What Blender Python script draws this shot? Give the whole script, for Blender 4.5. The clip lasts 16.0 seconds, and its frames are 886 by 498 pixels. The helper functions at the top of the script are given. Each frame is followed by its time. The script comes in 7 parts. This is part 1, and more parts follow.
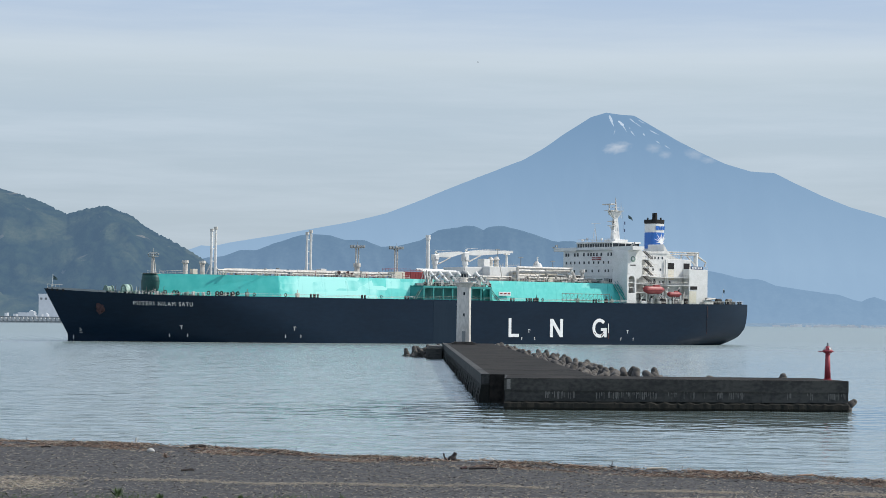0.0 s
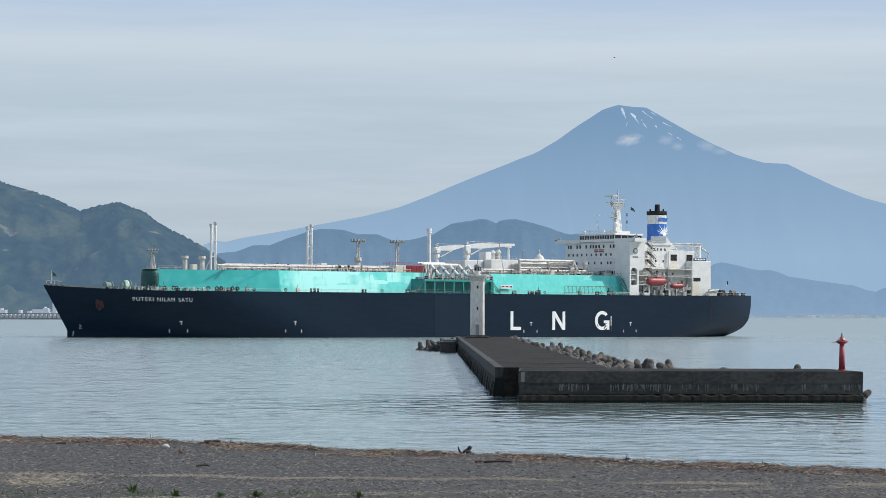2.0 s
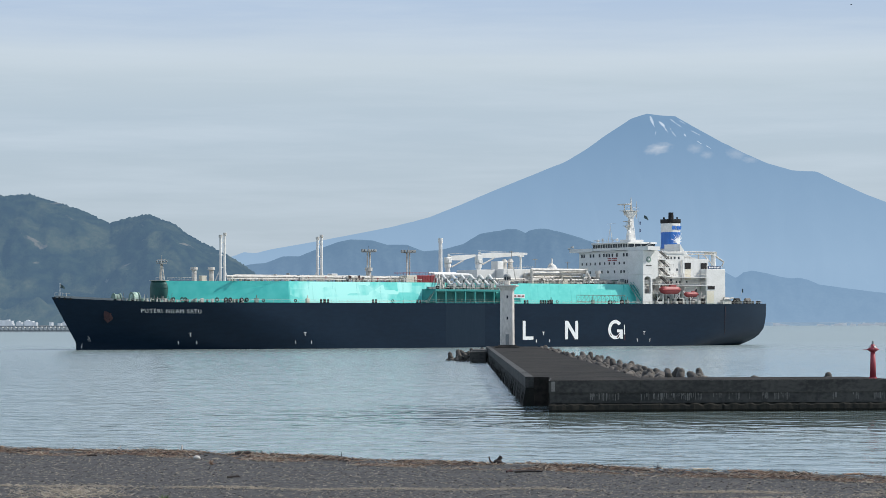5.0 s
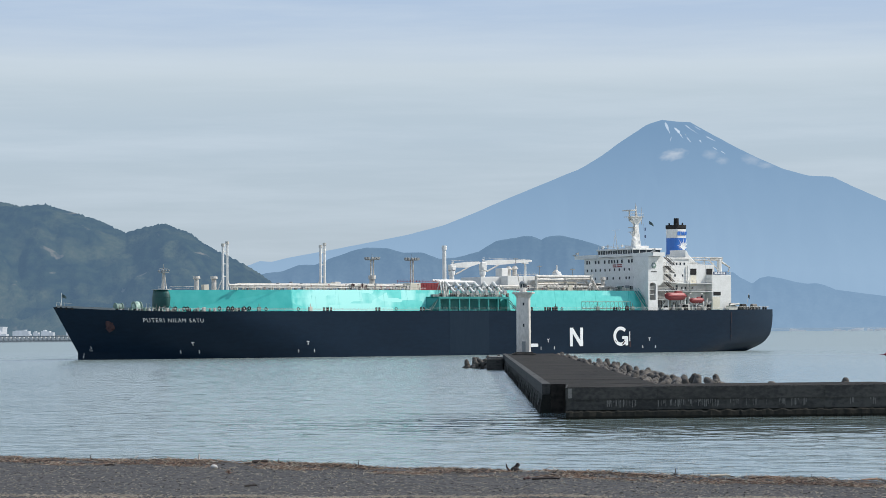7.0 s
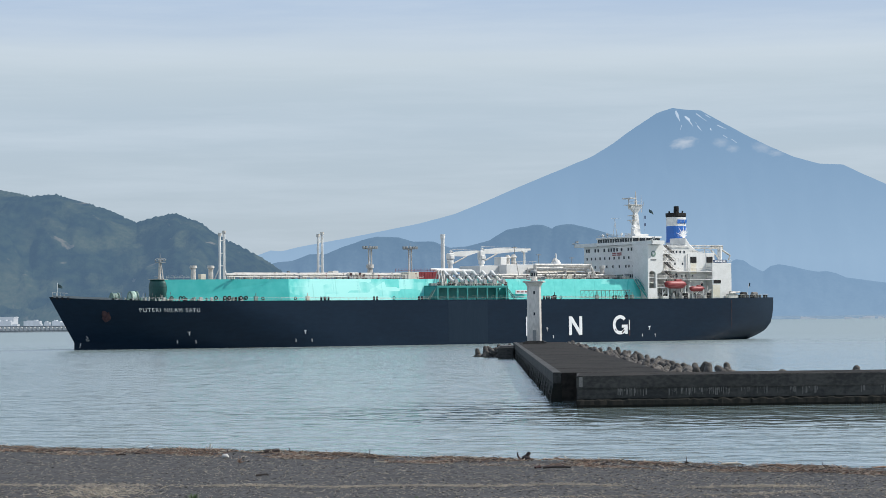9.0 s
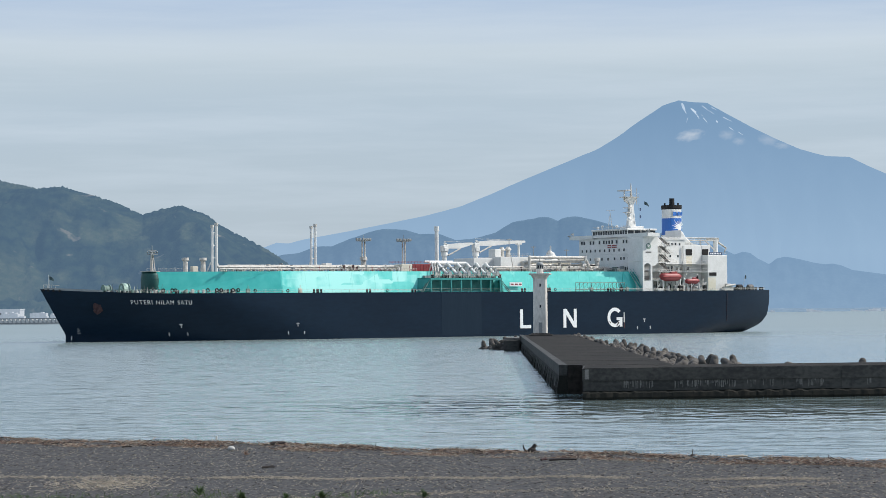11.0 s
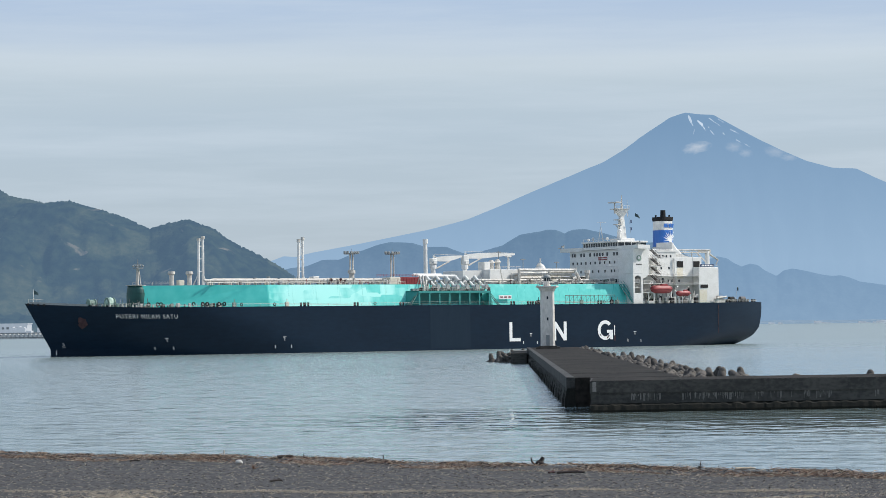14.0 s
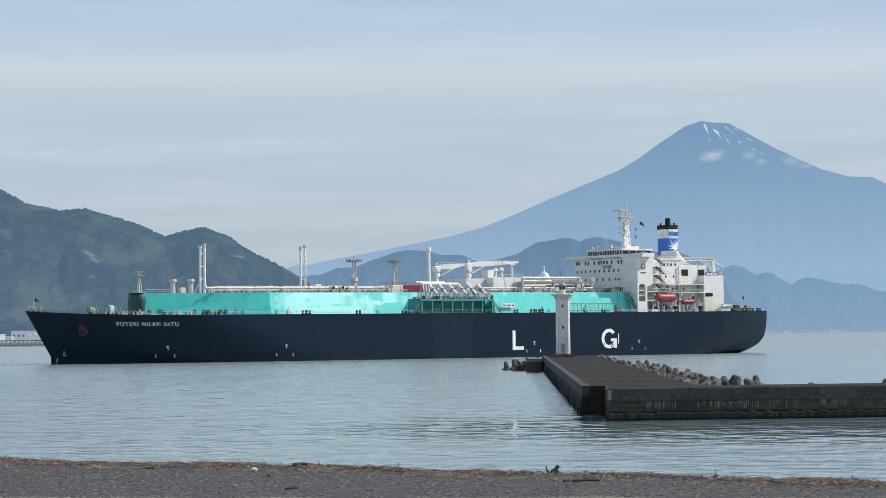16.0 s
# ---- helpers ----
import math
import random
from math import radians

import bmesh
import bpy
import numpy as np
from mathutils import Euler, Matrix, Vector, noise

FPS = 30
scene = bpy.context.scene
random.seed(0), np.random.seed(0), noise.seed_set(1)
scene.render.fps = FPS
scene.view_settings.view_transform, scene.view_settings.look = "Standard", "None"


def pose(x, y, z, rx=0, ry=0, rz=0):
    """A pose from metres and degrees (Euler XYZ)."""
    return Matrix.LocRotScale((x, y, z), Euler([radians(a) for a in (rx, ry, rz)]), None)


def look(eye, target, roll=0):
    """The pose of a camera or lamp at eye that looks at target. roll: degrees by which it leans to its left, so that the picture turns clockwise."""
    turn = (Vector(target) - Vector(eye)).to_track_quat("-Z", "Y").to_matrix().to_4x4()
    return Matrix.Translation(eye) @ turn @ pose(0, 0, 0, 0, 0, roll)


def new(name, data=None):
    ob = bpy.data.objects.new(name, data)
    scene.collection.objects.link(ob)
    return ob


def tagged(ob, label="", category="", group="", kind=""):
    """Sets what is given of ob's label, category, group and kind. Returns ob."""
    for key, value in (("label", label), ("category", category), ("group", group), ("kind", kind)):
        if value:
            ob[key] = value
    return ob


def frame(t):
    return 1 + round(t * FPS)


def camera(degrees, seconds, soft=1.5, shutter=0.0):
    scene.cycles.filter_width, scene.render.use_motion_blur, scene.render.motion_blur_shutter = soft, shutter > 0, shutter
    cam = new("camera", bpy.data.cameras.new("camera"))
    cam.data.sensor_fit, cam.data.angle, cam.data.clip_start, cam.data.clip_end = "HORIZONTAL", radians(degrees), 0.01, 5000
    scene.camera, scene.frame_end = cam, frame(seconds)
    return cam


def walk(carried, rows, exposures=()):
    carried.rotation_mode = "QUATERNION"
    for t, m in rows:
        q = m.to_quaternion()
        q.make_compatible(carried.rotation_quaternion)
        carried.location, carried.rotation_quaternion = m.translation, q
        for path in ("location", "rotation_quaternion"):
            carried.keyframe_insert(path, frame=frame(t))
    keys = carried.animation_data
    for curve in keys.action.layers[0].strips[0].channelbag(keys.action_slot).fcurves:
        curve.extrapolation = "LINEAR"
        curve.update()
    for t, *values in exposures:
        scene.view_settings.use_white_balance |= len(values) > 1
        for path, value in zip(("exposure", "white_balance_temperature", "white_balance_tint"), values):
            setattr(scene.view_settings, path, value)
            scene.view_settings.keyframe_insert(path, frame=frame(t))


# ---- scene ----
# The lens and the way of the camera: it stands on the bank and turns in the hand
EYE = (0.0, 0.0, 8.8)
TURNS = [(0, 91.607, -0.747, -0.227), (0.5, 91.592, -0.637, -0.174), (1, 91.546, -0.467, -0.095), (1.5, 91.5, -0.409, -0.011), (2, 91.455, -0.295, 0.093), (2.5, 91.446, -0.225, 0.178), (3, 91.466, -0.206, 0.267), (3.5, 91.511, -0.112, 0.402), (4, 91.57, -0.086, 0.561), (6.5, 91.843, 0.326, 1.101), (7, 91.87, 0.407, 1.177), (7.5, 91.853, 0.427, 1.267), (8, 91.8, 0.538, 1.345), (8.5, 91.713, 0.556, 1.399), (9, 91.612, 0.557, 1.428), (11.5, 91.43, 0.572, 1.629), (12, 91.481, 0.671, 1.723), (12.5, 91.558, 0.72, 1.801), (13, 91.62, 0.745, 1.807), (13.5, 91.687, 0.8, 1.786), (14, 91.74, 0.714, 1.741), (14.5, 91.821, 0.724, 1.744), (15, 91.883, 0.716, 1.82), (15.5, 91.92, 0.63, 1.946), (16, 91.933, 0.609, 2.099)]
cam = camera(20.6, 16.0, soft=0.75)
walk(cam, [(t, pose(*EYE, a, b, c)) for t, a, b, c in TURNS])

# ---- world, sun ----
SUN_AZ, SUN_EL = 84.0, 43.0        # degrees from +y to +x, and above the horizon
scene.view_settings.exposure = 0.0
world = bpy.data.worlds.new("hazy_sky")
scene.world = world
world.use_nodes = True
wn, wl = world.node_tree.nodes, world.node_tree.links
wn.clear()
w_out = wn.new("ShaderNodeOutputWorld")
w_bg = wn.new("ShaderNodeBackground")
w_sky = wn.new("ShaderNodeTexSky")
w_sky.sky_type = "NISHITA"
w_sky.sun_disc = False
w_sky.sun_elevation, w_sky.sun_rotation = radians(SUN_EL), radians(SUN_AZ)
w_sky.dust_density, w_sky.air_density = 2.0, 1.0
w_dim = wn.new("ShaderNodeMix")
w_dim.data_type, w_dim.blend_type = "RGBA", "MULTIPLY"
w_dim.inputs["Factor"].default_value = 1.0
w_dim.inputs["B"].default_value = (0.10, 0.10, 0.10, 1)
wl.new(w_sky.outputs["Color"], w_dim.inputs["A"])
w_co = wn.new("ShaderNodeTexCoord")
w_sep = wn.new("ShaderNodeSeparateXYZ")
wl.new(w_co.outputs["Generated"], w_sep.inputs[0])
w_ramp = wn.new("ShaderNodeValToRGB")
cr = w_ramp.color_ramp
cr.elements[0].position, cr.elements[0].color = 0.0, (0.500, 0.600, 0.680, 1)
cr.elements[1].position, cr.elements[1].color = 1.0, (0.40, 0.52, 0.74, 1)
for pos, col in ((0.03, (0.490, 0.585, 0.670, 1)), (0.080, (0.490, 0.598, 0.705, 1)), (0.097, (0.535, 0.635, 0.725, 1)), (0.108, (0.615, 0.705, 0.785, 1)), (0.118, (0.520, 0.630, 0.775, 1)),
                 (0.130, (0.465, 0.590, 0.775, 1)), (0.3, (0.46, 0.58, 0.76, 1))):
    e = cr.elements.new(pos)
    e.color = col
w_map = wn.new("ShaderNodeMapping")
w_map.inputs["Scale"].default_value = (5.0, 5.0, 60.0)
w_noise = wn.new("ShaderNodeTexNoise")
w_noise.inputs["Scale"].default_value, w_noise.inputs["Detail"].default_value = 1.0, 4.0
wl.new(w_co.outputs["Generated"], w_map.inputs["Vector"])
wl.new(w_map.outputs["Vector"], w_noise.inputs["Vector"])
w_shift = wn.new("ShaderNodeMath")
w_shift.operation = "MULTIPLY_ADD"
w_shift.inputs[1].default_value, w_shift.inputs[2].default_value = 0.014, -0.007
wl.new(w_noise.outputs["Fac"], w_shift.inputs[0])
w_add = wn.new("ShaderNodeMath")
w_add.operation = "ADD"
wl.new(w_sep.outputs["Z"], w_add.inputs[0])
wl.new(w_shift.outputs[0], w_add.inputs[1])
wl.new(w_add.outputs[0], w_ramp.inputs["Fac"])
w_mix = wn.new("ShaderNodeMix")
w_mix.data_type = "RGBA"
w_mix.inputs["Factor"].default_value = 0.88
wl.new(w_dim.outputs["Result"], w_mix.inputs["A"])
wl.new(w_ramp.outputs["Color"], w_mix.inputs["B"])
# thin veils of high cloud
w_map2 = wn.new("ShaderNodeMapping")
w_map2.inputs["Scale"].default_value = (6.0, 6.0, 75.0)
w_map2.inputs["Rotation"].default_value = (0.0, 0.03, 0.0)
w_veil = wn.new("ShaderNodeTexNoise")
w_veil.inputs["Scale"].default_value, w_veil.inputs["Detail"].default_value, w_veil.inputs["Roughness"].default_value = 1.3, 6.0, 0.62
wl.new(w_co.outputs["Generated"], w_map2.inputs["Vector"])
wl.new(w_map2.outputs["Vector"], w_veil.inputs["Vector"])
w_amt = wn.new("ShaderNodeMapRange")
w_amt.inputs["From Min"].default_value, w_amt.inputs["From Max"].default_value = 0.42, 0.75
w_amt.inputs["To Min"].default_value, w_amt.inputs["To Max"].default_value = 0.0, 0.42
wl.new(w_veil.outputs["Fac"], w_amt.inputs["Value"])
w_white = wn.new("ShaderNodeMix")
w_white.data_type = "RGBA"
w_white.inputs["B"].default_value = (0.62, 0.71, 0.80, 1)
wl.new(w_amt.outputs["Result"], w_white.inputs["Factor"])
wl.new(w_mix.outputs["Result"], w_white.inputs["A"])
wl.new(w_white.outputs["Result"], w_bg.inputs["Color"])
wl.new(w_bg.outputs["Background"], w_out.inputs["Surface"])

sun = new("sun", bpy.data.lights.new("sun", "SUN"))
sun.data.energy, sun.data.angle, sun.data.color = 4.7, radians(0.8), (1.0, 0.95, 0.88)
sd = Vector((math.sin(radians(SUN_AZ)) * math.cos(radians(SUN_EL)), math.cos(radians(SUN_AZ)) * math.cos(radians(SUN_EL)), math.sin(radians(SUN_EL))))
sun.matrix_world = look(tuple(sd * 100), (0, 0, 0))


# ---- materials ----
def mat(name, col, col2=None, rough=0.6, metal=0.0, scale=2.0, stretch=(1, 1, 1), amount=0.5, bump=0.0, bscale=20.0, glow=None, spec=0.5, vary=0.0, glow_top=None, heights=(0, 1)):
    """Two-tone noise paint with grain, in the thing's own metres. glow: air haze over far land, put into the material
    as emission.
    """
    m = bpy.data.materials.new(name)
    m.use_nodes = True
    n, l = m.node_tree.nodes, m.node_tree.links
    b = n["Principled BSDF"]
    b.inputs["Roughness"].default_value, b.inputs["Metallic"].default_value = rough, metal
    b.inputs["Specular IOR Level"].default_value = spec
    col2 = col2 or tuple(c * 0.7 for c in col)
    co = n.new("ShaderNodeTexCoord")
    mp = n.new("ShaderNodeMapping")
    mp.inputs["Scale"].default_value = stretch
    l.new(co.outputs["Object"], mp.inputs["Vector"])
    n1 = n.new("ShaderNodeTexNoise")
    n1.inputs["Scale"].default_value, n1.inputs["Detail"].default_value = scale, 5.0
    n2 = n.new("ShaderNodeTexNoise")
    n2.inputs["Scale"].default_value, n2.inputs["Detail"].default_value = scale * 7.3, 3.0
    for q in (n1, n2):
        l.new(mp.outputs["Vector"], q.inputs["Vector"])
    ad = n.new("ShaderNodeMath")
    ad.operation = "ADD"
    l.new(n1.outputs["Fac"], ad.inputs[0])
    l.new(n2.outputs["Fac"], ad.inputs[1])
    rm = n.new("ShaderNodeMapRange")
    rm.inputs["From Min"].default_value, rm.inputs["From Max"].default_value = 1.0 - 0.35 / max(amount, 0.05) * 0.5, 1.0 + 0.35 / max(amount, 0.05) * 0.5
    l.new(ad.outputs[0], rm.inputs["Value"])
    mx = n.new("ShaderNodeMix")
    mx.data_type = "RGBA"
    mx.inputs["A"].default_value, mx.inputs["B"].default_value = (*col, 1), (*col2, 1)
    l.new(rm.outputs["Result"], mx.inputs["Factor"])
    colour = mx.outputs["Result"]
    if vary:
        oi = n.new("ShaderNodeObjectInfo")
        hs = n.new("ShaderNodeHueSaturation")
        mr = n.new("ShaderNodeMapRange")
        mr.inputs["To Min"].default_value, mr.inputs["To Max"].default_value = 1 - vary, 1 + vary
        l.new(oi.outputs["Random"], mr.inputs["Value"])
        l.new(mr.outputs["Result"], hs.inputs["Value"])
        l.new(colour, hs.inputs["Color"])
        colour = hs.outputs["Color"]
    l.new(colour, b.inputs["Base Color"])
    if bump:
        n3 = n.new("ShaderNodeTexNoise")
        n3.inputs["Scale"].default_value, n3.inputs["Detail"].default_value = bscale, 4.0
        l.new(mp.outputs["Vector"], n3.inputs["Vector"])
        bp = n.new("ShaderNodeBump")
        bp.inputs["Strength"].default_value, bp.inputs["Distance"].default_value = 0.6, bump
        l.new(n3.outputs["Fac"], bp.inputs["Height"])
        l.new(bp.outputs["Normal"], b.inputs["Normal"])
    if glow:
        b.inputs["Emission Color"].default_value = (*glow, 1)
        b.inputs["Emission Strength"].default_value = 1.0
        # haze graded by height: the emission blends from the foot's colour to the top's
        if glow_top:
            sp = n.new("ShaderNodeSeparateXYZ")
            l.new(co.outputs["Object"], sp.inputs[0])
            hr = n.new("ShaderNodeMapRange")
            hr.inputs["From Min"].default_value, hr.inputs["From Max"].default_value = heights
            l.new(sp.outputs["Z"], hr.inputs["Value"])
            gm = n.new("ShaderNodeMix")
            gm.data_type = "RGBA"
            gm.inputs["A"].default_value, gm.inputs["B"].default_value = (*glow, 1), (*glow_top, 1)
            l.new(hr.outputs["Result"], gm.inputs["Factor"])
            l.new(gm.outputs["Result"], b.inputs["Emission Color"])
    return m


NAVYPATCH = mat("repainted_navy", (0.0052, 0.0168, 0.032), (0.0085, 0.0215, 0.038), rough=0.5, stretch=(1, 1, 0.15), scale=0.35, spec=0.16)
NAVY = mat("navy_hull_paint", (0.0026, 0.0120, 0.026), (0.0042, 0.0165, 0.034), rough=0.5, spec=0.16, scale=0.05, stretch=(1, 1, 3), amount=0.8)
LETTER = mat("white_letter_paint", (0.84, 0.85, 0.84), (0.72, 0.73, 0.72), rough=0.6, scale=0.8)
CYAN = mat("turquoise_trunk_paint", (0.050, 0.50, 0.455), (0.085, 0.56, 0.51), rough=0.36, scale=0.045, amount=1.0)
CYANDARK = mat("shaded_green_steel", (0.022, 0.17, 0.165), (0.015, 0.11, 0.115), rough=0.6, scale=0.6)
WHITE = mat("white_ship_paint", (0.71, 0.71, 0.69), (0.60, 0.60, 0.57), rough=0.5, scale=0.35, amount=0.7)
CREAM = mat("cream_deck_paint", (0.66, 0.63, 0.53), (0.52, 0.49, 0.40), rough=0.6, scale=0.5)
PIPE = mat("pale_pipe_paint", (0.62, 0.61, 0.57), (0.36, 0.33, 0.29), rough=0.45, scale=0.9, amount=0.8)
GLASS = mat("dark_window_glass", (0.02, 0.03, 0.04), rough=0.15, scale=1.0)
FOREGREEN = mat("dark_green_house_paint", (0.012, 0.085, 0.075), (0.008, 0.055, 0.052), rough=0.6, scale=0.5, amount=0.8)
TEAL = mat("deep_teal_steel_paint", (0.030, 0.265, 0.245), (0.022, 0.20, 0.19), rough=0.5, scale=0.5)
PALEGREEN = mat("pale_green_winch_cover", (0.40, 0.54, 0.46), (0.28, 0.40, 0.34), rough=0.55, scale=0.6)
STEEL = mat("dark_stair_steel", (0.13, 0.125, 0.12), (0.08, 0.075, 0.07), rough=0.6, scale=0.8)
BOARDBLUE = mat("dark_blue_sign_paint", (0.03, 0.055, 0.12), (0.04, 0.07, 0.14), rough=0.5, scale=0.5)
YELLOWED = mat("yellowed_white_paint", (0.60, 0.55, 0.42), (0.66, 0.63, 0.54), rough=0.6, scale=0.25, amount=1.0)
DECK = mat("green_deck_paint", (0.10, 0.20, 0.17), (0.07, 0.13, 0.12), rough=0.7, scale=0.3)
GREY = mat("grey_steel_paint", (0.28, 0.30, 0.30), (0.20, 0.21, 0.21), rough=0.6, scale=0.7)
SAGE = mat("sage_winch_paint", (0.20, 0.30, 0.25), (0.11, 0.16, 0.14), rough=0.6, scale=0.7)
BLACK = mat("black_steel_paint", (0.010, 0.010, 0.011), (0.020, 0.020, 0.020), rough=0.7, spec=0.25, scale=1.0)
BLUE = mat("blue_funnel_paint", (0.02, 0.12, 0.42), (0.025, 0.14, 0.46), rough=0.45, scale=0.4)
ORANGE = mat("orange_red_lifeboat", (0.30, 0.045, 0.045), (0.22, 0.034, 0.036), rough=0.5, scale=0.8)
REDBOX = mat("dull_red_paint", (0.26, 0.03, 0.035), (0.18, 0.025, 0.03), rough=0.6, scale=0.5)
RUST = mat("rusty_iron", (0.065, 0.030, 0.030), (0.035, 0.018, 0.020), rough=0.85, scale=1.2, bump=0.02)
FLAG = mat("dark_flag_cloth", (0.02, 0.05, 0.06), rough=0.9)
CONC = mat("dark_weathered_concrete", (0.050, 0.049, 0.045), (0.022, 0.023, 0.022), rough=0.9, scale=0.30, stretch=(0.8, 0.8, 1.3), amount=1.2, bump=0.03, bscale=3.0, vary=0.14)
CONCTOP = mat("worn_concrete_deck", (0.034, 0.030, 0.026), (0.016, 0.0155, 0.014), rough=0.9, spec=0.12, scale=0.22, amount=1.3, bump=0.02, bscale=3.0, vary=0.05)
WEED = mat("wet_weedy_concrete", (0.009, 0.011, 0.010), (0.020, 0.019, 0.015), rough=0.8, spec=0.2, scale=0.8, amount=0.9, bump=0.05, bscale=5.0)
STAIN = mat("lime_stain", (0.21, 0.205, 0.19), (0.09, 0.088, 0.084), rough=0.95, scale=1.6)
ROCK = mat("weathered_block_concrete", (0.105, 0.094, 0.082), (0.050, 0.047, 0.045), rough=0.95, scale=0.7, amount=0.9, bump=0.05, bscale=3.0, vary=0.3)
TOWER = mat("weathered_white_tower_paint", (0.68, 0.65, 0.60), (0.50, 0.48, 0.44), rough=0.75, scale=0.35, stretch=(1, 1, 0.35), amount=0.9)
BEACON = mat("faded_red_beacon_paint", (0.36, 0.045, 0.065), (0.26, 0.035, 0.05), rough=0.6, scale=1.2)
SAND = mat("grey_gravel", (0.016, 0.016, 0.0175), (0.058, 0.055, 0.053), rough=0.95, scale=4.6, stretch=(1.0, 0.28, 1), amount=2.0, bump=0.03, bscale=16.0)
WOOD = mat("dry_driftwood", (0.36, 0.245, 0.175), (0.17, 0.105, 0.075), rough=0.9, scale=3.0, vary=0.2)
DARKWOOD = mat("dark_driftwood", (0.045, 0.035, 0.03), (0.025, 0.02, 0.02), rough=0.9, scale=3.0)
STRAW = mat("pale_dry_straw", (0.46, 0.40, 0.32), (0.30, 0.26, 0.20), rough=0.95, scale=2.0)
GREEN = mat("green_weed_leaves", (0.05, 0.09, 0.03), (0.08, 0.12, 0.04), rough=0.8, scale=2.0)
STONE = mat("pale_stone", (0.55, 0.54, 0.51), (0.4, 0.39, 0.37), rough=0.9, scale=4.0)
# volcano, snow and far hills: blue air haze is painted in as emission
FUJI_M = mat("hazed_volcano_slope", (0.008, 0.010, 0.011), (0.004, 0.006, 0.007), rough=1.0, scale=0.006, amount=0.7, glow=(0.300, 0.445, 0.620), spec=0.0, glow_top=(0.190, 0.318, 0.490), heights=(120.0, 400.0))
SNOW_M = mat("hazed_far_snow", (0.30, 0.30, 0.30), (0.2, 0.2, 0.2), rough=1.0, scale=0.05, glow=(0.30, 0.40, 0.52), spec=0.0)
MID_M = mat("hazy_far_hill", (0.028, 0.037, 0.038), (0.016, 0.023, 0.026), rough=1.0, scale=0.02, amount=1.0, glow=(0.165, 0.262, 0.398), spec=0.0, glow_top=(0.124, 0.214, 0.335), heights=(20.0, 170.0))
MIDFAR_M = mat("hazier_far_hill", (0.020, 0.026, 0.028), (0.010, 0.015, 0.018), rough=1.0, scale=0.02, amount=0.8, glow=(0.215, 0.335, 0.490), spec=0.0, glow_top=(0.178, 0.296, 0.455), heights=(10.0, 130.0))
# coast, town and harbour wall: haze and brightness come from added emission
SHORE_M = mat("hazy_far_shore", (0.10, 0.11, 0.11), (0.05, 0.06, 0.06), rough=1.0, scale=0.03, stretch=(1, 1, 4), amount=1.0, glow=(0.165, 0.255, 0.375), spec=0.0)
TOWN_M = mat("hazed_pale_buildings", (0.30, 0.30, 0.30), (0.2, 0.2, 0.2), rough=1.0, scale=0.05, glow=(0.24, 0.29, 0.35), spec=0.0, vary=0.25)
FARTEETH = mat("hazed_armour_blocks", (0.34, 0.34, 0.33), (0.24, 0.24, 0.235), rough=0.95, scale=0.2, glow=(0.07, 0.09, 0.11), spec=0.1)
FARWALL = mat("hazed_harbour_concrete", (0.14, 0.14, 0.135), (0.08, 0.08, 0.08), rough=0.95, scale=0.1, glow=(0.05, 0.07, 0.09), spec=0.1)
BIRD_M = mat("dark_feathers", (0.02, 0.02, 0.02), rough=0.9)


def hill_material():
    """Mixed woods with paler groves and clearings; thin haze is put in as bluish emission."""
    m = bpy.data.materials.new("hazed_wooded_hill")
    m.use_nodes = True
    n, l = m.node_tree.nodes, m.node_tree.links
    b = n["Principled BSDF"]
    b.inputs["Roughness"].default_value, b.inputs["Specular IOR Level"].default_value = 1.0, 0.0
    co, mp = n.new("ShaderNodeTexCoord"), n.new("ShaderNodeMapping")
    mp.inputs["Scale"].default_value = (1, 0.3, 1.3)
    l.new(co.outputs["Object"], mp.inputs["Vector"])

    def ramp(scale, detail, lo, hi, twist=0.0):
        q, r = n.new("ShaderNodeTexNoise"), n.new("ShaderNodeMapRange")
        q.inputs["Scale"].default_value, q.inputs["Detail"].default_value, q.inputs["Distortion"].default_value = scale, detail, twist
        r.inputs["From Min"].default_value, r.inputs["From Max"].default_value = lo, hi
        l.new(mp.outputs["Vector"], q.inputs["Vector"])
        l.new(q.outputs["Fac"], r.inputs["Value"])
        return r.outputs["Result"]

    def blend(f, a, b_):
        x = n.new("ShaderNodeMix")
        x.data_type = "RGBA"
        l.new(f, x.inputs["Factor"])
        for k, c in (("A", a), ("B", b_)):
            if isinstance(c, tuple):
                x.inputs[k].default_value = (*c, 1)
            else:
                l.new(c, x.inputs[k])
        return x.outputs["Result"]
    woods = blend(ramp(0.09, 5.0, 0.35, 0.65), (0.004, 0.008, 0.008), (0.015, 0.022, 0.014))
    grove = blend(ramp(0.16, 4.0, 0.35, 0.65), (0.022, 0.029, 0.016), (0.037, 0.041, 0.024))
    land_ = blend(ramp(0.0135, 7.0, 0.50, 0.60, 0.6), woods, grove)
    bare = blend(ramp(0.035, 6.0, 0.66, 0.70, 0.8), land_, (0.085, 0.075, 0.055))
    l.new(bare, b.inputs["Base Color"])
    # haze before the hills, painted as an even blue emission
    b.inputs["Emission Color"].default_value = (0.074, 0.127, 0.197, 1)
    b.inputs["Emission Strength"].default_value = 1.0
    q, bp = n.new("ShaderNodeTexNoise"), n.new("ShaderNodeBump")
    q.inputs["Scale"].default_value, q.inputs["Detail"].default_value = 0.11, 5.0
    l.new(mp.outputs["Vector"], q.inputs["Vector"])
    bp.inputs["Strength"].default_value, bp.inputs["Distance"].default_value = 1.0, 4.0
    l.new(q.outputs["Fac"], bp.inputs["Height"])
    l.new(bp.outputs["Normal"], b.inputs["Normal"])
    return m


HILL_M = hill_material()


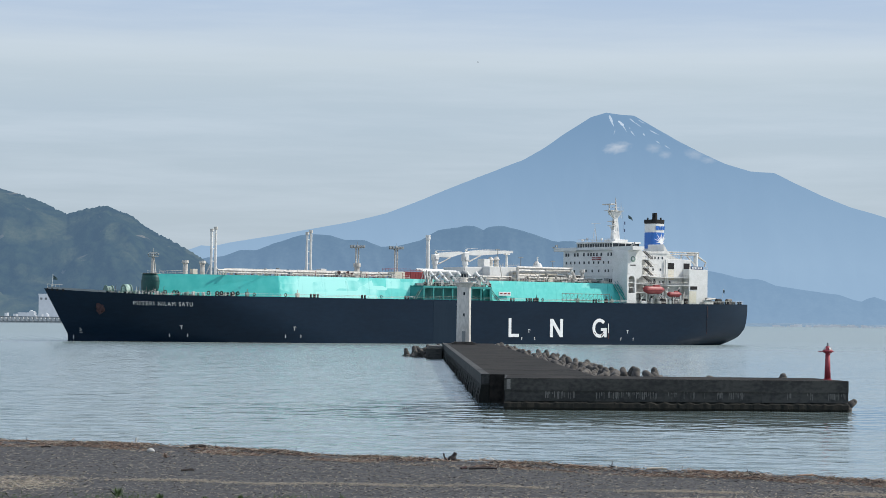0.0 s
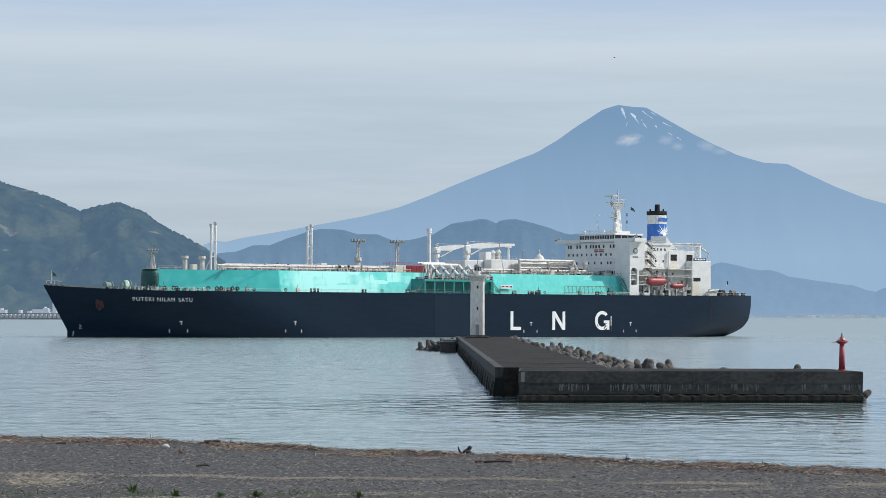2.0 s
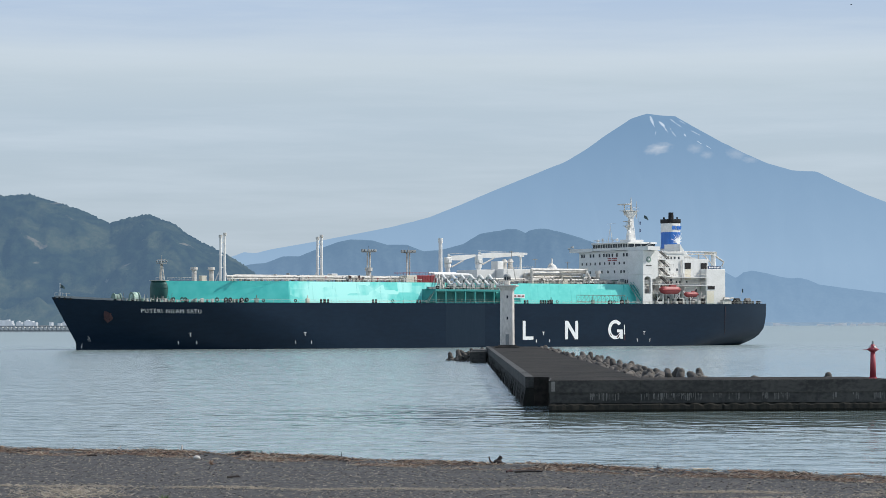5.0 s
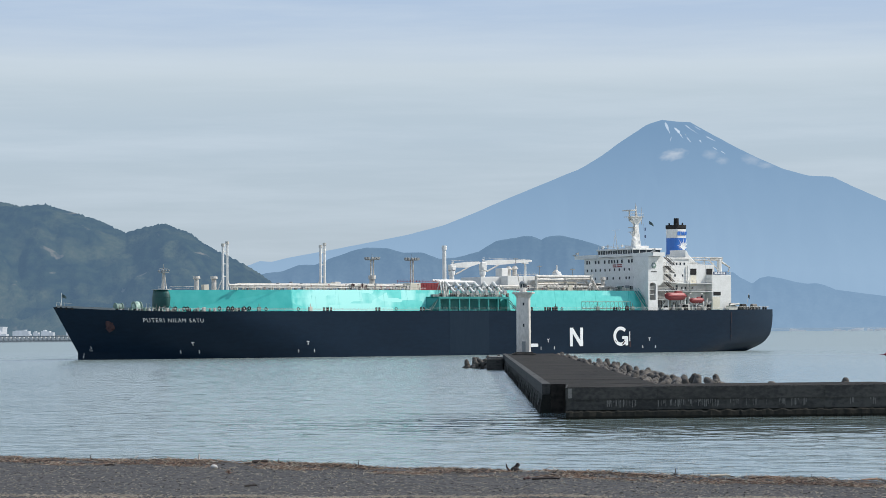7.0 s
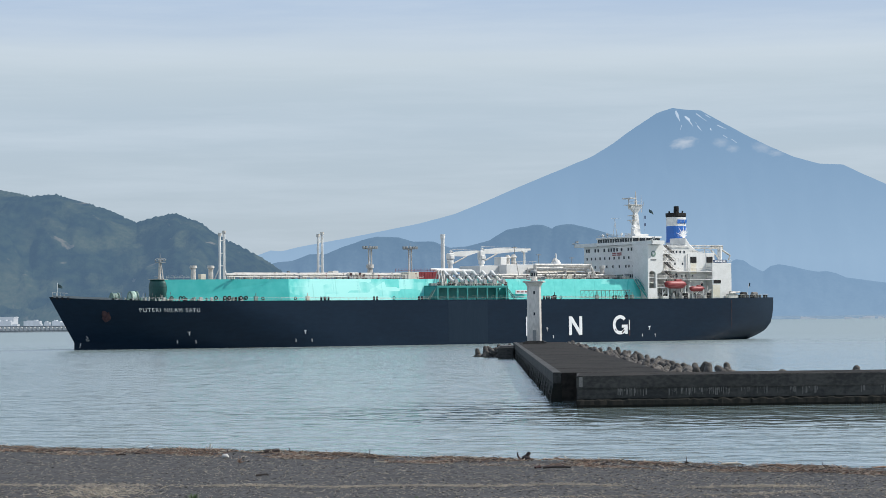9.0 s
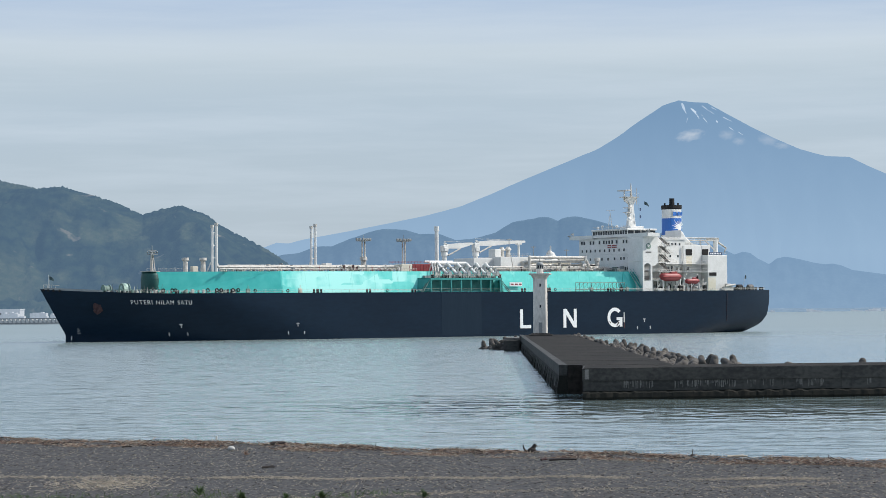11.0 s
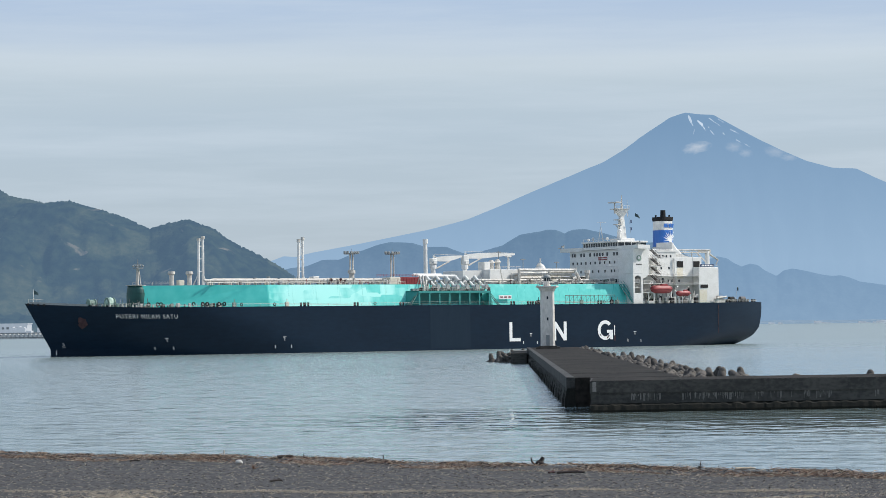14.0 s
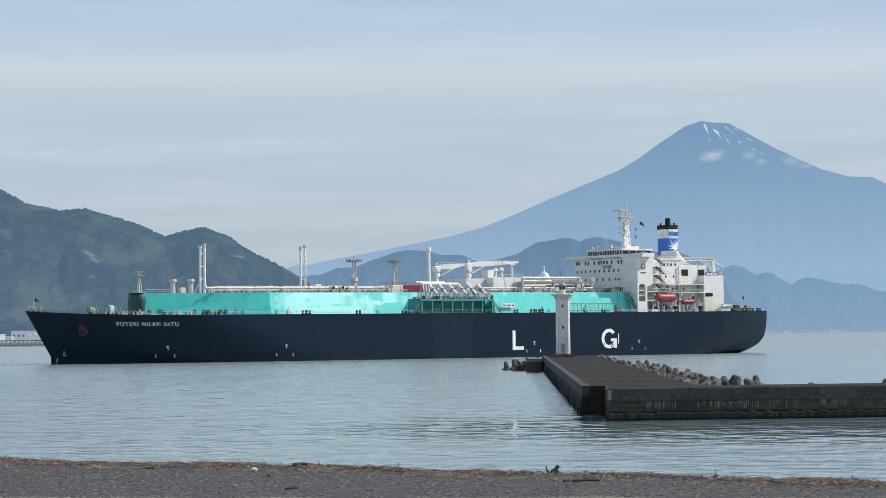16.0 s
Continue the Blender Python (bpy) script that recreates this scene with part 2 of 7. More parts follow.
def side_plate_material():
    """Turquoise plating, painted lighter for the sun on this side; glare and chalked, touched-up paint share its blocky
    pale patches, most of it near the fore end.
    """
    m = mat("faded_sunlit_turquoise_paint", (0.082, 0.555, 0.505), (0.120, 0.62, 0.565), rough=0.42, scale=0.09, amount=1.0, spec=0.6)
    n, l = m.node_tree.nodes, m.node_tree.links
    b = n["Principled BSDF"]
    old = b.inputs["Base Color"].links[0].from_socket
    co = n.new("ShaderNodeTexCoord")
    sp = n.new("ShaderNodeSeparateXYZ")
    l.new(co.outputs["Object"], sp.inputs[0])
    amt = n.new("ShaderNodeValToRGB")
    pos = n.new("ShaderNodeMath")
    pos.operation = "DIVIDE"
    pos.inputs[1].default_value = 220.0
    l.new(sp.outputs["X"], pos.inputs[0])
    l.new(pos.outputs[0], amt.inputs["Fac"])
    cr_ = amt.color_ramp
    cr_.elements[0].position, cr_.elements[0].color = 0.34, (0.10, 0.10, 0.10, 1)
    cr_.elements[1].position, cr_.elements[1].color = 0.66, (0.0, 0.0, 0.0, 1)
    for p_, v_ in ((0.39, 0.27), (0.43, 0.28), (0.50, 0.20), (0.57, 0.08)):
        e_ = cr_.elements.new(p_)
        e_.color = (v_, v_, v_, 1)
    total = amt.outputs["Color"]
    facs = []
    for kind, st, sc in (("V", (0.16, 0.16, 0.30), 1.0), ("N", (0.30, 0.3, 0.10), 1.0), ("N", (0.06, 0.06, 0.12), 1.0)):
        mp = n.new("ShaderNodeMapping")
        mp.inputs["Scale"].default_value = st
        l.new(co.outputs["Object"], mp.inputs["Vector"])
        if kind == "V":
            q = n.new("ShaderNodeTexVoronoi")
            q.distance = "CHEBYCHEV"
            q.inputs["Scale"].default_value = sc
            l.new(mp.outputs["Vector"], q.inputs["Vector"])
            s_ = n.new("ShaderNodeSeparateColor")
            l.new(q.outputs["Color"], s_.inputs["Color"])
            facs.append(s_.outputs["Red"])
        else:
            q = n.new("ShaderNodeTexNoise")
            q.inputs["Scale"].default_value, q.inputs["Detail"].default_value = sc, 4.0
            l.new(mp.outputs["Vector"], q.inputs["Vector"])
            facs.append(q.outputs["Fac"])
    acc_ = total
    for f_, w_ in zip(facs, (0.24, 0.35, 0.40)):
        k = n.new("ShaderNodeMath")
        k.operation = "MULTIPLY_ADD"
        k.inputs[1].default_value = w_
        l.new(f_, k.inputs[0])
        l.new(acc_, k.inputs[2])
        acc_ = k.outputs[0]
    # pale patches: sun glare put into the colour along with chalked paint
    rm = n.new("ShaderNodeMapRange")
    rm.inputs["From Min"].default_value, rm.inputs["From Max"].default_value = 0.60, 0.72
    l.new(acc_, rm.inputs["Value"])
    mx = n.new("ShaderNodeMix")
    mx.data_type = "RGBA"
    mx.inputs["B"].default_value = (0.36, 0.80, 0.74, 1)
    l.new(rm.outputs["Result"], mx.inputs["Factor"])
    l.new(old, mx.inputs["A"])
    l.new(mx.outputs["Result"], b.inputs["Base Color"])
    return m


CYANSIDE = side_plate_material()


def sea_material():
    m = bpy.data.materials.new("rippled_sea_water")
    m.use_nodes = True
    n, l = m.node_tree.nodes, m.node_tree.links
    b = n["Principled BSDF"]
    b.inputs["Base Color"].default_value = (0.175, 0.226, 0.222, 1)
    # ruffled water with smoother flecks lying across the wind
    cm_ = n.new("ShaderNodeTexCoord")
    mm = n.new("ShaderNodeMapping")
    mm.inputs["Scale"].default_value = (0.45, 1.0, 1.0)
    l.new(cm_.outputs["Object"], mm.inputs["Vector"])
    fl = n.new("ShaderNodeTexNoise")
    fl.inputs["Scale"].default_value, fl.inputs["Detail"].default_value = 0.55, 4.0
    l.new(mm.outputs["Vector"], fl.inputs["Vector"])
    rr = n.new("ShaderNodeMapRange")
    rr.inputs["From Min"].default_value, rr.inputs["From Max"].default_value = 0.50, 0.70
    rr.inputs["To Min"].default_value, rr.inputs["To Max"].default_value = 0.17, 0.08
    l.new(fl.outputs["Fac"], rr.inputs["Value"])
    # calmer water in the lee of the pier
    sh = n.new("ShaderNodeMapping")
    sh.inputs["Location"].default_value = (-30 / 45, -230 / 34, 0)
    sh.inputs["Scale"].default_value = (1 / 45, 1 / 34, 0)
    l.new(cm_.outputs["Object"], sh.inputs["Vector"])
    dn = n.new("ShaderNodeVectorMath")
    dn.operation = "LENGTH"
    l.new(sh.outputs["Vector"], dn.inputs[0])
    lee = n.new("ShaderNodeMapRange")
    lee.inputs["From Min"].default_value, lee.inputs["From Max"].default_value = 0.55, 1.25
    lee.inputs["To Min"].default_value, lee.inputs["To Max"].default_value = 0.12, 1.0
    l.new(dn.outputs["Value"], lee.inputs["Value"])
    rm_ = n.new("ShaderNodeMath")
    rm_.operation = "MULTIPLY"
    l.new(rr.outputs["Result"], rm_.inputs[0])
    l.new(lee.outputs["Result"], rm_.inputs[1])
    # the open water past the pier is more ruffled than the harbour
    sy = n.new("ShaderNodeSeparateXYZ")
    l.new(cm_.outputs["Object"], sy.inputs[0])
    far_ = n.new("ShaderNodeMapRange")
    far_.inputs["From Min"].default_value, far_.inputs["From Max"].default_value = 500.0, 1100.0
    far_.inputs["To Min"].default_value, far_.inputs["To Max"].default_value = 0.0, 0.24
    l.new(sy.outputs["Y"], far_.inputs["Value"])
    ra_ = n.new("ShaderNodeMath")
    ra_.operation = "ADD"
    l.new(rm_.outputs[0], ra_.inputs[0])
    l.new(far_.outputs["Result"], ra_.inputs[1])
    l.new(ra_.outputs[0], b.inputs["Roughness"])
    b.inputs["IOR"].default_value = 2.6
    co = n.new("ShaderNodeTexCoord")
    total = None
    for scale, st, wgt, fine in ((0.9, (1.0, 1, 1), 0.07, 2.0), (0.34, (1.0, 1, 1), 0.62, 1.0), (0.12, (0.8, 1, 1), 0.70, 1.0)):
        mp = n.new("ShaderNodeMapping")
        mp.inputs["Scale"].default_value = st
        mp.inputs["Rotation"].default_value = (0, 0, 0.2)
        l.new(co.outputs["Object"], mp.inputs["Vector"])
        q = n.new("ShaderNodeTexNoise")
        q.inputs["Scale"].default_value, q.inputs["Detail"].default_value = scale, fine
        l.new(mp.outputs["Vector"], q.inputs["Vector"])
        k = n.new("ShaderNodeMath")
        k.operation = "MULTIPLY_ADD"
        k.inputs[1].default_value = wgt
        l.new(q.outputs["Fac"], k.inputs[0])
        if total:
            l.new(total, k.inputs[2])
        total = k.outputs[0]
    bp = n.new("ShaderNodeBump")
    bp.inputs["Distance"].default_value = 0.85
    calm = n.new("ShaderNodeMapRange")
    calm.inputs["From Min"].default_value, calm.inputs["From Max"].default_value = 0.35, 1.3
    calm.inputs["To Min"].default_value, calm.inputs["To Max"].default_value = 0.5, 1.0
    l.new(dn.outputs["Value"], calm.inputs["Value"])
    l.new(calm.outputs["Result"], bp.inputs["Strength"])
    l.new(total, bp.inputs["Height"])
    l.new(bp.outputs["Normal"], b.inputs["Normal"])
    return m


SEA_M = sea_material()


# ---- mesh helpers ----
def part(name, bm, material, parent=None, label="", smooth=False):
    me = bpy.data.meshes.new(name)
    bmesh.ops.recalc_face_normals(bm, faces=bm.faces[:])
    bm.to_mesh(me)
    bm.free()
    if smooth:
        for p in me.polygons:
            p.use_smooth = True
    me.materials.append(material)
    ob = new(name, me)
    ob.parent = parent
    return tagged(ob, label) if label else ob


def share(name, mesh, parent, m):
    ob = new(name, mesh)
    ob.parent = parent
    ob.matrix_basis = m
    return ob


def box(bm, x0, x1, y0, y1, z0, z1, bevel=0.0):
    r = bmesh.ops.create_cube(bm, size=1.0, matrix=Matrix.LocRotScale(((x0 + x1) / 2, (y0 + y1) / 2, (z0 + z1) / 2), None, (abs(x1 - x0), abs(y1 - y0), abs(z1 - z0))))
    if bevel:
        es = {e for v in r["verts"] for e in v.link_edges}
        bmesh.ops.bevel(bm, geom=list(es), offset=bevel, segments=1, affect="EDGES")
    return bm


def tube(bm, a, b, r0, r1=None, seg=8):
    a, b = Vector(a), Vector(b)
    d = b - a
    m = Matrix.Translation((a + b) / 2) @ d.to_track_quat("Z", "Y").to_matrix().to_4x4()
    bmesh.ops.create_cone(bm, cap_ends=True, segments=seg, radius1=r0, radius2=r0 if r1 is None else r1, depth=d.length, matrix=m)
    return bm


def ball(bm, c, r, sx=1, sy=1, sz=1, seg=12):
    bmesh.ops.create_uvsphere(bm, u_segments=seg, v_segments=max(6, seg // 2), radius=r, matrix=Matrix.LocRotScale(c, None, (sx, sy, sz)))
    return bm


def rings(bm, loops, cap=True):
    """Skin a row of loops of equal length."""
    vs = [[bm.verts.new(p) for p in lp] for lp in loops]
    n = len(vs[0])
    for a, b in zip(vs, vs[1:]):
        for i in range(n):
            bm.faces.new((a[i], a[(i + 1) % n], b[(i + 1) % n], b[i]))
    if cap:
        bm.faces.new(vs[0])
        bm.faces.new(vs[-1])
    return bm


def hoop(bm, c, r, thick, n=12):
    """An upright ring across the ship."""
    pts = [Vector((c[0] + r * math.cos(2 * math.pi * i / n), c[1], c[2] + r * math.sin(2 * math.pi * i / n))) for i in range(n)]
    for i in range(n):
        tube(bm, pts[i], pts[(i + 1) % n], thick, seg=6)
    return bm


def B():
    return bmesh.new()


# ---- sea, shore ----
def make_sea():
    bm = B()
    bmesh.ops.create_circle(bm, cap_ends=True, segments=96, radius=4930)
    sea = part("sea", bm, SEA_M)
    return tagged(sea, "calm grey-blue sea water with fine ripples", "sea", kind="structure")


sea = make_sea()


def crest(x):
    return 116.0 - 0.57 * x + 1.6 * noise.noise((x * 0.11, 3.1, 0)) + 0.5 * noise.noise((x * 0.5, 9.1, 0))


def ground_z(x, y):
    v = y - crest(x)
    bank = 5.0 * min(1.0, max(0.0, (34.0 - y) / 26.0))
    z = 2.0 + bank + 0.08 * noise.noise((x * 0.22, y * 0.07, 1))
    z += 0.08 * math.exp(-((v + 1.2) / 1.5) ** 2) * (1 + noise.noise((x * 0.6, 1, 7)))
    if v > 0:
        z -= v * 0.30
    return max(z, -4.0)


def make_beach():
    bm = B()
    xs = [-1500, -600, -250, -120, -70] + [-45 + i * 0.75 for i in range(121)] + [70, 120, 250, 600, 1500]
    vs = [-1800, -700, -300, -120, -100, -90, -80, -70, -62, -55] + [-50 + i * 0.8 for i in range(60)] + [-1.6, -1.2, -0.8, -0.4, 0, 0.4, 0.8, 2, 5, 12, 20]
    g = []
    for x in xs:
        row = []
        for v in vs:
            y = crest(x) + v
            row.append(bm.verts.new((x, y, ground_z(x, y))))
        g.append(row)
    for a, b in zip(g, g[1:]):
        for i in range(len(vs) - 1):
            bm.faces.new((a[i], b[i], b[i + 1], a[i + 1]))
    return tagged(part("ground", bm, SAND, smooth=True), "dark grey gravel beach with scattered dry straw", "beach", kind="structure")


beach = make_beach()


# ---- far land ----
def land(name, prof, dist, depth, material, label, seed, rough=0.03, back=250, step=4.0, trees=0.0, relief=1.0):
    """A ridge of hills. prof: (metres to the right, height) of the skyline at 1 km from the eye, carried out to dist."""
    k = dist / 1000.0
    px, pz = [p[0] * k for p in prof], [p[1] * k for p in prof]
    n = int((px[-1] - px[0]) / step)
    xs = np.linspace(px[0], px[-1], n)
    hs = np.interp(xs, px, pz)
    bm = B()
    cols = []
    fr = [-1.0, -0.5, 0.0] + [(i / 30) ** 1.3 for i in range(1, 31)]
    for x, hgt in zip(xs, hs):
        hgt += EYE[2]
        tip = trees * (1.5 * noise.noise((x * 0.22, seed, 6)) + 1.3 * noise.noise((x * 0.6, seed, 8)))
        tip += hgt * rough * (0.35 * noise.noise((x * 0.03, seed, 2)) + 0.22 * noise.noise((x * 0.13, seed, 4)))
        col = []
        for f in fr:
            if f <= 0:
                y, z = dist - f * back, (hgt + tip) * (1 + f * 0.9)
            else:
                y = dist - f * depth
                yy = f * depth * 0.45
                spur = relief * noise.noise((x * 0.008 + yy * 0.004, yy * 0.007, seed)) + 0.5 * noise.noise((x * 0.024 - yy * 0.01, yy * 0.02, seed + 5)) + 0.3 * noise.noise((x * 0.06, yy * 0.06, seed + 9))
                z = hgt * ((1 - f) ** 1.15) * (1 + 0.9 * f * spur) + tip * (1 - f) ** 12
                z = min(z, hgt * (1 - 0.06 * f) * y / dist)
            xx = x * (y / dist)
            col.append(bm.verts.new((xx, y, max(z, -2) if f < 1 else -2)))
        cols.append(col)
    for a, b in zip(cols, cols[1:]):
        for i in range(len(fr) - 1):
            bm.faces.new((a[i], b[i], b[i + 1], a[i + 1]))
    return tagged(part(name, bm, material, smooth=True), label, "mountain", kind="structure")


FUJI = [(-146.9, 18.4), (-105.3, 25.4), (-100.2, 26.6), (-95.6, 28.3), (-90.9, 27.9), (-84.4, 29.5), (-65.9, 32.7), (-52.0, 35.3), (-33.5, 38.9), (-19.6, 42.5), (-5.7, 48.0), (3.5, 52.0), (15.1, 56.7), (26.7, 61.4), (35.9, 65.0), (45.2, 70.4), (52.1, 75.6), (59.1, 80.0), (63.7, 83.1), (69.9, 85.0), (75.3, 84.3), (81.6, 83.9), (84.6, 82.1), (91.6, 78.2), (100.9, 73.1), (110.2, 68.5), (119.5, 64.4), (130.0, 61.5), (139.2, 61.1), (147.4, 57.2), (159.0, 51.9), (170.6, 47.4), (181.8, 44.4), (212.4, 34.9), (247.2, 25.9)]
MID = [(-123.7, 16.3), (-92.5, 23.4), (-86.7, 23.9), (-79.8, 26.5), (-72.8, 26.6), (-65.9, 29.4), (-56.6, 32.5), (-52.0, 33.5), (-42.7, 33.1), (-36.9, 31.3), (-28.8, 31.3), (-21.8, 28.6), (-14.9, 29.1), (-5.6, 31.5), (1.3, 35.7), (10.2, 37.2), (12.7, 37.8), (16.2, 37.6), (18.3, 36.8), (20.0, 35.9), (21.3, 36.9), (23.0, 37.5), (26.4, 37.9), (29.0, 37.7), (31.3, 37.1), (34.6, 36.4), (38.1, 35.4), (41.6, 34.4), (44.8, 33.2), (47.9, 32.1), (50.4, 31.6), (53.2, 32.0), (57.1, 32.0), (64.1, 30.0), (70.3, 26.3), (77.1, 20.6), (85.0, 14.1), (94.1, 4.7)]
MID_RIGHT = [(42.9, 12.7), (67.9, 20.7), (74.1, 23.0), (78.3, 24.6), (82.2, 25.9), (86.4, 24.9), (88.6, 23.3), (92.1, 21.6), (95.5, 22.7), (98.5, 22.2), (101.2, 20.1), (106.2, 17.5), (109.3, 19.8), (112.7, 20.5), (118.4, 19.5), (124.2, 18.0), (128.7, 17.3), (132.2, 17.5), (135.6, 16.7), (140.2, 14.8), (143.8, 14.3), (153.6, 12.9), (160.6, 12.0), (166.4, 11.4), (172.2, 9.4), (175.7, 8.7), (178.0, 9.9), (180.8, 10.7), (185.7, 9.1), (202.4, 8.6), (221.0, 6.8)]
HILL = [(-254.8, 76.4), (-228.9, 66.7), (-219.5, 61.0), (-208.9, 55.0), (-194.8, 51.8), (-184.2, 52.3), (-172.5, 48.9), (-163.1, 46.0), (-151.0, 40.5), (-143.3, 42.5), (-135.1, 44.0), (-125.0, 40.6), (-118.7, 35.7), (-112.9, 32.6), (-102.5, 27.3), (-95.5, 23.1), (-86.3, 16.0), (-77.0, 6.6), (-70.1, 0.0)]
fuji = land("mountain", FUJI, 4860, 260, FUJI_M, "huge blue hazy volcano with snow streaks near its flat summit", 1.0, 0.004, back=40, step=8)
fuji["category"] = "volcano"
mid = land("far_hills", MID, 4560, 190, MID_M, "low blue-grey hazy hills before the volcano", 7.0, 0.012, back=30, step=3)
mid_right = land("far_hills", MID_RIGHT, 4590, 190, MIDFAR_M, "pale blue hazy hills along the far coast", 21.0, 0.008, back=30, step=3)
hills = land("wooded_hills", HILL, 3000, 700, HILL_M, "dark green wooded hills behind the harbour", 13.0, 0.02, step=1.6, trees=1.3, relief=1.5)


# ---- breakwater pier ----
def make_pier():
    pier = tagged(new("pier"), "dark weathered concrete breakwater pier with a long arm", "pier", kind="structure")
    # outer block row, seen broadside: four castings end to end
    bases = pose(6.9, 234.9, 0, 0, 0, 8.3)
    lens = [9.0, 8.2, 8.4, 8.8]
    s = 0.0
    def slab(bm, a, b, y0, y1, z0, z1, cut):
        """A casting; the first one has its end splayed back."""
        lo = [(a, y0, z0), (b, y0, z0), (b, y1, z0), (a + cut, y1, z0)]
        return rings(bm, [lo, [(x, y, z1) for x, y, _ in lo]])
    for i, ln in enumerate(lens):
        cut = 2.2 if i == 0 else 0.0
        a, b = s + 0.008, s + ln - 0.008
        bm = B()
        slab(bm, a, b, 0, 11.8, 1.86, 3.02, cut)
        p = part("concrete_block", bm, CONC, pier)
        p.matrix_basis = bases
        bm = B()
        slab(bm, a + (0.1 if cut else 0), b, 0.10, 11.7, 0.85, 1.855, cut)
        p = part("lower_course", bm, CONC, pier)
        p.matrix_basis = bases
        bm = B()
        slab(bm, a + 0.05 + cut * 0.05, b - 0.05, 0.25, 11.5, 3.0, 3.05, cut)
        p = part("deck_slab", bm, CONCTOP, pier)
        p.matrix_basis = bases
        # wet foot, ragged above the waterline
        bm = B()
        n = 64
        top = [0.70 + 0.16 * noise.noise((s * 0.7 + j * 0.17, 2, 1)) + 0.07 * noise.noise((s + j * 0.43, 5, 1)) for j in range(n + 1)]
        out = [0.07 + 0.08 * noise.noise((s + j * 0.21, 8, 3)) + 0.015 * noise.noise((s + j * 1.3, 4, 3)) for j in range(n + 1)]
        g = []
        for j in range(n + 1):
            x = a + (b - a) * j / n
            g.append([bm.verts.new((x, 0.12, top[j] + 0.12)), bm.verts.new((x, -out[j], top[j] - 0.05)), bm.verts.new((x, -out[j] - 0.05, 0.25 + 0.1 * noise.noise((s + j, 1, 1)))),
                      bm.verts.new((x, 0.25, -0.4)), bm.verts.new((x, 0.25, -1.5))])
        for u, v in zip(g, g[1:]):
            for k in range(4):
                bm.faces.new((u[k], v[k], v[k + 1], u[k + 1]))
        p = part("weedy_foot", bm, WEED, pier)
        p.matrix_basis = bases
        # lime runs under the joint line
        spots = {0: [(4.0, 6.9, 34)], 1: [(0.0, 1.0, 8), (1.2, 6.2, 60), (7.2, 8.1, 8)], 2: [(3.9, 4.5, 12), (5.1, 6.6, 22), (0.4, 3.0, 10)], 3: [(2.6, 3.0, 5), (4.6, 5.2, 8), (6.6, 8.6, 26)]}[i]
        rnd = random.Random(40 + i)
        for lo, hi, cnt in spots:
            bm = B()
            for _ in range(cnt):
                x = rnd.uniform(lo, hi)
                w, h0, h1 = rnd.uniform(0.015, 0.07), 1.84, rnd.uniform(1.05, 1.7)
                box(bm, s + x, s + x + w, 0.085, 0.099, h1, h0 - rnd.uniform(0, 0.12))
            p = part("lime_streaks", bm, STAIN, pier)
            p.matrix_basis = bases
        s += ln
    bm = B()
    box(bm, 0.25, 0.62, -0.012, 0.0, 2.0, 2.95)
    p = part("pale_corner_patch", bm, STAIN, pier)
    p.matrix_basis = bases
    # core under the outer row and the link to the arm
    bm = B()
    slab(bm, 0.3, 34.2, 0.3, 11.4, -1.5, 0.86, 2.2)
    p = part("core", bm, WEED, pier)
    p.matrix_basis = bases
    # long arm
    arm = pose(5.0, 252.2, 0, 0, 0, 0.56)
    ln, w, cnt = 10.0, 11.6, 30
    p = part("link_slab", box(B(), 2.4, w, -6.4, 0.0, -1.5, 2.99), CONCTOP, pier)
    p.matrix_basis = arm
    for i in range(cnt):
        y0, y1 = i * ln + 0.006, (i + 1) * ln - 0.006
        dz = 0.012 * noise.noise((i * 1.7, 0, 0))
        bm = B()
        box(bm, 0, 0.9, y0, y1, 1.9, 3.04 + dz, 0.05)
        p = part("side_wall", bm, CONC, pier)
        p.matrix_basis = arm
        bm = B()
        box(bm, 0.92, w, y0, y1, 0.0, 3.0 + dz)
        p = part("deck_slab", bm, CONCTOP, pier)
        p.matrix_basis = arm
        # raised dark band: tidal weed plus the wall's shade, put into the colour
        bm = B()
        ya, yb = y0, y1
        for k in range(8):
            u0, u1 = ya + (yb - ya) * k / 8, ya + (yb - ya) * (k + 1) / 8
            o0, h0 = -0.25 + 0.3 * noise.noise((u0 * 0.9, 5, 5)), 1.70 + 0.16 * noise.noise((u0 * 0.7, 1, 5))
            lo = [(o0, u0, -1.5), (0.9, u0, -1.5), (0.9, u1, -1.5), (o0, u1, -1.5)]
            me_ = [(o0 + 0.05, u0, 0.6), (0.9, u0, 0.6), (0.9, u1, 0.6), (o0 + 0.05, u1, 0.6)]
            rings(bm, [lo, me_, [(0.012, u0, h0), (0.9, u0, h0), (0.9, u1, h0), (0.012, u1, h0)], [(0.03, u0, 1.895), (0.9, u0, 1.895), (0.9, u1, 1.895), (0.03, u1, 1.895)]])
        p = part("weedy_foot", bm, WEED, pier)
        p.matrix_basis = arm
    # spur with a low slab near the light
    bm = B()
    box(bm, -1.4, 2.0, 516, 540, -1.5, 2.3, 0.1)
    part("spur", bm, CONC, pier)
    bm = B()
    box(bm, -0.9, 2.0, 520, 532, 2.3, 2.75, 0.05)
    part("spur_slab", bm, STAIN, pier)
    return pier


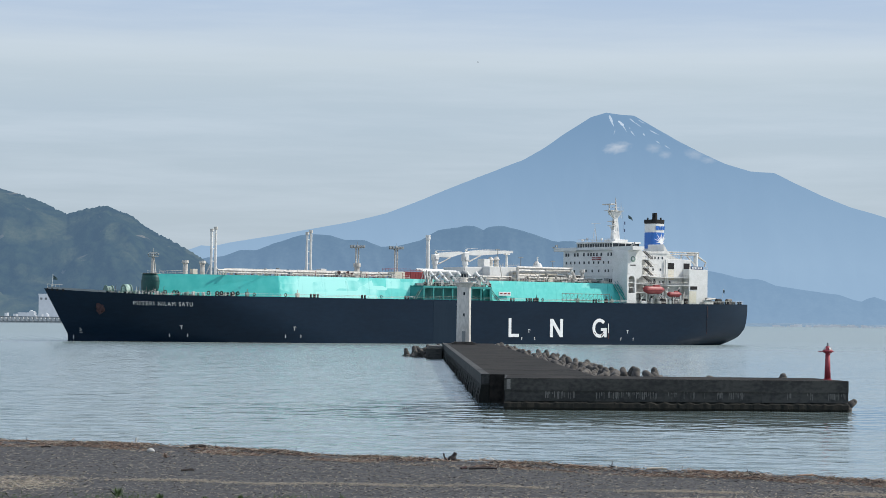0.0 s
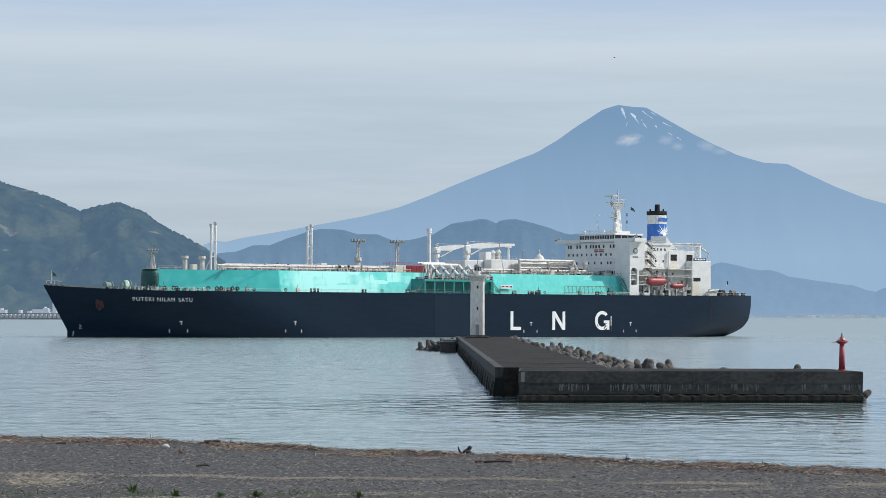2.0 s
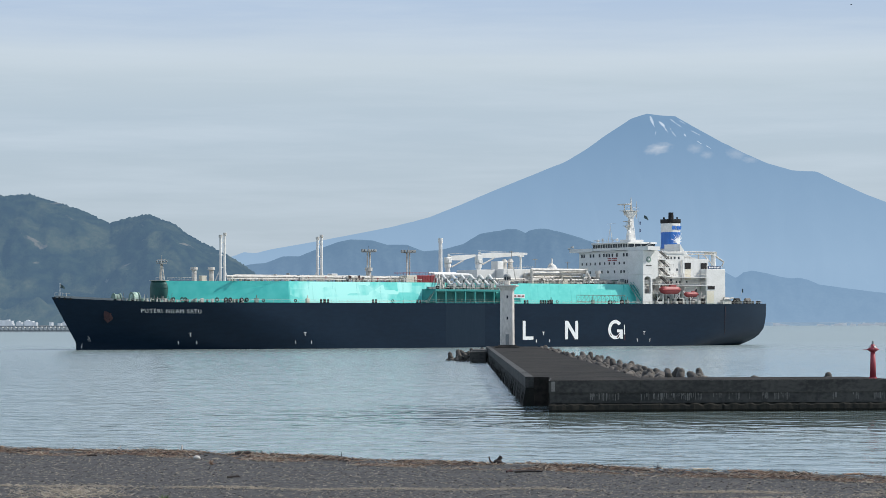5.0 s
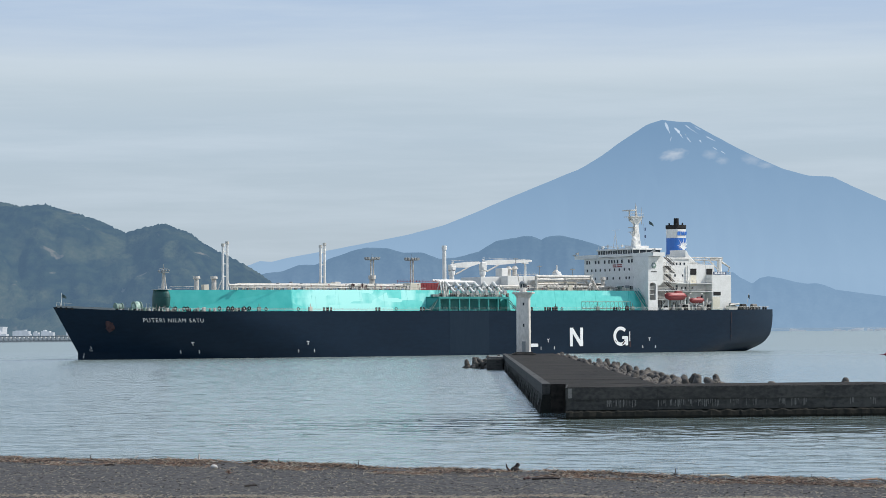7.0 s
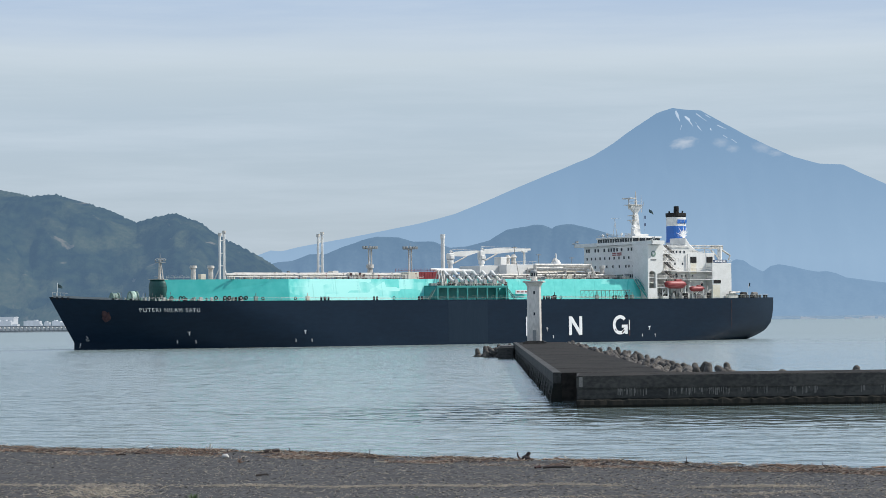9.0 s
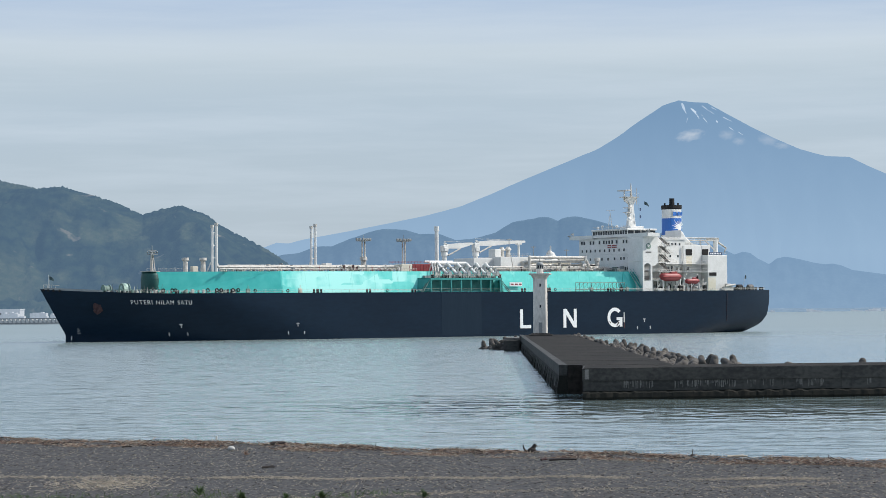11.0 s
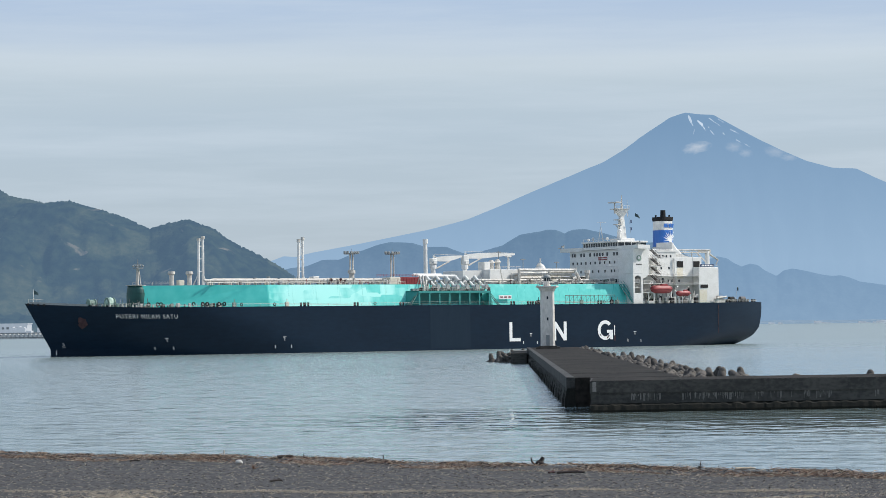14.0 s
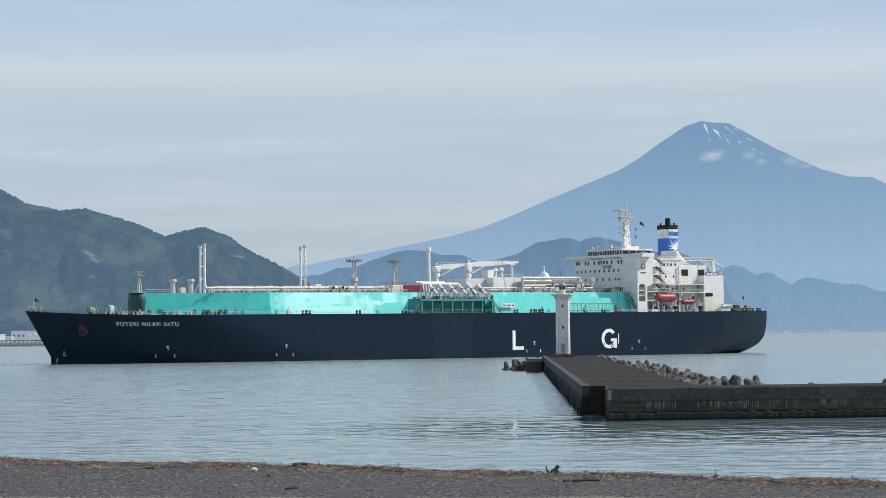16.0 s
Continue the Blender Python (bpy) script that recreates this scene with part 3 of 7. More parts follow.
def tetrapod_mesh():
    bm = B()
    for d in ((0, 0, 1), (0.943, 0, -0.333), (-0.471, 0.816, -0.333), (-0.471, -0.816, -0.333)):
        v = Vector(d)
        tube(bm, v * -0.1, v * 1.25, 0.62, 0.42, 10)
        ball(bm, v * 1.22, 0.42, seg=8)
    ball(bm, (0, 0, 0), 0.66, seg=10)
    me = bpy.data.meshes.new("tetrapod")
    bm.to_mesh(me)
    bm.free()
    for p in me.polygons:
        p.use_smooth = True
    me.materials.append(ROCK)
    return me


def make_tetrapods():
    me = tetrapod_mesh()
    rnd = random.Random(5)

    def put(x, y, z, k):
        ob = new("tetrapod", me)
        ob.matrix_basis = pose(x, y, z, rnd.uniform(0, 360), rnd.uniform(0, 360), rnd.uniform(0, 360)) @ Matrix.Scale(k * 0.9, 4)
        tagged(ob, "weathered concrete tetrapod heaped along the pier", "tetrapod", group="tetrapods along the pier")
    # heap on the sea side of the arm
    y = 262.0
    while y < 545:
        edge = 5.0 + 11.6 - 0.0098 * (y - 252)
        for j in range(3):
            put(edge + 0.9 + j * 2.0 + rnd.uniform(-0.4, 0.4), y + rnd.uniform(-1.5, 1.5), 1.95 - j * 0.6 + rnd.uniform(-0.25, 0.25), rnd.uniform(0.85, 1.15))
        y += 4.6
    for x, y, z, k in ((24.2, 292, 1.5, 1.15), (26.8, 296, 1.55, 1.15), (28.6, 291, 0.6, 1.2), (22.4, 281, 1.3, 1.1), (20.5, 272, 1.4, 1.1), (22.0, 300, 1.4, 1.1),
                       (18.6, 268, 2.0, 1.05), (19.6, 277, 1.9, 1.05), (21.2, 287, 1.9, 1.05), (23.2, 297, 1.8, 1.05), (25.6, 289, 1.3, 1.05), (27.6, 301, 1.5, 1.05), (24.6, 305, 1.7, 1.05), (22.0, 311, 1.8, 1.05),
                       (31.4, 284, 1.25, 1.15), (33.0, 288, 0.9, 1.1), (39.9, 279, 1.35, 1.1), (41.5, 244.0, 0.35, 0.8)):
        put(x, y, z, k)
    for x, y, z, k in ((-5.8, 545, 0.2, 1.2), (-4.0, 541, 0.6, 1.3), (-2.6, 546, 1.0, 1.3), (-1.9, 536, 0.5, 1.2), (-3.2, 536, 0.3, 1.2), (-0.4, 549, 1.4, 1.2), (0.8, 545, 1.7, 1.0)):
        put(x, y, z, k)
    # the heap spreads out to sea along its middle
    y = 312.0
    while y < 440:
        edge = 16.6 - 0.0098 * (y - 252)
        for j in (2, 3):
            put(edge + 1.0 + j * 1.9 + rnd.uniform(-0.4, 0.4), y + rnd.uniform(-2, 2), 1.75 - (j - 2) * 0.45 + rnd.uniform(-0.3, 0.2), rnd.uniform(0.95, 1.15))
        y += 6.5


def make_lighthouse():
    lh = tagged(new("lighthouse"), "slim weathered white harbour lighthouse at the pier's end", "lighthouse")
    lh.location = (6.62, 530.0, 3.0)
    bm = B()
    box(bm, -2.6, 2.6, -2.6, 2.6, 0, 0.35, 0.05)
    box(bm, -2.0, 2.0, -2.0, 2.0, 0.35, 0.6, 0.05)
    part("base", bm, ROCK, lh)

    def octo(r, c, z):
        return [(x, y, z) for x, y in ((-r, -r + c), (-r + c, -r), (r - c, -r), (r, -r + c), (r, r - c), (r - c, r), (-r + c, r), (-r, r - c))]
    part("tower", rings(B(), [octo(1.56, 0.42, 0.6), octo(1.50, 0.40, 12.6)]), TOWER, lh)
    part("gallery", rings(B(), [octo(1.52, 0.4, 12.4), octo(2.0, 0.5, 13.2), octo(2.45, 0.6, 13.3), octo(2.45, 0.6, 13.55)]), TOWER, lh)
    bm = B()
    for k in range(16):
        a = k * math.pi / 8
        tube(bm, (2.1 * math.cos(a), 2.1 * math.sin(a), 13.6), (2.1 * math.cos(a), 2.1 * math.sin(a), 14.5), 0.035, seg=5)
        a2 = a + math.pi / 8
        for z in (14.1, 14.5):
            tube(bm, (2.1 * math.cos(a), 2.1 * math.sin(a), z), (2.1 * math.cos(a2), 2.1 * math.sin(a2), z), 0.03, seg=5)
    part("railing", bm, TOWER, lh)
    for a, x0, y0 in ((0.5, 1.5, -1.4), (0.3, 0.6, -1.9), (0.4, -1.7, -1.2)):
        part("solar_panel", box(B(), x0, x0 + 0.9, y0 - 0.05, y0 + 0.05, 13.8, 13.9 + a), GREY, lh)
    lan = part("lantern_room", tube(B(), (0, 0, 13.6), (0, 0, 15.5), 0.72, 0.68, 12), TOWER, lh)
    bm = B()
    for k in range(8):
        a = k * math.pi / 4 + 0.2
        bmesh.ops.create_cube(bm, size=1, matrix=Matrix.Translation((0.70 * math.cos(a), 0.70 * math.sin(a), 15.0)) @ Matrix.Rotation(a, 4, "Z") @ Matrix.Diagonal((0.06, 0.40, 0.85, 1)))
    part("lantern_glass", bm, GLASS, lan)
    bm = B()
    ball(bm, (0, 0, 15.5), 0.80, 1, 1, 0.7, 16)
    tube(bm, (0, 0, 15.9), (0, 0, 17.0), 0.09, seg=6)
    part("dome", bm, GREY, lh, smooth=True)
    for z, nm in ((11.0, "window"), (6.4, "window")):
        bm = B()
        box(bm, -0.17, 0.17, -1.60, -1.4, z - 0.32, z + 0.32)
        part(nm, bm, GLASS, lh)
    bm = B()
    box(bm, -0.55, 0.55, -1.72, -1.45, 0.6, 3.3)
    d = part("door_surround", bm, TOWER, lh)
    bm = B()
    box(bm, -0.38, 0.38, -1.76, -1.70, 0.6, 2.9)
    part("door", bm, GREY, d)
    return lh


def make_beacon():
    b = tagged(new("light_beacon"), "small faded red post light on the pier head", "beacon")
    b.location = (39.4, 243.3, 3.05)
    part("plinth", tube(B(), (0, 0, 0), (0, 0, 0.14), 0.42, 0.40, 16), BEACON, b)
    part("post", tube(B(), (0, 0, 0.14), (0, 0, 2.75), 0.32, 0.23, 16), BEACON, b, smooth=True)
    bm = B()
    tube(bm, (0, 0, 2.62), (0, 0, 2.86), 0.24, 0.60, 16)
    tube(bm, (0, 0, 2.86), (0, 0, 2.93), 0.62, 0.62, 16)
    part("gallery", bm, BEACON, b)
    part("hood", tube(B(), (0, 0, 2.93), (0, 0, 3.38), 0.50, 0.16, 8), BEACON, b)
    bm = B()
    for k in range(4):
        a = k * math.pi / 2 + 0.5
        bmesh.ops.create_cube(bm, size=1, matrix=Matrix.Translation((0.37 * math.cos(a), 0.37 * math.sin(a), 3.14)) @ Matrix.Rotation(a, 4, "Z") @ Matrix.Rotation(radians(-37), 4, "Y") @ Matrix.Diagonal((0.03, 0.24, 0.26, 1)))
    part("solar_panel", bm, STONE, b)
    bm = B()
    tube(bm, (0, 0, 3.38), (0, 0, 3.62), 0.12, 0.10, 10)
    ball(bm, (0, 0, 3.64), 0.11, seg=8)
    part("lamp", bm, GREY, b)
    part("bracket", tube(B(), (-0.95, 0, 2.84), (-0.3, 0, 2.84), 0.035, seg=6), BEACON, b)


# ---- LNG carrier: x runs aft from the stem, port side is -y ----
ship = tagged(new("lng_carrier"), "large dark navy gas carrier ship with a turquoise tank cover", "ship")
SHIP_TURN = 34.0


def lerp(x, xs, ys):
    return float(np.interp(x, xs, ys))


def stem_s(z):
    return 8.3 * (1 - max(0.0, z - 2.2) / 14.1)      # raked, with a plumb foot


def stern_s(z):
    return lerp(z, (-2, 0, 1.5, 3.2, 6.3, 11.5, 16), (264, 269.0, 271.5, 273.2, 275.0, 275.6, 275.6))


def half(s, z):
    """Half breadth of the hull at a station and height."""
    v = max(0.0, min(1.0, z / 15.0))
    lb = 88 - 30 * v
    d = max(0.0, min(1.0, (s - stem_s(z)) / lb))
    bow = 1 - (1 - d) ** (2.0 + 0.7 * v)
    e = lerp(z, (-2, 0, 1.5, 3.2, 6.3, 11.5, 16), (0.12, 0.32, 0.44, 0.56, 0.63, 0.65, 0.65))
    la = 46 - 14 * v
    d = max(0.0, min(1.0, (stern_s(z) - s) / la))
    aft = e + (1 - e) * (1 - (1 - d) ** 2.2)
    return 21.7 * bow * aft


def deck_z(s):
    return 14.65 + 1.6 * max(0.0, 1 - s / 34.0) ** 1.6 + (0.3 * max(0.0, (s - 235) / 40) if s > 235 else 0)


def make_hull():
    bm = B()
    ns = 90
    us = [(1 - math.cos(math.pi * i / ns)) / 2 for i in range(ns + 1)]
    vs = [0, 0.1, 0.15, 0.2, 0.23, 0.26, 0.32, 0.45, 0.6, 0.75, 0.88, 1.0]
    grid = {}
    for side in (-1, 1):
        for i, u in enumerate(us):
            for j, v in enumerate(vs):
                zt = deck_z(u * 276)
                z = -1.5 + (zt + 1.5) * v
                s = stem_s(z) + (stern_s(z) - stem_s(z)) * u
                y = side * half(s, z) if 0 < i else 0.0
                grid[side, i, j] = bm.verts.new((s, y, z))
    for side in (-1, 1):
        for i in range(ns):
            for j in range(len(vs) - 1):
                bm.faces.new((grid[side, i, j], grid[side, i + 1, j], grid[side, i + 1, j + 1], grid[side, i, j + 1]))
    for j in range(len(vs) - 1):
        bm.faces.new((grid[-1, ns, j], grid[1, ns, j], grid[1, ns, j + 1], grid[-1, ns, j + 1]))
    bmesh.ops.remove_doubles(bm, verts=bm.verts[:], dist=0.001)
    hull = part("hull", bm, NAVY, ship, "dark navy painted steel hull", smooth=True)
    # deck
    bm = B()
    top = len(vs) - 1
    prev = None
    for i, u in enumerate(us):
        s = stem_s(14.6) + 0.3 + (275.3 - 1.2 - stem_s(14.6)) * u
        h = max(0.05, half(s, 14.6) - 0.25)
        row = [bm.verts.new((s, -h, deck_z(s) - 0.25)), bm.verts.new((s, h, deck_z(s) - 0.25))]
        if prev:
            bm.faces.new((prev[0], row[0], row[1], prev[1]))
        prev = row
    part("main_deck", bm, DECK, ship)
    # pale bulwark cap along the forecastle
    bm = B()
    pts = []
    for i in range(14):
        s = 1.0 + i * 1.1
        pts.append((s, -half(s, deck_z(s)), deck_z(s)))
    for a, b in zip(pts, pts[1:]):
        q = [bm.verts.new((a[0], a[1] - 0.05, a[2] - 0.1)), bm.verts.new((b[0], b[1] - 0.05, b[2] - 0.1)), bm.verts.new((b[0], b[1] - 0.05, b[2] + 0.55)), bm.verts.new((a[0], a[1] - 0.05, a[2] + 0.55))]
        bm.faces.new(q)
        q2 = [bm.verts.new((x, y + 0.14, z)) for x, y, z in (v.co for v in q)]
        bm.faces.new(q2)
        bm.faces.new((q[2], q[3], q2[3], q2[2]))
    bmesh.ops.remove_doubles(bm, verts=bm.verts[:], dist=0.002)
    part("bulwark", bm, GREY, ship, "pale grey forecastle bulwark")
    return hull


hull = make_hull()


def lettering(name, text, s0, s1, z0, z1, material, skew=0.0, depth=0.06):
    """A word on the hull's port side, wrapped onto its curve."""
    cu = bpy.data.curves.new(name, "FONT")
    cu.body = text
    cu.extrude = 0.0
    cu.space_character = 1.22
    tmp = bpy.data.objects.new(name, cu)
    scene.collection.objects.link(tmp)
    dg = bpy.context.evaluated_depsgraph_get()
    me = bpy.data.meshes.new_from_object(tmp.evaluated_get(dg))
    bpy.data.objects.remove(tmp)
    co = np.array([v.co[:] for v in me.vertices])
    lo, hi = co.min(0), co.max(0)
    for v in me.vertices:
        u, w = (v.co.x - lo[0]) / (hi[0] - lo[0]), (v.co.y - lo[1]) / (hi[1] - lo[1])
        s, z = s0 + (s1 - s0) * u, z0 + (z1 - z0) * w + skew * u
        s -= 0.67 * (half(s, z) - half(s, z0))      # plumb on the flare
        v.co = (s, -half(s, z) - depth, z)
    me.materials.clear()
    me.materials.append(material)
    ob = new(name, me)
    ob.parent = hull
    return ob


def fat(bm, quads):
    for lay, (s0, z0, s1, z1, w) in enumerate(quads):      # a stroke of width w on the port side
        a, b = Vector((s0, 0, z0)), Vector((s1, 0, z1))
        d = (b - a).normalized()
        n = Vector((-d.z, 0, d.x)) * w / 2
        fr = []
        for q in (a - n, b - n, b + n, a + n):
            x = q.x - 0.67 * (half(q.x, q.z) - half(q.x, quads[0][1]))
            fr.append((x, -half(x, q.z) - 0.07 - 0.012 * lay, q.z))
        bk = [(x, y + 0.06, z) for x, y, z in fr]
        rings(bm, [fr, bk])
    return bm


part("letter", fat(B(), [(162.4, 2.5, 162.4, 8.8, 1.15), (161.9, 3.0, 166.2, 3.0, 1.1)]), LETTER, hull, "white letter L on the hull side")
part("letter", fat(B(), [(180.0, 2.5, 180.0, 8.8, 1.15), (184.3, 2.5, 184.3, 8.8, 1.15), (180.1, 8.5, 184.2, 2.8, 1.25)]), LETTER, hull, "white letter N on the hull side")


def arc_letter():
    bm = B()
    cx, cz, rx, rz, w = 200.9, 5.75, 2.55, 2.75, 1.15
    n = 26
    loop_o, loop_i = [], []
    for i in range(n + 1):
        a = radians(42 + 290 * i / n)
        loop_o.append((cx + (rx + w / 2) * math.cos(a), cz + (rz + w / 2) * math.sin(a)))
        loop_i.append((cx + (rx - w / 2) * math.cos(a), cz + (rz - w / 2) * math.sin(a)))
    yy = -21.78
    for (a, b), (c, d) in zip(zip(loop_o, loop_o[1:]), zip(loop_i, loop_i[1:])):
        fr = [(a[0], yy, a[1]), (b[0], yy, b[1]), (d[0], yy, d[1]), (c[0], yy, c[1])]
        rings(bm, [fr, [(x, y + 0.06, z) for x, y, z in fr]])
    fat(bm, [(203.5, 2.6, 203.5, 5.8, 1.1), (201.6, 5.3, 204.0, 5.3, 1.0)])
    return bm


part("letter", arc_letter(), LETTER, hull, "white letter G on the hull side")
lettering("ship_name", "PUTERI", 24.0, 29.95, 11.40, 12.62, LETTER, skew=-0.07)
lettering("ship_name", "NILAM", 31.1, 36.25, 11.32, 12.54, LETTER, skew=-0.06)
lettering("ship_name", "SATU", 37.4, 41.7, 11.24, 12.46, LETTER, skew=-0.05)
for s, z in ((77.6, 4.6), (40.3, 4.6), (170.4, 4.5), (213.4, 4.6)):
    part("tug_mark", fat(B(), [(s, z - 0.6, s, z + 0.5, 0.17), (s - 0.5, z + 0.5, s + 0.5, z + 0.5, 0.17)]), LETTER, hull)
    part("push_mark", fat(B(), [(s - 3.0, z - 3.0, s - 3.0, z - 2.0, 0.2)]), LETTER, hull)
    part("push_mark", fat(B(), [(s + 2.5, z - 3.0, s + 2.5, z - 2.0, 0.2)]), LETTER, hull)
part("load_mark", fat(B(), [(204.8, 4.0, 204.8, 7.4, 0.3)]), LETTER, hull)
part("rust_patch", fat(B(), [(204.9, 2.0, 204.9, 4.0, 0.4)]), RUST, hull)
part("draught_mark", fat(B(), [(11.3, 3.1, 12.0, 3.5, 0.12), (11.3, 2.7, 12.2, 2.7, 0.12), (12.0, 3.5, 11.5, 4.1, 0.11)]), LETTER, hull)
part("draught_mark", fat(B(), [(9.8, 0.5, 10.0, 1.9, 0.15)]), LETTER, hull)


part("rust_streak", fat(B(), [(251.0 + 0.1 * math.sin(k), 4.0 + k, 251.0 + 0.1 * math.sin(k + 1), 5.0 + k, 0.16 + 0.06 * math.sin(2.3 * k)) for k in range(10)]), RUST, hull)
part("rust_patch", fat(B(), [(199.6, 3.3, 200.9, 3.6, 0.5), (201.6, 2.9, 202.6, 4.1, 0.45), (198.6, 4.4, 199.2, 3.7, 0.3)]), RUST, hull)
part("rudder", box(B(), 262.6, 267.4, -0.45, 0.45, -1.5, 2.6, 0.1), NAVY, hull)


def make_anchor():
    bm = B()
    c = (15.6, -half(15.6, 10.6) - 0.25, 10.4)
    ball(bm, (c[0], c[1] + 0.5, c[2] + 0.6), 1.9, 1, 0.35, 1.1, 14)
    tube(bm, (c[0] + 0.3, c[1], c[2] + 1.2), (c[0] - 1.0, c[1] - 0.1, c[2] - 1.7), 0.38, seg=8)
    tube(bm, (c[0] - 1.9, c[1] - 0.1, c[2] - 0.6), (c[0] - 1.0, c[1] - 0.2, c[2] - 1.8), 0.35, 0.2, seg=8)
    tube(bm, (c[0] + 0.4, c[1] - 0.1, c[2] - 1.2), (c[0] - 1.0, c[1] - 0.2, c[2] - 1.8), 0.2, 0.35, seg=8)
    part("anchor", bm, RUST, hull, "rusty bower anchor in its pocket")


make_anchor()


def trunk():
    def loop(z, f):
        k = [(36.0 - 0.6 * f, 3.0 + 0.6 * f), (74.6, 15.6 + 1.4 * f), (211.5 + 4.0 * f, 15.6 + 1.4 * f)]
        return [(s, -p, z) for s, p in k] + [(s, p, z) for s, p in reversed(k)]
    main = part("tank_cover", rings(B(), [loop(14.3, 1.0), loop(21.5, 0.0)]), CYAN, ship, "turquoise painted sloping tank cover")
    bm = B()
    top = loop(21.5, -0.04)
    rings(bm, [top, [(x, y, 21.54) for x, y, z in top]])
    part("cover_deck", bm, GREY, main)
    def oval(z, a, b_, n=24):
        return [(36.9 + a * math.cos(2 * math.pi * i / n), b_ * math.sin(2 * math.pi * i / n), z) for i in range(n)]
    fh = rings(B(), [oval(14.4, 2.5, 3.7), oval(16.6, 2.5, 4.3), oval(18.6, 2.5, 4.5), oval(20.4, 2.4, 4.1), oval(21.56, 2.3, 3.4)])
    fore = part("fore_house", fh, FOREGREEN, main, "dark green rounded fore end of the tank cover", smooth=True)
    for z, a, b_ in ((16.6, 2.5, 4.3), (19.2, 2.47, 4.42)):
        part("stiffener", rings(B(), [oval(z - 0.1, a + 0.08, b_ + 0.08), oval(z + 0.1, a + 0.08, b_ + 0.08)]), FOREGREEN, fore)
    part("house_roof", rings(B(), [oval(21.56, 2.9, 3.9), oval(21.72, 2.9, 3.9)]), PIPE, fore)
    for i in range(16):      # side plating, sheet by sheet
        a, b = 74.9 + i * 8.54, 74.9 + (i + 1) * 8.54 - 0.03
        q = [(a, -17.0, 14.5), (b, -17.0, 14.5), (b, -15.62, 21.45), (a, -15.62, 21.45)]
        part("side_sheet", rings(B(), [[(x, y - 0.02, z) for x, y, z in q], [(x, y + 0.1, z) for x, y, z in q]]), CYANSIDE, main)
    for s in range(82, 210, 9):      # seams of the plating
        part("weld_seam", tube(B(), (s, -16.93, 14.8), (s, -15.66, 21.4), 0.02, seg=4), CYAN, main)
    return main


cover = trunk()
bm = B()
rings(bm, [[(s_, -half(s_, z_) - 0.03, z_) for s_, z_ in ((131.0, 0.6), (146.5, 0.6), (146.5, 14.2), (131.0, 14.2))], [(s_, -half(s_, z_) + 0.05, z_) for s_, z_ in ((131.0, 0.6), (146.5, 0.6), (146.5, 14.2), (131.0, 14.2))]])
part("repainted_panel", bm, NAVYPATCH, hull, "slightly paler repainted hull panel")


# ---- on the tank cover ----
def rail(s0, s1, y, z, hgt=1.1, gap=2.5, name="railing", parent=None, mat_=None):
    bm = B()
    n = max(1, int(abs(s1 - s0) / gap))
    for i in range(n + 1):
        s = s0 + (s1 - s0) * i / n
        tube(bm, (s, y, z), (s, y, z + hgt), 0.045, seg=4)
    for k in (0.5, 1.0):
        tube(bm, (s0, y, z + hgt * k), (s1, y, z + hgt * k), 0.04, seg=4)
    return part(name, bm, mat_ or PIPE, parent or ship)


def rail_y(s, y0, y1, z, hgt=1.1, parent=None):
    bm = B()
    n = max(1, int(abs(y1 - y0) / 2.0))
    for i in range(n + 1):
        y = y0 + (y1 - y0) * i / n
        tube(bm, (s, y, z), (s, y, z + hgt), 0.045, seg=4)
    for k in (0.5, 1.0):
        tube(bm, (s, y0, z + hgt * k), (s, y1, z + hgt * k), 0.04, seg=4)
    return part("railing", bm, PIPE, parent or ship)


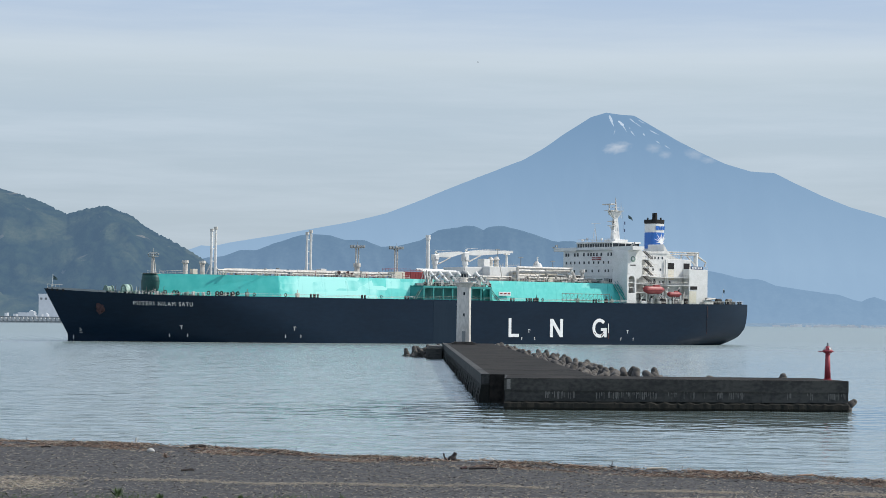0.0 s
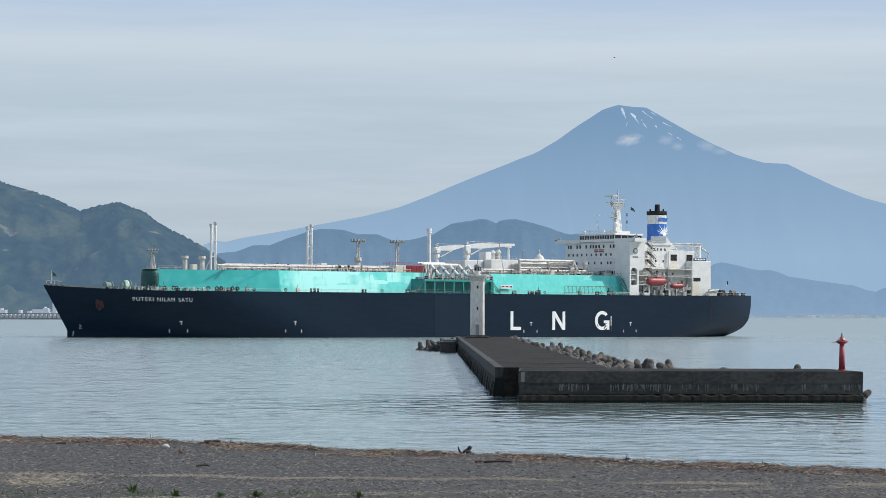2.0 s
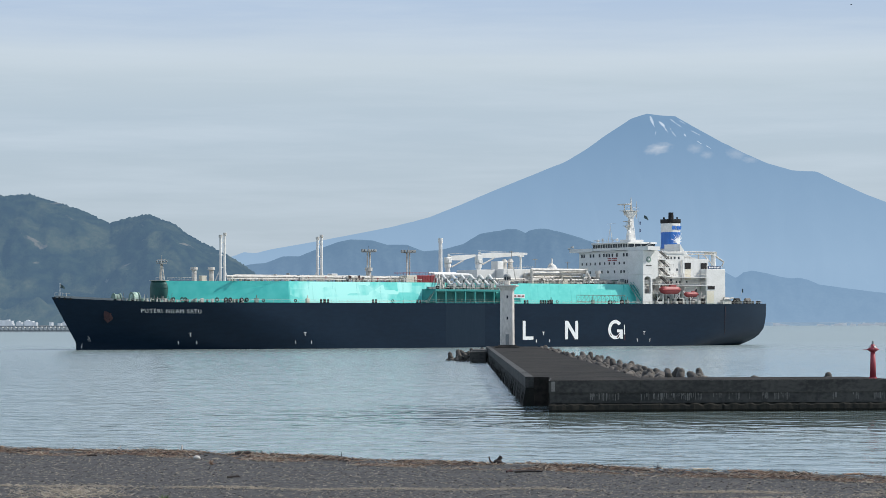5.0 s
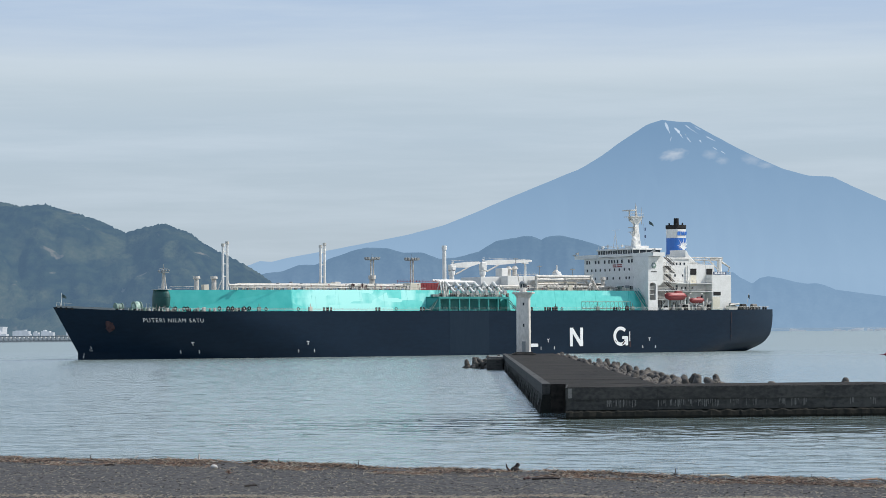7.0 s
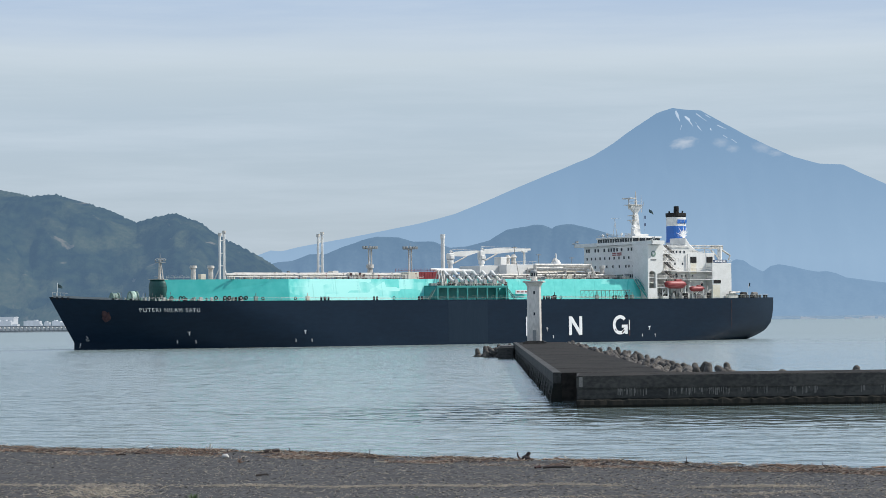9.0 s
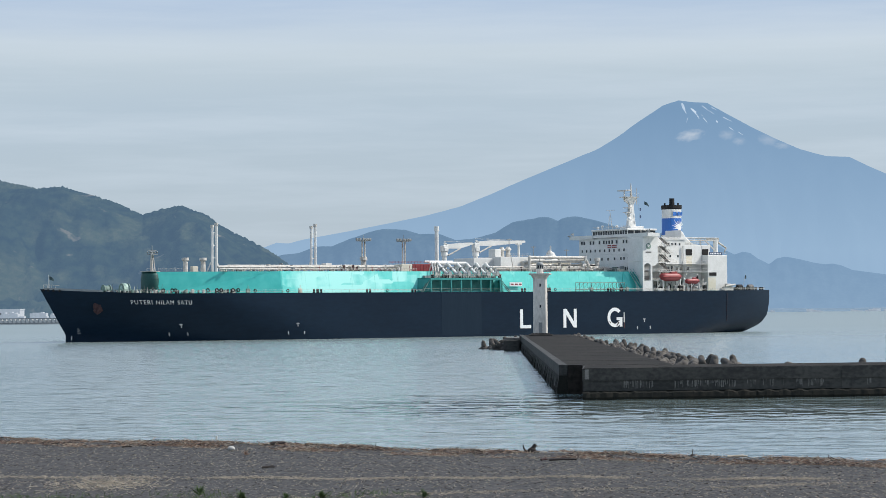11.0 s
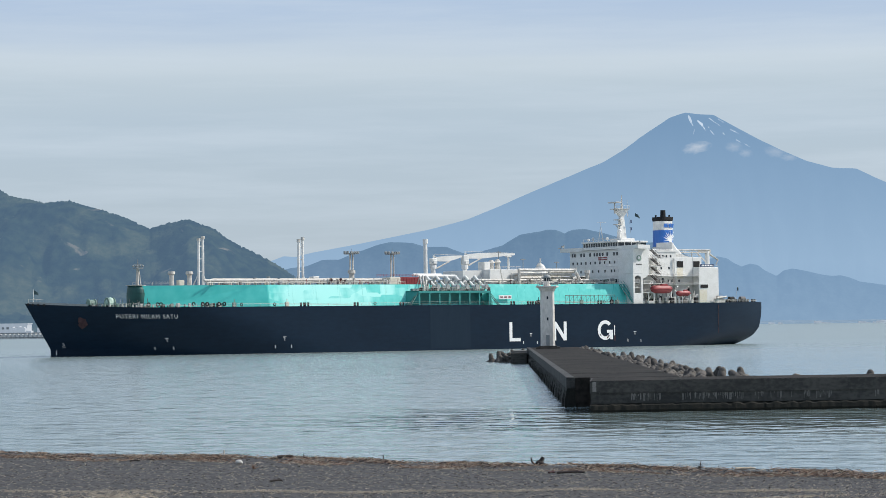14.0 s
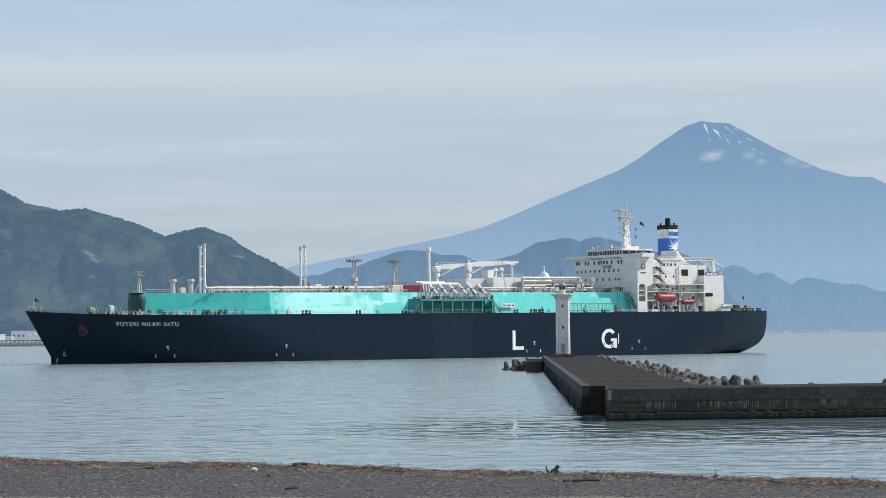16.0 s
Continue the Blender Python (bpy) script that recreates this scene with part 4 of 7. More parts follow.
def ship_top_gear():
    rnd = random.Random(3)
    zt = 21.5
    # foremast
    bm = B()
    tube(bm, (37.6, 0.5, zt), (37.6, 0.2, 27.6), 0.55, 0.32, 8)
    tube(bm, (38.3, -0.7, zt), (37.8, -0.2, 27.0), 0.18, seg=6)
    fm = part("foremast", bm, PIPE, ship, "slim white foremast with lamps")
    bm = B()
    box(bm, 36.6, 38.8, -1.5, 1.5, 26.9, 27.15)
    for a, b in ((36.7, -1.4), (38.7, -1.4), (36.7, 1.4), (38.7, 1.4), (37.7, -1.5), (37.7, 1.5)):
        tube(bm, (a, b, 27.1), (a, b, 28.0), 0.06, seg=4)
        ball(bm, (a, b, 27.7), 0.32, seg=6)
    box(bm, 36.2, 39.2, -0.15, 0.15, 28.2, 28.35)
    tube(bm, (37.6, 0, 27), (37.6, 0, 29.8), 0.16, 0.1, 6)
    part("lamp_platform", bm, GREY, fm)
    rail(37.2, 46, -5.2, zt, parent=ship)
    rail_y(36.9, -2.4, 2.4, zt)
    # mushroom vents
    for s in (48.6, 54.8):
        bm = B()
        tube(bm, (s, -1.2, zt), (s, -1.2, 25.4), 0.78, 0.74, 12)
        tube(bm, (s, -1.2, 24.9), (s, -1.2, 25.2), 0.8, 1.15, 12)
        tube(bm, (s, -1.2, 25.2), (s, -1.2, 26.0), 1.2, 1.1, 12)
        part("mushroom_vent", bm, PIPE, ship)
    bm = B()
    box(bm, 50.6, 52.4, -2.5, -0.5, zt, 23.3, 0.1)
    part("hatch_box", bm, CREAM, ship)
    # paired vent masts
    for s in (59.4, 95.4):
        bm = B()
        tube(bm, (s - 0.8, 0, zt), (s - 0.7, 0, 36.2), 0.42, 0.42, 8)
        tube(bm, (s + 0.8, 0, zt), (s + 0.8, 0, 36.9), 0.42, 0.42, 8)
        for z in (26, 30, 34):
            tube(bm, (s - 0.9, 0, z), (s + 0.9, 0, z), 0.14, seg=6)
        tube(bm, (s - 2.4, 0.6, zt), (s - 1.0, 0, 25.0), 0.2, seg=6)
        tube(bm, (s + 2.6, 0.6, zt), (s + 0.9, 0, 25.0), 0.2, seg=6)
        vm = part("vent_mast", bm, WHITE, ship, "tall white twin vent mast")
        bm = B()
        tube(bm, (s - 0.7, 0, 35.6), (s - 0.7, 0, 36.5), 0.6, 0.62, 10)
        tube(bm, (s + 0.8, 0, 36.3), (s + 0.8, 0, 37.2), 0.6, 0.62, 10)
        part("vent_cap", bm, PIPE, vm)
    bm = B()
    tube(bm, (143.0, 0, zt), (143.0, 0, 36.3), 0.72, 0.62, 12)
    tube(bm, (143.0, 0, 35.4), (143.0, 0, 36.9), 0.85, 0.85, 12)
    part("vent_mast", bm, WHITE, ship, "tall thick white vent mast")
    # flood-light masts
    for s in (114.4, 130.0):
        bm = B()
        tube(bm, (s - 0.5, 0, zt), (s - 0.5, 0, 31.8), 0.26, seg=6)
        tube(bm, (s + 0.5, 0, zt), (s + 0.5, 0, 31.8), 0.26, seg=6)
        if s < 120:
            tube(bm, (s, 0, zt), (s, 0, 26.0), 0.95, 0.9, 10)
            tube(bm, (s, 0, 25.4), (s, 0, 26.6), 1.3, 1.25, 10)
        lm = part("light_mast", bm, PIPE, ship, "pale flood-light mast")
        bm = B()
        box(bm, s - 1.5, s + 1.5, -2.2, 2.2, 31.7, 31.95)
        tube(bm, (s - 2.6, 0, 32.0), (s + 2.6, 0, 32.0), 0.14, seg=6)
        for q in (-2.5, -1.4, 0, 1.4, 2.5):
            box(bm, s + q - 0.32, s + q + 0.32, -0.5, 0.3, 31.9, 32.7, 0.05)
            box(bm, s + q * 0.5 - 0.25, s + q * 0.5 + 0.25, -2.3, -1.8, 31.9, 32.5, 0.05)
        tube(bm, (s, 0, 32), (s, 0, 33.8), 0.08, seg=4)
        part("floodlight_bar", bm, GREY, lm)
    # long pipe runs
    for y, z, r, a, b in ((-9.0, 23.0, 0.42, 56, 126), (-7.4, 22.6, 0.30, 60, 126), (-3.5, 23.3, 0.5, 62, 126), (-10.6, 22.3, 0.22, 56, 118),
                          (-9.0, 23.0, 0.40, 158, 208), (-6.0, 23.8, 0.5, 172, 206), (-3.0, 25.4, 0.62, 172, 200), (-8.0, 22.4, 0.28, 158, 210)):
        bm = B()
        tube(bm, (a, y, z), (b, y, z), r, seg=8)
        part("pipe_run", bm, PIPE, ship)
        s = a + 2
        while s < b:
            part("pipe_support", box(B(), s - 0.15, s + 0.15, y - 0.5, y + 0.5, zt, z), CREAM, ship)
            s += 6.5
    for k in range(26):
        s = rnd.choice([rnd.uniform(60, 124), rnd.uniform(174, 206)])
        y = rnd.uniform(-11, -1)
        bm = B()
        if rnd.random() < 0.5:
            h, w = rnd.uniform(0.9, 2.2), rnd.uniform(0.4, 1.0)
            box(bm, s - w, s + w, y - 0.5, y + 0.5, zt, zt + h, 0.06)
            part("deck_box", bm, rnd.choice([PIPE, CREAM, GREY]), ship)
        else:
            h, w = rnd.uniform(1.2, 2.6), rnd.uniform(0.18, 0.4)
            tube(bm, (s, y, zt), (s, y, zt + h), w, seg=8)
            tube(bm, (s, y, zt + h - 0.1), (s, y, zt + h + 0.35), w * 1.6, seg=8)
            part("deck_valve", bm, rnd.choice([PIPE, PIPE, GREY]), ship)
    for a, b in ((60, 92), (98, 126), (158, 175), (176, 209)):
        rail(a, b, -14.6, zt, 1.0, 2.2)
    for s, w in ((99.5, 2.2), (106, 4.5)):
        bm = B()
        box(bm, s - w / 2, s + w / 2, -3.0, 0, 22.9, 24.4 if w < 3 else 23.9, 0.1)
        part("white_locker", bm, WHITE, ship)
    # red store and its white neighbour
    bm = B()
    box(bm, 126.4, 134.6, -10.4, -6, 21.55, 24.0, 0.08)
    rb = part("red_store", bm, REDBOX, ship, "dull red deck store")
    for s in np.arange(127.0, 134.4, 1.05):
        bm = B()
        box(bm, s, s + 0.12, -10.47, -10.4, 21.8, 23.8)
        part("rib", bm, REDBOX, rb)
    rail(118, 134, -10.2, 24.0, 0.9, 1.2, mat_=REDBOX)
    bm = B()
    box(bm, 122.2, 126.2, -11.5, -7, 21.5, 23.9, 0.1)
    part("white_locker", bm, CREAM, ship)


def crane(s, tip, z0, zj, drop):
    c = part("crane_post", tube(tube(B(), (s, 0, 21.5), (s, 0, z0), 0.85, 0.8, 12), (s, 0, z0 - 0.4), (s, 0, z0 + 0.9), 1.15, 1.1, 12), WHITE, ship, "white deck crane post")
    bm = B()
    box(bm, s - 1.1, s + 1.1, -1.0, 1.0, z0 + 0.9, zj + 0.1, 0.25)
    box(bm, s - 0.6, s + 0.9, -1.3, -1.0, z0 + 1.2, z0 + 2.4, 0.1)
    ball(bm, (s + 0.2, 0, zj + 0.7), 0.4, seg=8)
    tube(bm, (s - 0.5, -0.6, zj), (s + 0.2, -0.6, zj + 1.1), 0.12, seg=5)
    tube(bm, (s + 0.9, -0.6, zj), (s + 0.2, -0.6, zj + 1.1), 0.12, seg=5)
    part("crane_house", bm, WHITE, c)
    # jib: a tapering box girder
    a, b = s + 0.8, tip
    lo = [(a, -0.7, zj - 0.9), (a, 0.7, zj - 0.9), (a, 0.7, zj + 0.5), (a, -0.7, zj + 0.5)]
    mi = [(a + 5, -0.7, zj - 0.95), (a + 5, 0.7, zj - 0.95), (a + 5, 0.7, zj + 0.95), (a + 5, -0.7, zj + 0.95)]
    hi = [(b, -0.4, zj + drop - 0.3), (b, 0.4, zj + drop - 0.3), (b, 0.4, zj + drop + 0.3), (b, -0.4, zj + drop + 0.3)]
    part("jib", rings(B(), [lo, mi, hi]), WHITE, c, "white box-girder crane jib")
    bm = B()
    tube(bm, (s + 1.0, -0.9, zj - 3.2), (s + 6.0, -0.9, zj - 0.9), 0.28, 0.2, 8)
    tube(bm, (s - 0.2, 0, zj + 1.5), (b, 0, zj + drop + 0.4), 0.05, seg=4)
    part("luffing_ram", bm, PIPE, c)


def cranes():
    crane(146.0, 157.2, 27.4, 30.4, 0.8)
    crane(158.6, 178.8, 27.4, 31.4, 0.6)
    bm = B()
    tube(bm, (176.3, 0, 21.5), (176.3, 0, 31.2), 0.45, 0.38, 8)
    box(bm, 175.4, 177.2, -0.7, 0.7, 31.0, 31.5)
    part("jib_rest", bm, WHITE, ship)
    bm = B()     # upper walkway and header pipe over the manifold
    tube(bm, (135.5, -7, 24.4), (150, -7, 24.4), 0.5, seg=10)
    tube(bm, (135, -5, 24.9), (146, -5, 24.9), 0.4, seg=8)
    part("header_pipe", bm, WHITE, ship)
    # compressor house
    bm = B()
    box(bm, 163.4, 176.2, -8, 9, 21.5, 26.6, 0.12)
    h = part("compressor_house", bm, WHITE, ship, "white compressor house")
    bm = B()
    box(bm, 155.5, 163.35, -3.5, 9, 21.5, 26.3, 0.12)
    part("motor_room", bm, WHITE, h)
    rail(163.6, 176, -7.9, 26.6, 1.0, 1.6, parent=h)
    for s, y, z in ((168.0, -2, 30.0), (170.5, -2, 30.2), (187.2, -3, 29.0)):
        bm = B()
        tube(bm, (s, y, 26.4 if s < 180 else 24), (s, y, z - 1.4), 0.85, 0.8, 10)
        tube(bm, (s, y, z - 1.4), (s, y, z - 1.0), 0.8, 1.25, 10)
        tube(bm, (s, y, z - 1.0), (s, y, z), 1.3, 0.5, 10)
        part("cowl_vent", bm, PIPE, h)
    bm = B()
    box(bm, 164.5, 167.0, -3, 1, 26.6, 29.3, 0.1)
    part("fan_housing", bm, WHITE, h)
    # tank dome and bent pipes aft of the house
    bm = B()
    box(bm, 180, 194, -6, 6, 21.5, 25.6, 0.15)
    part("liquid_dome", bm, CREAM, ship)
    bm = B()
    tube(bm, (187.5, -3, 25.6), (187.5, -3, 27.6), 2.4, 1.6, 14)
    ball(bm, (187.5, -3, 27.7), 1.5, 1, 1, 0.6, 12)
    tube(bm, (187.5, -3, 28.2), (187.5, -3, 30.6), 0.25, seg=6)
    part("gas_dome", bm, WHITE, ship)
    for y, z, a, b in ((-8.6, 24.9, 172, 196), (-9.8, 26.4, 174, 197), (-7.6, 25.8, 188, 199)):
        bm = B()
        tube(bm, (a, y, z), (b, y, z), 0.5, seg=8)
        ball(bm, (a, y, z), 0.5, seg=8)
        ball(bm, (b, y, z), 0.5, seg=8)
        tube(bm, (a, y, z), (a, y, 22), 0.5, seg=8)
        tube(bm, (b, y, z), (b + 2.5, y, 22.2), 0.5, seg=8)
        part("bent_pipe", bm, PIPE, ship)
    bm = B()
    box(bm, 200.5, 202.2, -9, -7, 21.5, 24.0, 0.08)
    part("deck_box", bm, BLACK, ship)
    bm = B()
    tube(bm, (203.6, -8, 21.5), (203.6, -8, 25.8), 0.7, 0.65, 10)
    tube(bm, (203.6, -8, 25.3), (203.6, -8, 26.4), 1.1, 1.0, 10)
    part("mushroom_vent", bm, PIPE, ship)
    rnd = random.Random(15)
    for k in range(14):
        s = rnd.uniform(166, 200)
        bm = B()
        tube(bm, (s, -11, 22.0), (s + rnd.uniform(-2, 2), -11 + rnd.uniform(-1, 2), rnd.uniform(23, 27.5)), 0.16, seg=5)
        part("riser_pipe", bm, PIPE, ship)
    for s, z in ((171.0, 33), (195.0, 29.5), (181, 30.5)):
        bm = B()
        tube(bm, (s, -2, 24), (s, -2, z), 0.12, seg=5)
        box(bm, s - 0.9, s + 0.9, -2.2, -1.8, z - 0.5, z - 0.25)
        part("lamp_pole", bm, GREY, ship)


def manifold():
    m = ship
    rnd = random.Random(52)
    for k in range(90):
        s, y = rnd.uniform(128.5, 155.5), rnd.uniform(-20.5, -13.5)
        bm = B()
        if k % 3:
            h = rnd.uniform(0.8, 3.4)
            tube(bm, (s, y, 19.2), (s + rnd.uniform(-0.5, 0.5), y, 19.3 + h), rnd.uniform(0.08, 0.22), seg=6)
            part("small_pipe", bm, rnd.choice([PIPE, GREY, BLACK, CREAM]), m)
        else:
            w = rnd.uniform(0.25, 0.6)
            box(bm, s - w, s + w, y - 0.3, y + 0.3, 19.2, 19.4 + rnd.uniform(0.5, 1.8), 0.05)
            part("valve_box", bm, rnd.choice([GREY, BLACK, RUST, PIPE]), m)
    bm = B()
    box(bm, 127.0, 155.0, -21.4, -13.5, 18.55, 19.25, 0.05)
    part("platform_edge", bm, TEAL, m)
    # dark sheet over the cover's side: the shade under the platform as colour
    bm = B()
    box(bm, 127.6, 154.4, -16.9, -16.2, 14.6, 18.55)
    part("platform_shade_wall", bm, TEAL, m)
    n = 8
    for i in range(n):
        s = 127.4 + i * (154.4 - 127.4) / (n - 1)
        bm = B()
        box(bm, s - 0.22, s + 0.22, -21.3, -20.9, 14.6, 18.55)
        part("column", bm, TEAL, m)
    for s in (124.4, 158.6):
        e = 127.2 if s < 140 else 154.8
        bm = B()
        rings(bm, [[(s, -16.8, 14.6), (e, -21.3, 14.6), (e, -21.3, 14.9), (s, -16.8, 14.9)], [(e - (1 if s < 140 else -1) * 2.2, -15.2, 18.9), (e, -21.3, 18.9), (e, -21.3, 19.3), (e - (1 if s < 140 else -1) * 2.2, -15.2, 19.3)]])
        part("end_bracket", bm, TEAL, m)
        bm = B()
        tube(bm, (s, -20.8, 14.7), (e, -20.8, 18.8), 0.14, seg=5)
        tube(bm, (s, -19.8, 14.7), (e, -19.8, 18.8), 0.14, seg=5)
        part("stair", bm, SAGE, m)
    rail(127.2, 154.8, -21.2, 19.3, 1.1, 1.6, parent=m)
    rail(124.5, 157.5, -21.3, 14.7, 1.1, 1.8, parent=m, mat_=SAGE)
    bm = B()
    box(bm, 127.4, 154.6, -17.2, -14.2, 19.3, 20.1)
    part("drip_tray", bm, GREY, m)
    # loading arms: bent pipes with flanges
    for i in range(6):
        s = 134.4 + i * 3.75
        bm = B()
        tube(bm, (s - 0.8, -15.6, 23.9), (s + 0.6, -18.4, 20.8), 0.52, 0.5, 10)
        ball(bm, (s - 0.8, -15.6, 23.9), 0.6, seg=8)
        tube(bm, (s - 0.8, -15.6, 23.9), (s - 1.0, -13.9, 22.6), 0.48, seg=8)
        tube(bm, (s - 1.0, -13.9, 22.6), (s - 1.0, -13.6, 19.4), 0.48, seg=8)
        tube(bm, (s + 0.6, -18.4, 20.8), (s + 0.9, -20.2, 20.6), 0.55, seg=10)
        part("loading_pipe", bm, WHITE, m)
        bm = B()
        tube(bm, (s + 0.85, -20.0, 20.6), (s + 0.95, -20.4, 20.6), 0.85, seg=12)
        part("flange", bm, GREY, m)
        bm = B()
        tube(bm, (s - 0.2, -16.8, 22.6), (s - 0.08, -17.05, 22.3), 0.78, seg=12)
        part("flange", bm, GREY, m)
        bm = B()
        tube(bm, (s + 1.6, -17.8, 19.4), (s + 1.6, -17.8, 22.6), 0.12, seg=5)
        tube(bm, (s + 1.2, -17.2, 19.4), (s + 2.2, -15.0, 23.5), 0.14, seg=5)
        box(bm, s + 1.2, s + 2.0, -18.0, -17.4, 21.4, 22.2)
        part("valve_stand", bm, GREY, m)
    bm = B()
    for s in (130.4, 131.4, 132.4):
        tube(bm, (s, -14, 19.4), (s + 0.8, -15.5, 24.4), 0.2, seg=6)
        tube(bm, (s, -18, 19.4), (s + 0.8, -15.5, 24.4), 0.2, seg=6)
    part("hose_frame", bm, PIPE, m)
    bm = B()
    box(bm, 160.6, 165.6, -17.6, -17.3, 16.5, 17.8)
    sg = part("sign_board", bm, LETTER, m)
    for a, b in ((160.9, 162.2), (162.5, 163.9), (164.2, 165.4)):
        bm = B()
        box(bm, a + 0.15, b - 0.1, -17.66, -17.6, 17.0, 17.4)
        part("red_bar", bm, REDBOX, sg)


def deck_side_gear():
    rnd = random.Random(21)
    rail(30, 124, -21.0, 14.65, 0.9, 3.0)
    rail(158, 250, -21.2, 14.65, 0.9, 3.0)
    # mooring gear at the deck edge
    for s in (54.0, 56.5, 60.5, 63.0, 74.6, 79.0, 84.5, 86.0, 104.0, 111.0, 121.0, 164.0, 170.6, 172.6, 174.4, 177.0, 192.0, 199.5, 201.5, 204.6, 207.0):
        bm = B()
        k = rnd.choice((0, 1, 2))
        y = -min(20.6, half(s, 14.6) - 0.8)
        if k == 0:
            tube(bm, (s - 0.5, y, 14.6), (s - 0.5, y, 15.8), 0.34, seg=8)
            tube(bm, (s + 0.6, y, 14.6), (s + 0.6, y, 15.8), 0.34, seg=8)
            part("bollard", bm, BLACK, ship)
        elif k == 1:
            hoop(bm, (s, y, 15.3), 0.42, 0.16)
            part("fairlead", bm, rnd.choice([BLACK, CYANDARK]), ship)
        else:
            box(bm, s - 0.6, s + 0.6, y - 0.4, y + 0.4, 14.6, 16.0, 0.08)
            tube(bm, (s, y, 16), (s, y, 17.0), 0.12, seg=5)
            part("deck_fitting", bm, rnd.choice([BLACK, SAGE, CREAM]), ship)
    # gangway frame lying along the deck
    bm = B()
    for z in (15.3, 17.6):
        tube(bm, (185.6, -20.2, z), (206.4, -20.2, z), 0.13, seg=5)
    for i in range(13):
        s = 185.6 + i * 1.73
        tube(bm, (s, -20.2, 14.7), (s, -20.2, 17.6), 0.09, seg=4)
        if i < 12:
            tube(bm, (s, -20.2, 15.3), (s + 1.73, -20.2, 17.6), 0.06, seg=4)
    part("accommodation_ladder", bm, SAGE, ship)


def forecastle():
    rnd = random.Random(9)
    z = 14.9
    for s, y, w in ((19.6, -5.2, 1.4), (25.4, -6.0, 1.75)):
        bm = B()
        tube(bm, (s - 0.9, y, z + 1.0), (s + 0.9, y, z + 1.0), w * 0.95, seg=18)
        box(bm, s - 1.3, s + 1.3, y - 1.2, y + 1.2, z - 0.3, z + 0.8)
        if s > 22:
            ball(bm, (s, y, z + 1.3), 1.75, 0.85, 0.9, 1.0, 16)
        wn_ = part("mooring_winch", bm, PALEGREEN if s > 22 else SAGE, ship, "pale green covered mooring winch" if s > 22 else "sage green mooring winch")
        bm = B()
        tube(bm, (s - 1.15, y, z + 1.0), (s - 0.9, y, z + 1.0), w * 1.15, seg=20)
        tube(bm, (s + 0.9, y, z + 1.0), (s + 1.15, y, z + 1.0), w * 1.15, seg=20)
        part("winch_flange", bm, SAGE, wn_)
    for k in range(90):
        s = rnd.uniform(17, 60)
        y = -rnd.uniform(0.15, 0.9) * half(s, 14.6)
        if s > 34 and abs(y) < 4 + (s - 36) * 0.38:
            continue
        h, w = rnd.uniform(0.3, 1.0), rnd.uniform(0.15, 0.5)
        bm = B()
        if rnd.random() < 0.5:
            box(bm, s - w, s + w, y - 0.5, y + 0.5, z - 0.3, z + h, 0.08)
            part("deck_locker", bm, rnd.choice([SAGE, SAGE, PIPE, GREY, BLACK, STEEL]), ship)
        else:
            tube(bm, (s, y, z - 0.3), (s, y, z + h), w * 0.5, seg=8)
            tube(bm, (s + 1.2, y, z - 0.3), (s + 1.2, y, z + h), w * 0.5, seg=8)
            part("bollard", bm, rnd.choice([SAGE, STEEL, BLACK, PIPE]), ship)
    for s in (32.5, 35.2, 36.2, 46.5, 49.5, 51.0, 55.0, 56.8):
        y = -half(s, 14.8) + 0.6
        bm = B()
        hoop(bm, (s, y, z + 0.62), 0.5, 0.19)
        part("roller_fairlead", bm, BLACK, ship)
    for k in range(16):      # hose reels, davits and ropes lying about the winches
        s = rnd.uniform(16, 34)
        y = -rnd.uniform(0.3, 0.85) * half(s, 14.6)
        bm = B()
        tube(bm, (s, y, z - 0.2), (s + rnd.uniform(-0.4, 0.4), y, z + rnd.uniform(1.2, 2.6)), 0.09, 0.06, 5)
        tube(bm, (s, y, z + 0.9), (s + rnd.uniform(0.8, 1.8), y - 0.4, z + rnd.uniform(0.3, 1.4)), 0.07, seg=5)
        part("davit_post", bm, rnd.choice([SAGE, STEEL, PIPE]), ship)
    rail(18, 33, -4.4, 15.0, 1.1, 1.1, parent=ship, mat_=SAGE)
    bm = B()
    box(bm, 10.5, 14.5, -3.0, 2, 15.0, 16.1, 0.2)
    part("windlass_cover", bm, GREY, ship, "grey canvas covered windlass")
    bm = B()
    tube(bm, (2.6, -0.6, 15.6), (2.6, -0.6, 20.6), 0.12, 0.08, 6)
    part("jackstaff", bm, WHITE, ship)
    bm = B()
    rings(bm, [[(2.8, -0.6, 19.0), (2.8, -0.55, 19.0), (2.8, -0.55, 20.3), (2.8, -0.6, 20.3)], [(3.6, -0.8, 18.9), (3.6, -0.75, 18.9), (3.6, -0.75, 19.8), (3.6, -0.8, 19.8)], [(4.2, -0.6, 18.7), (4.2, -0.55, 18.7), (4.2, -0.55, 19.4), (4.2, -0.6, 19.4)]])
    part("jack_flag", bm, FLAG, ship)
    bm = B()     # rail round the stem
    for i in range(4):
        s = 0.9 + i * 0.9
        y = -half(s, 15.8)
        tube(bm, (s, y, deck_z(s)), (s, y, deck_z(s) + 1.4), 0.06, seg=4)
        s2 = s + 0.9
        tube(bm, (s, y, deck_z(s) + 1.4), (s2, -half(s2, 15.8), deck_z(s2) + 1.4), 0.05, seg=4)
    part("stem_rail", bm, PIPE, ship)
    for s in (0.9, 2.0, 3.2, 4.6):
        part("chock", ball(B(), (s, -half(s, 15.6) - 0.05, deck_z(s) - 0.2), 0.42, seg=8), BLACK, ship)


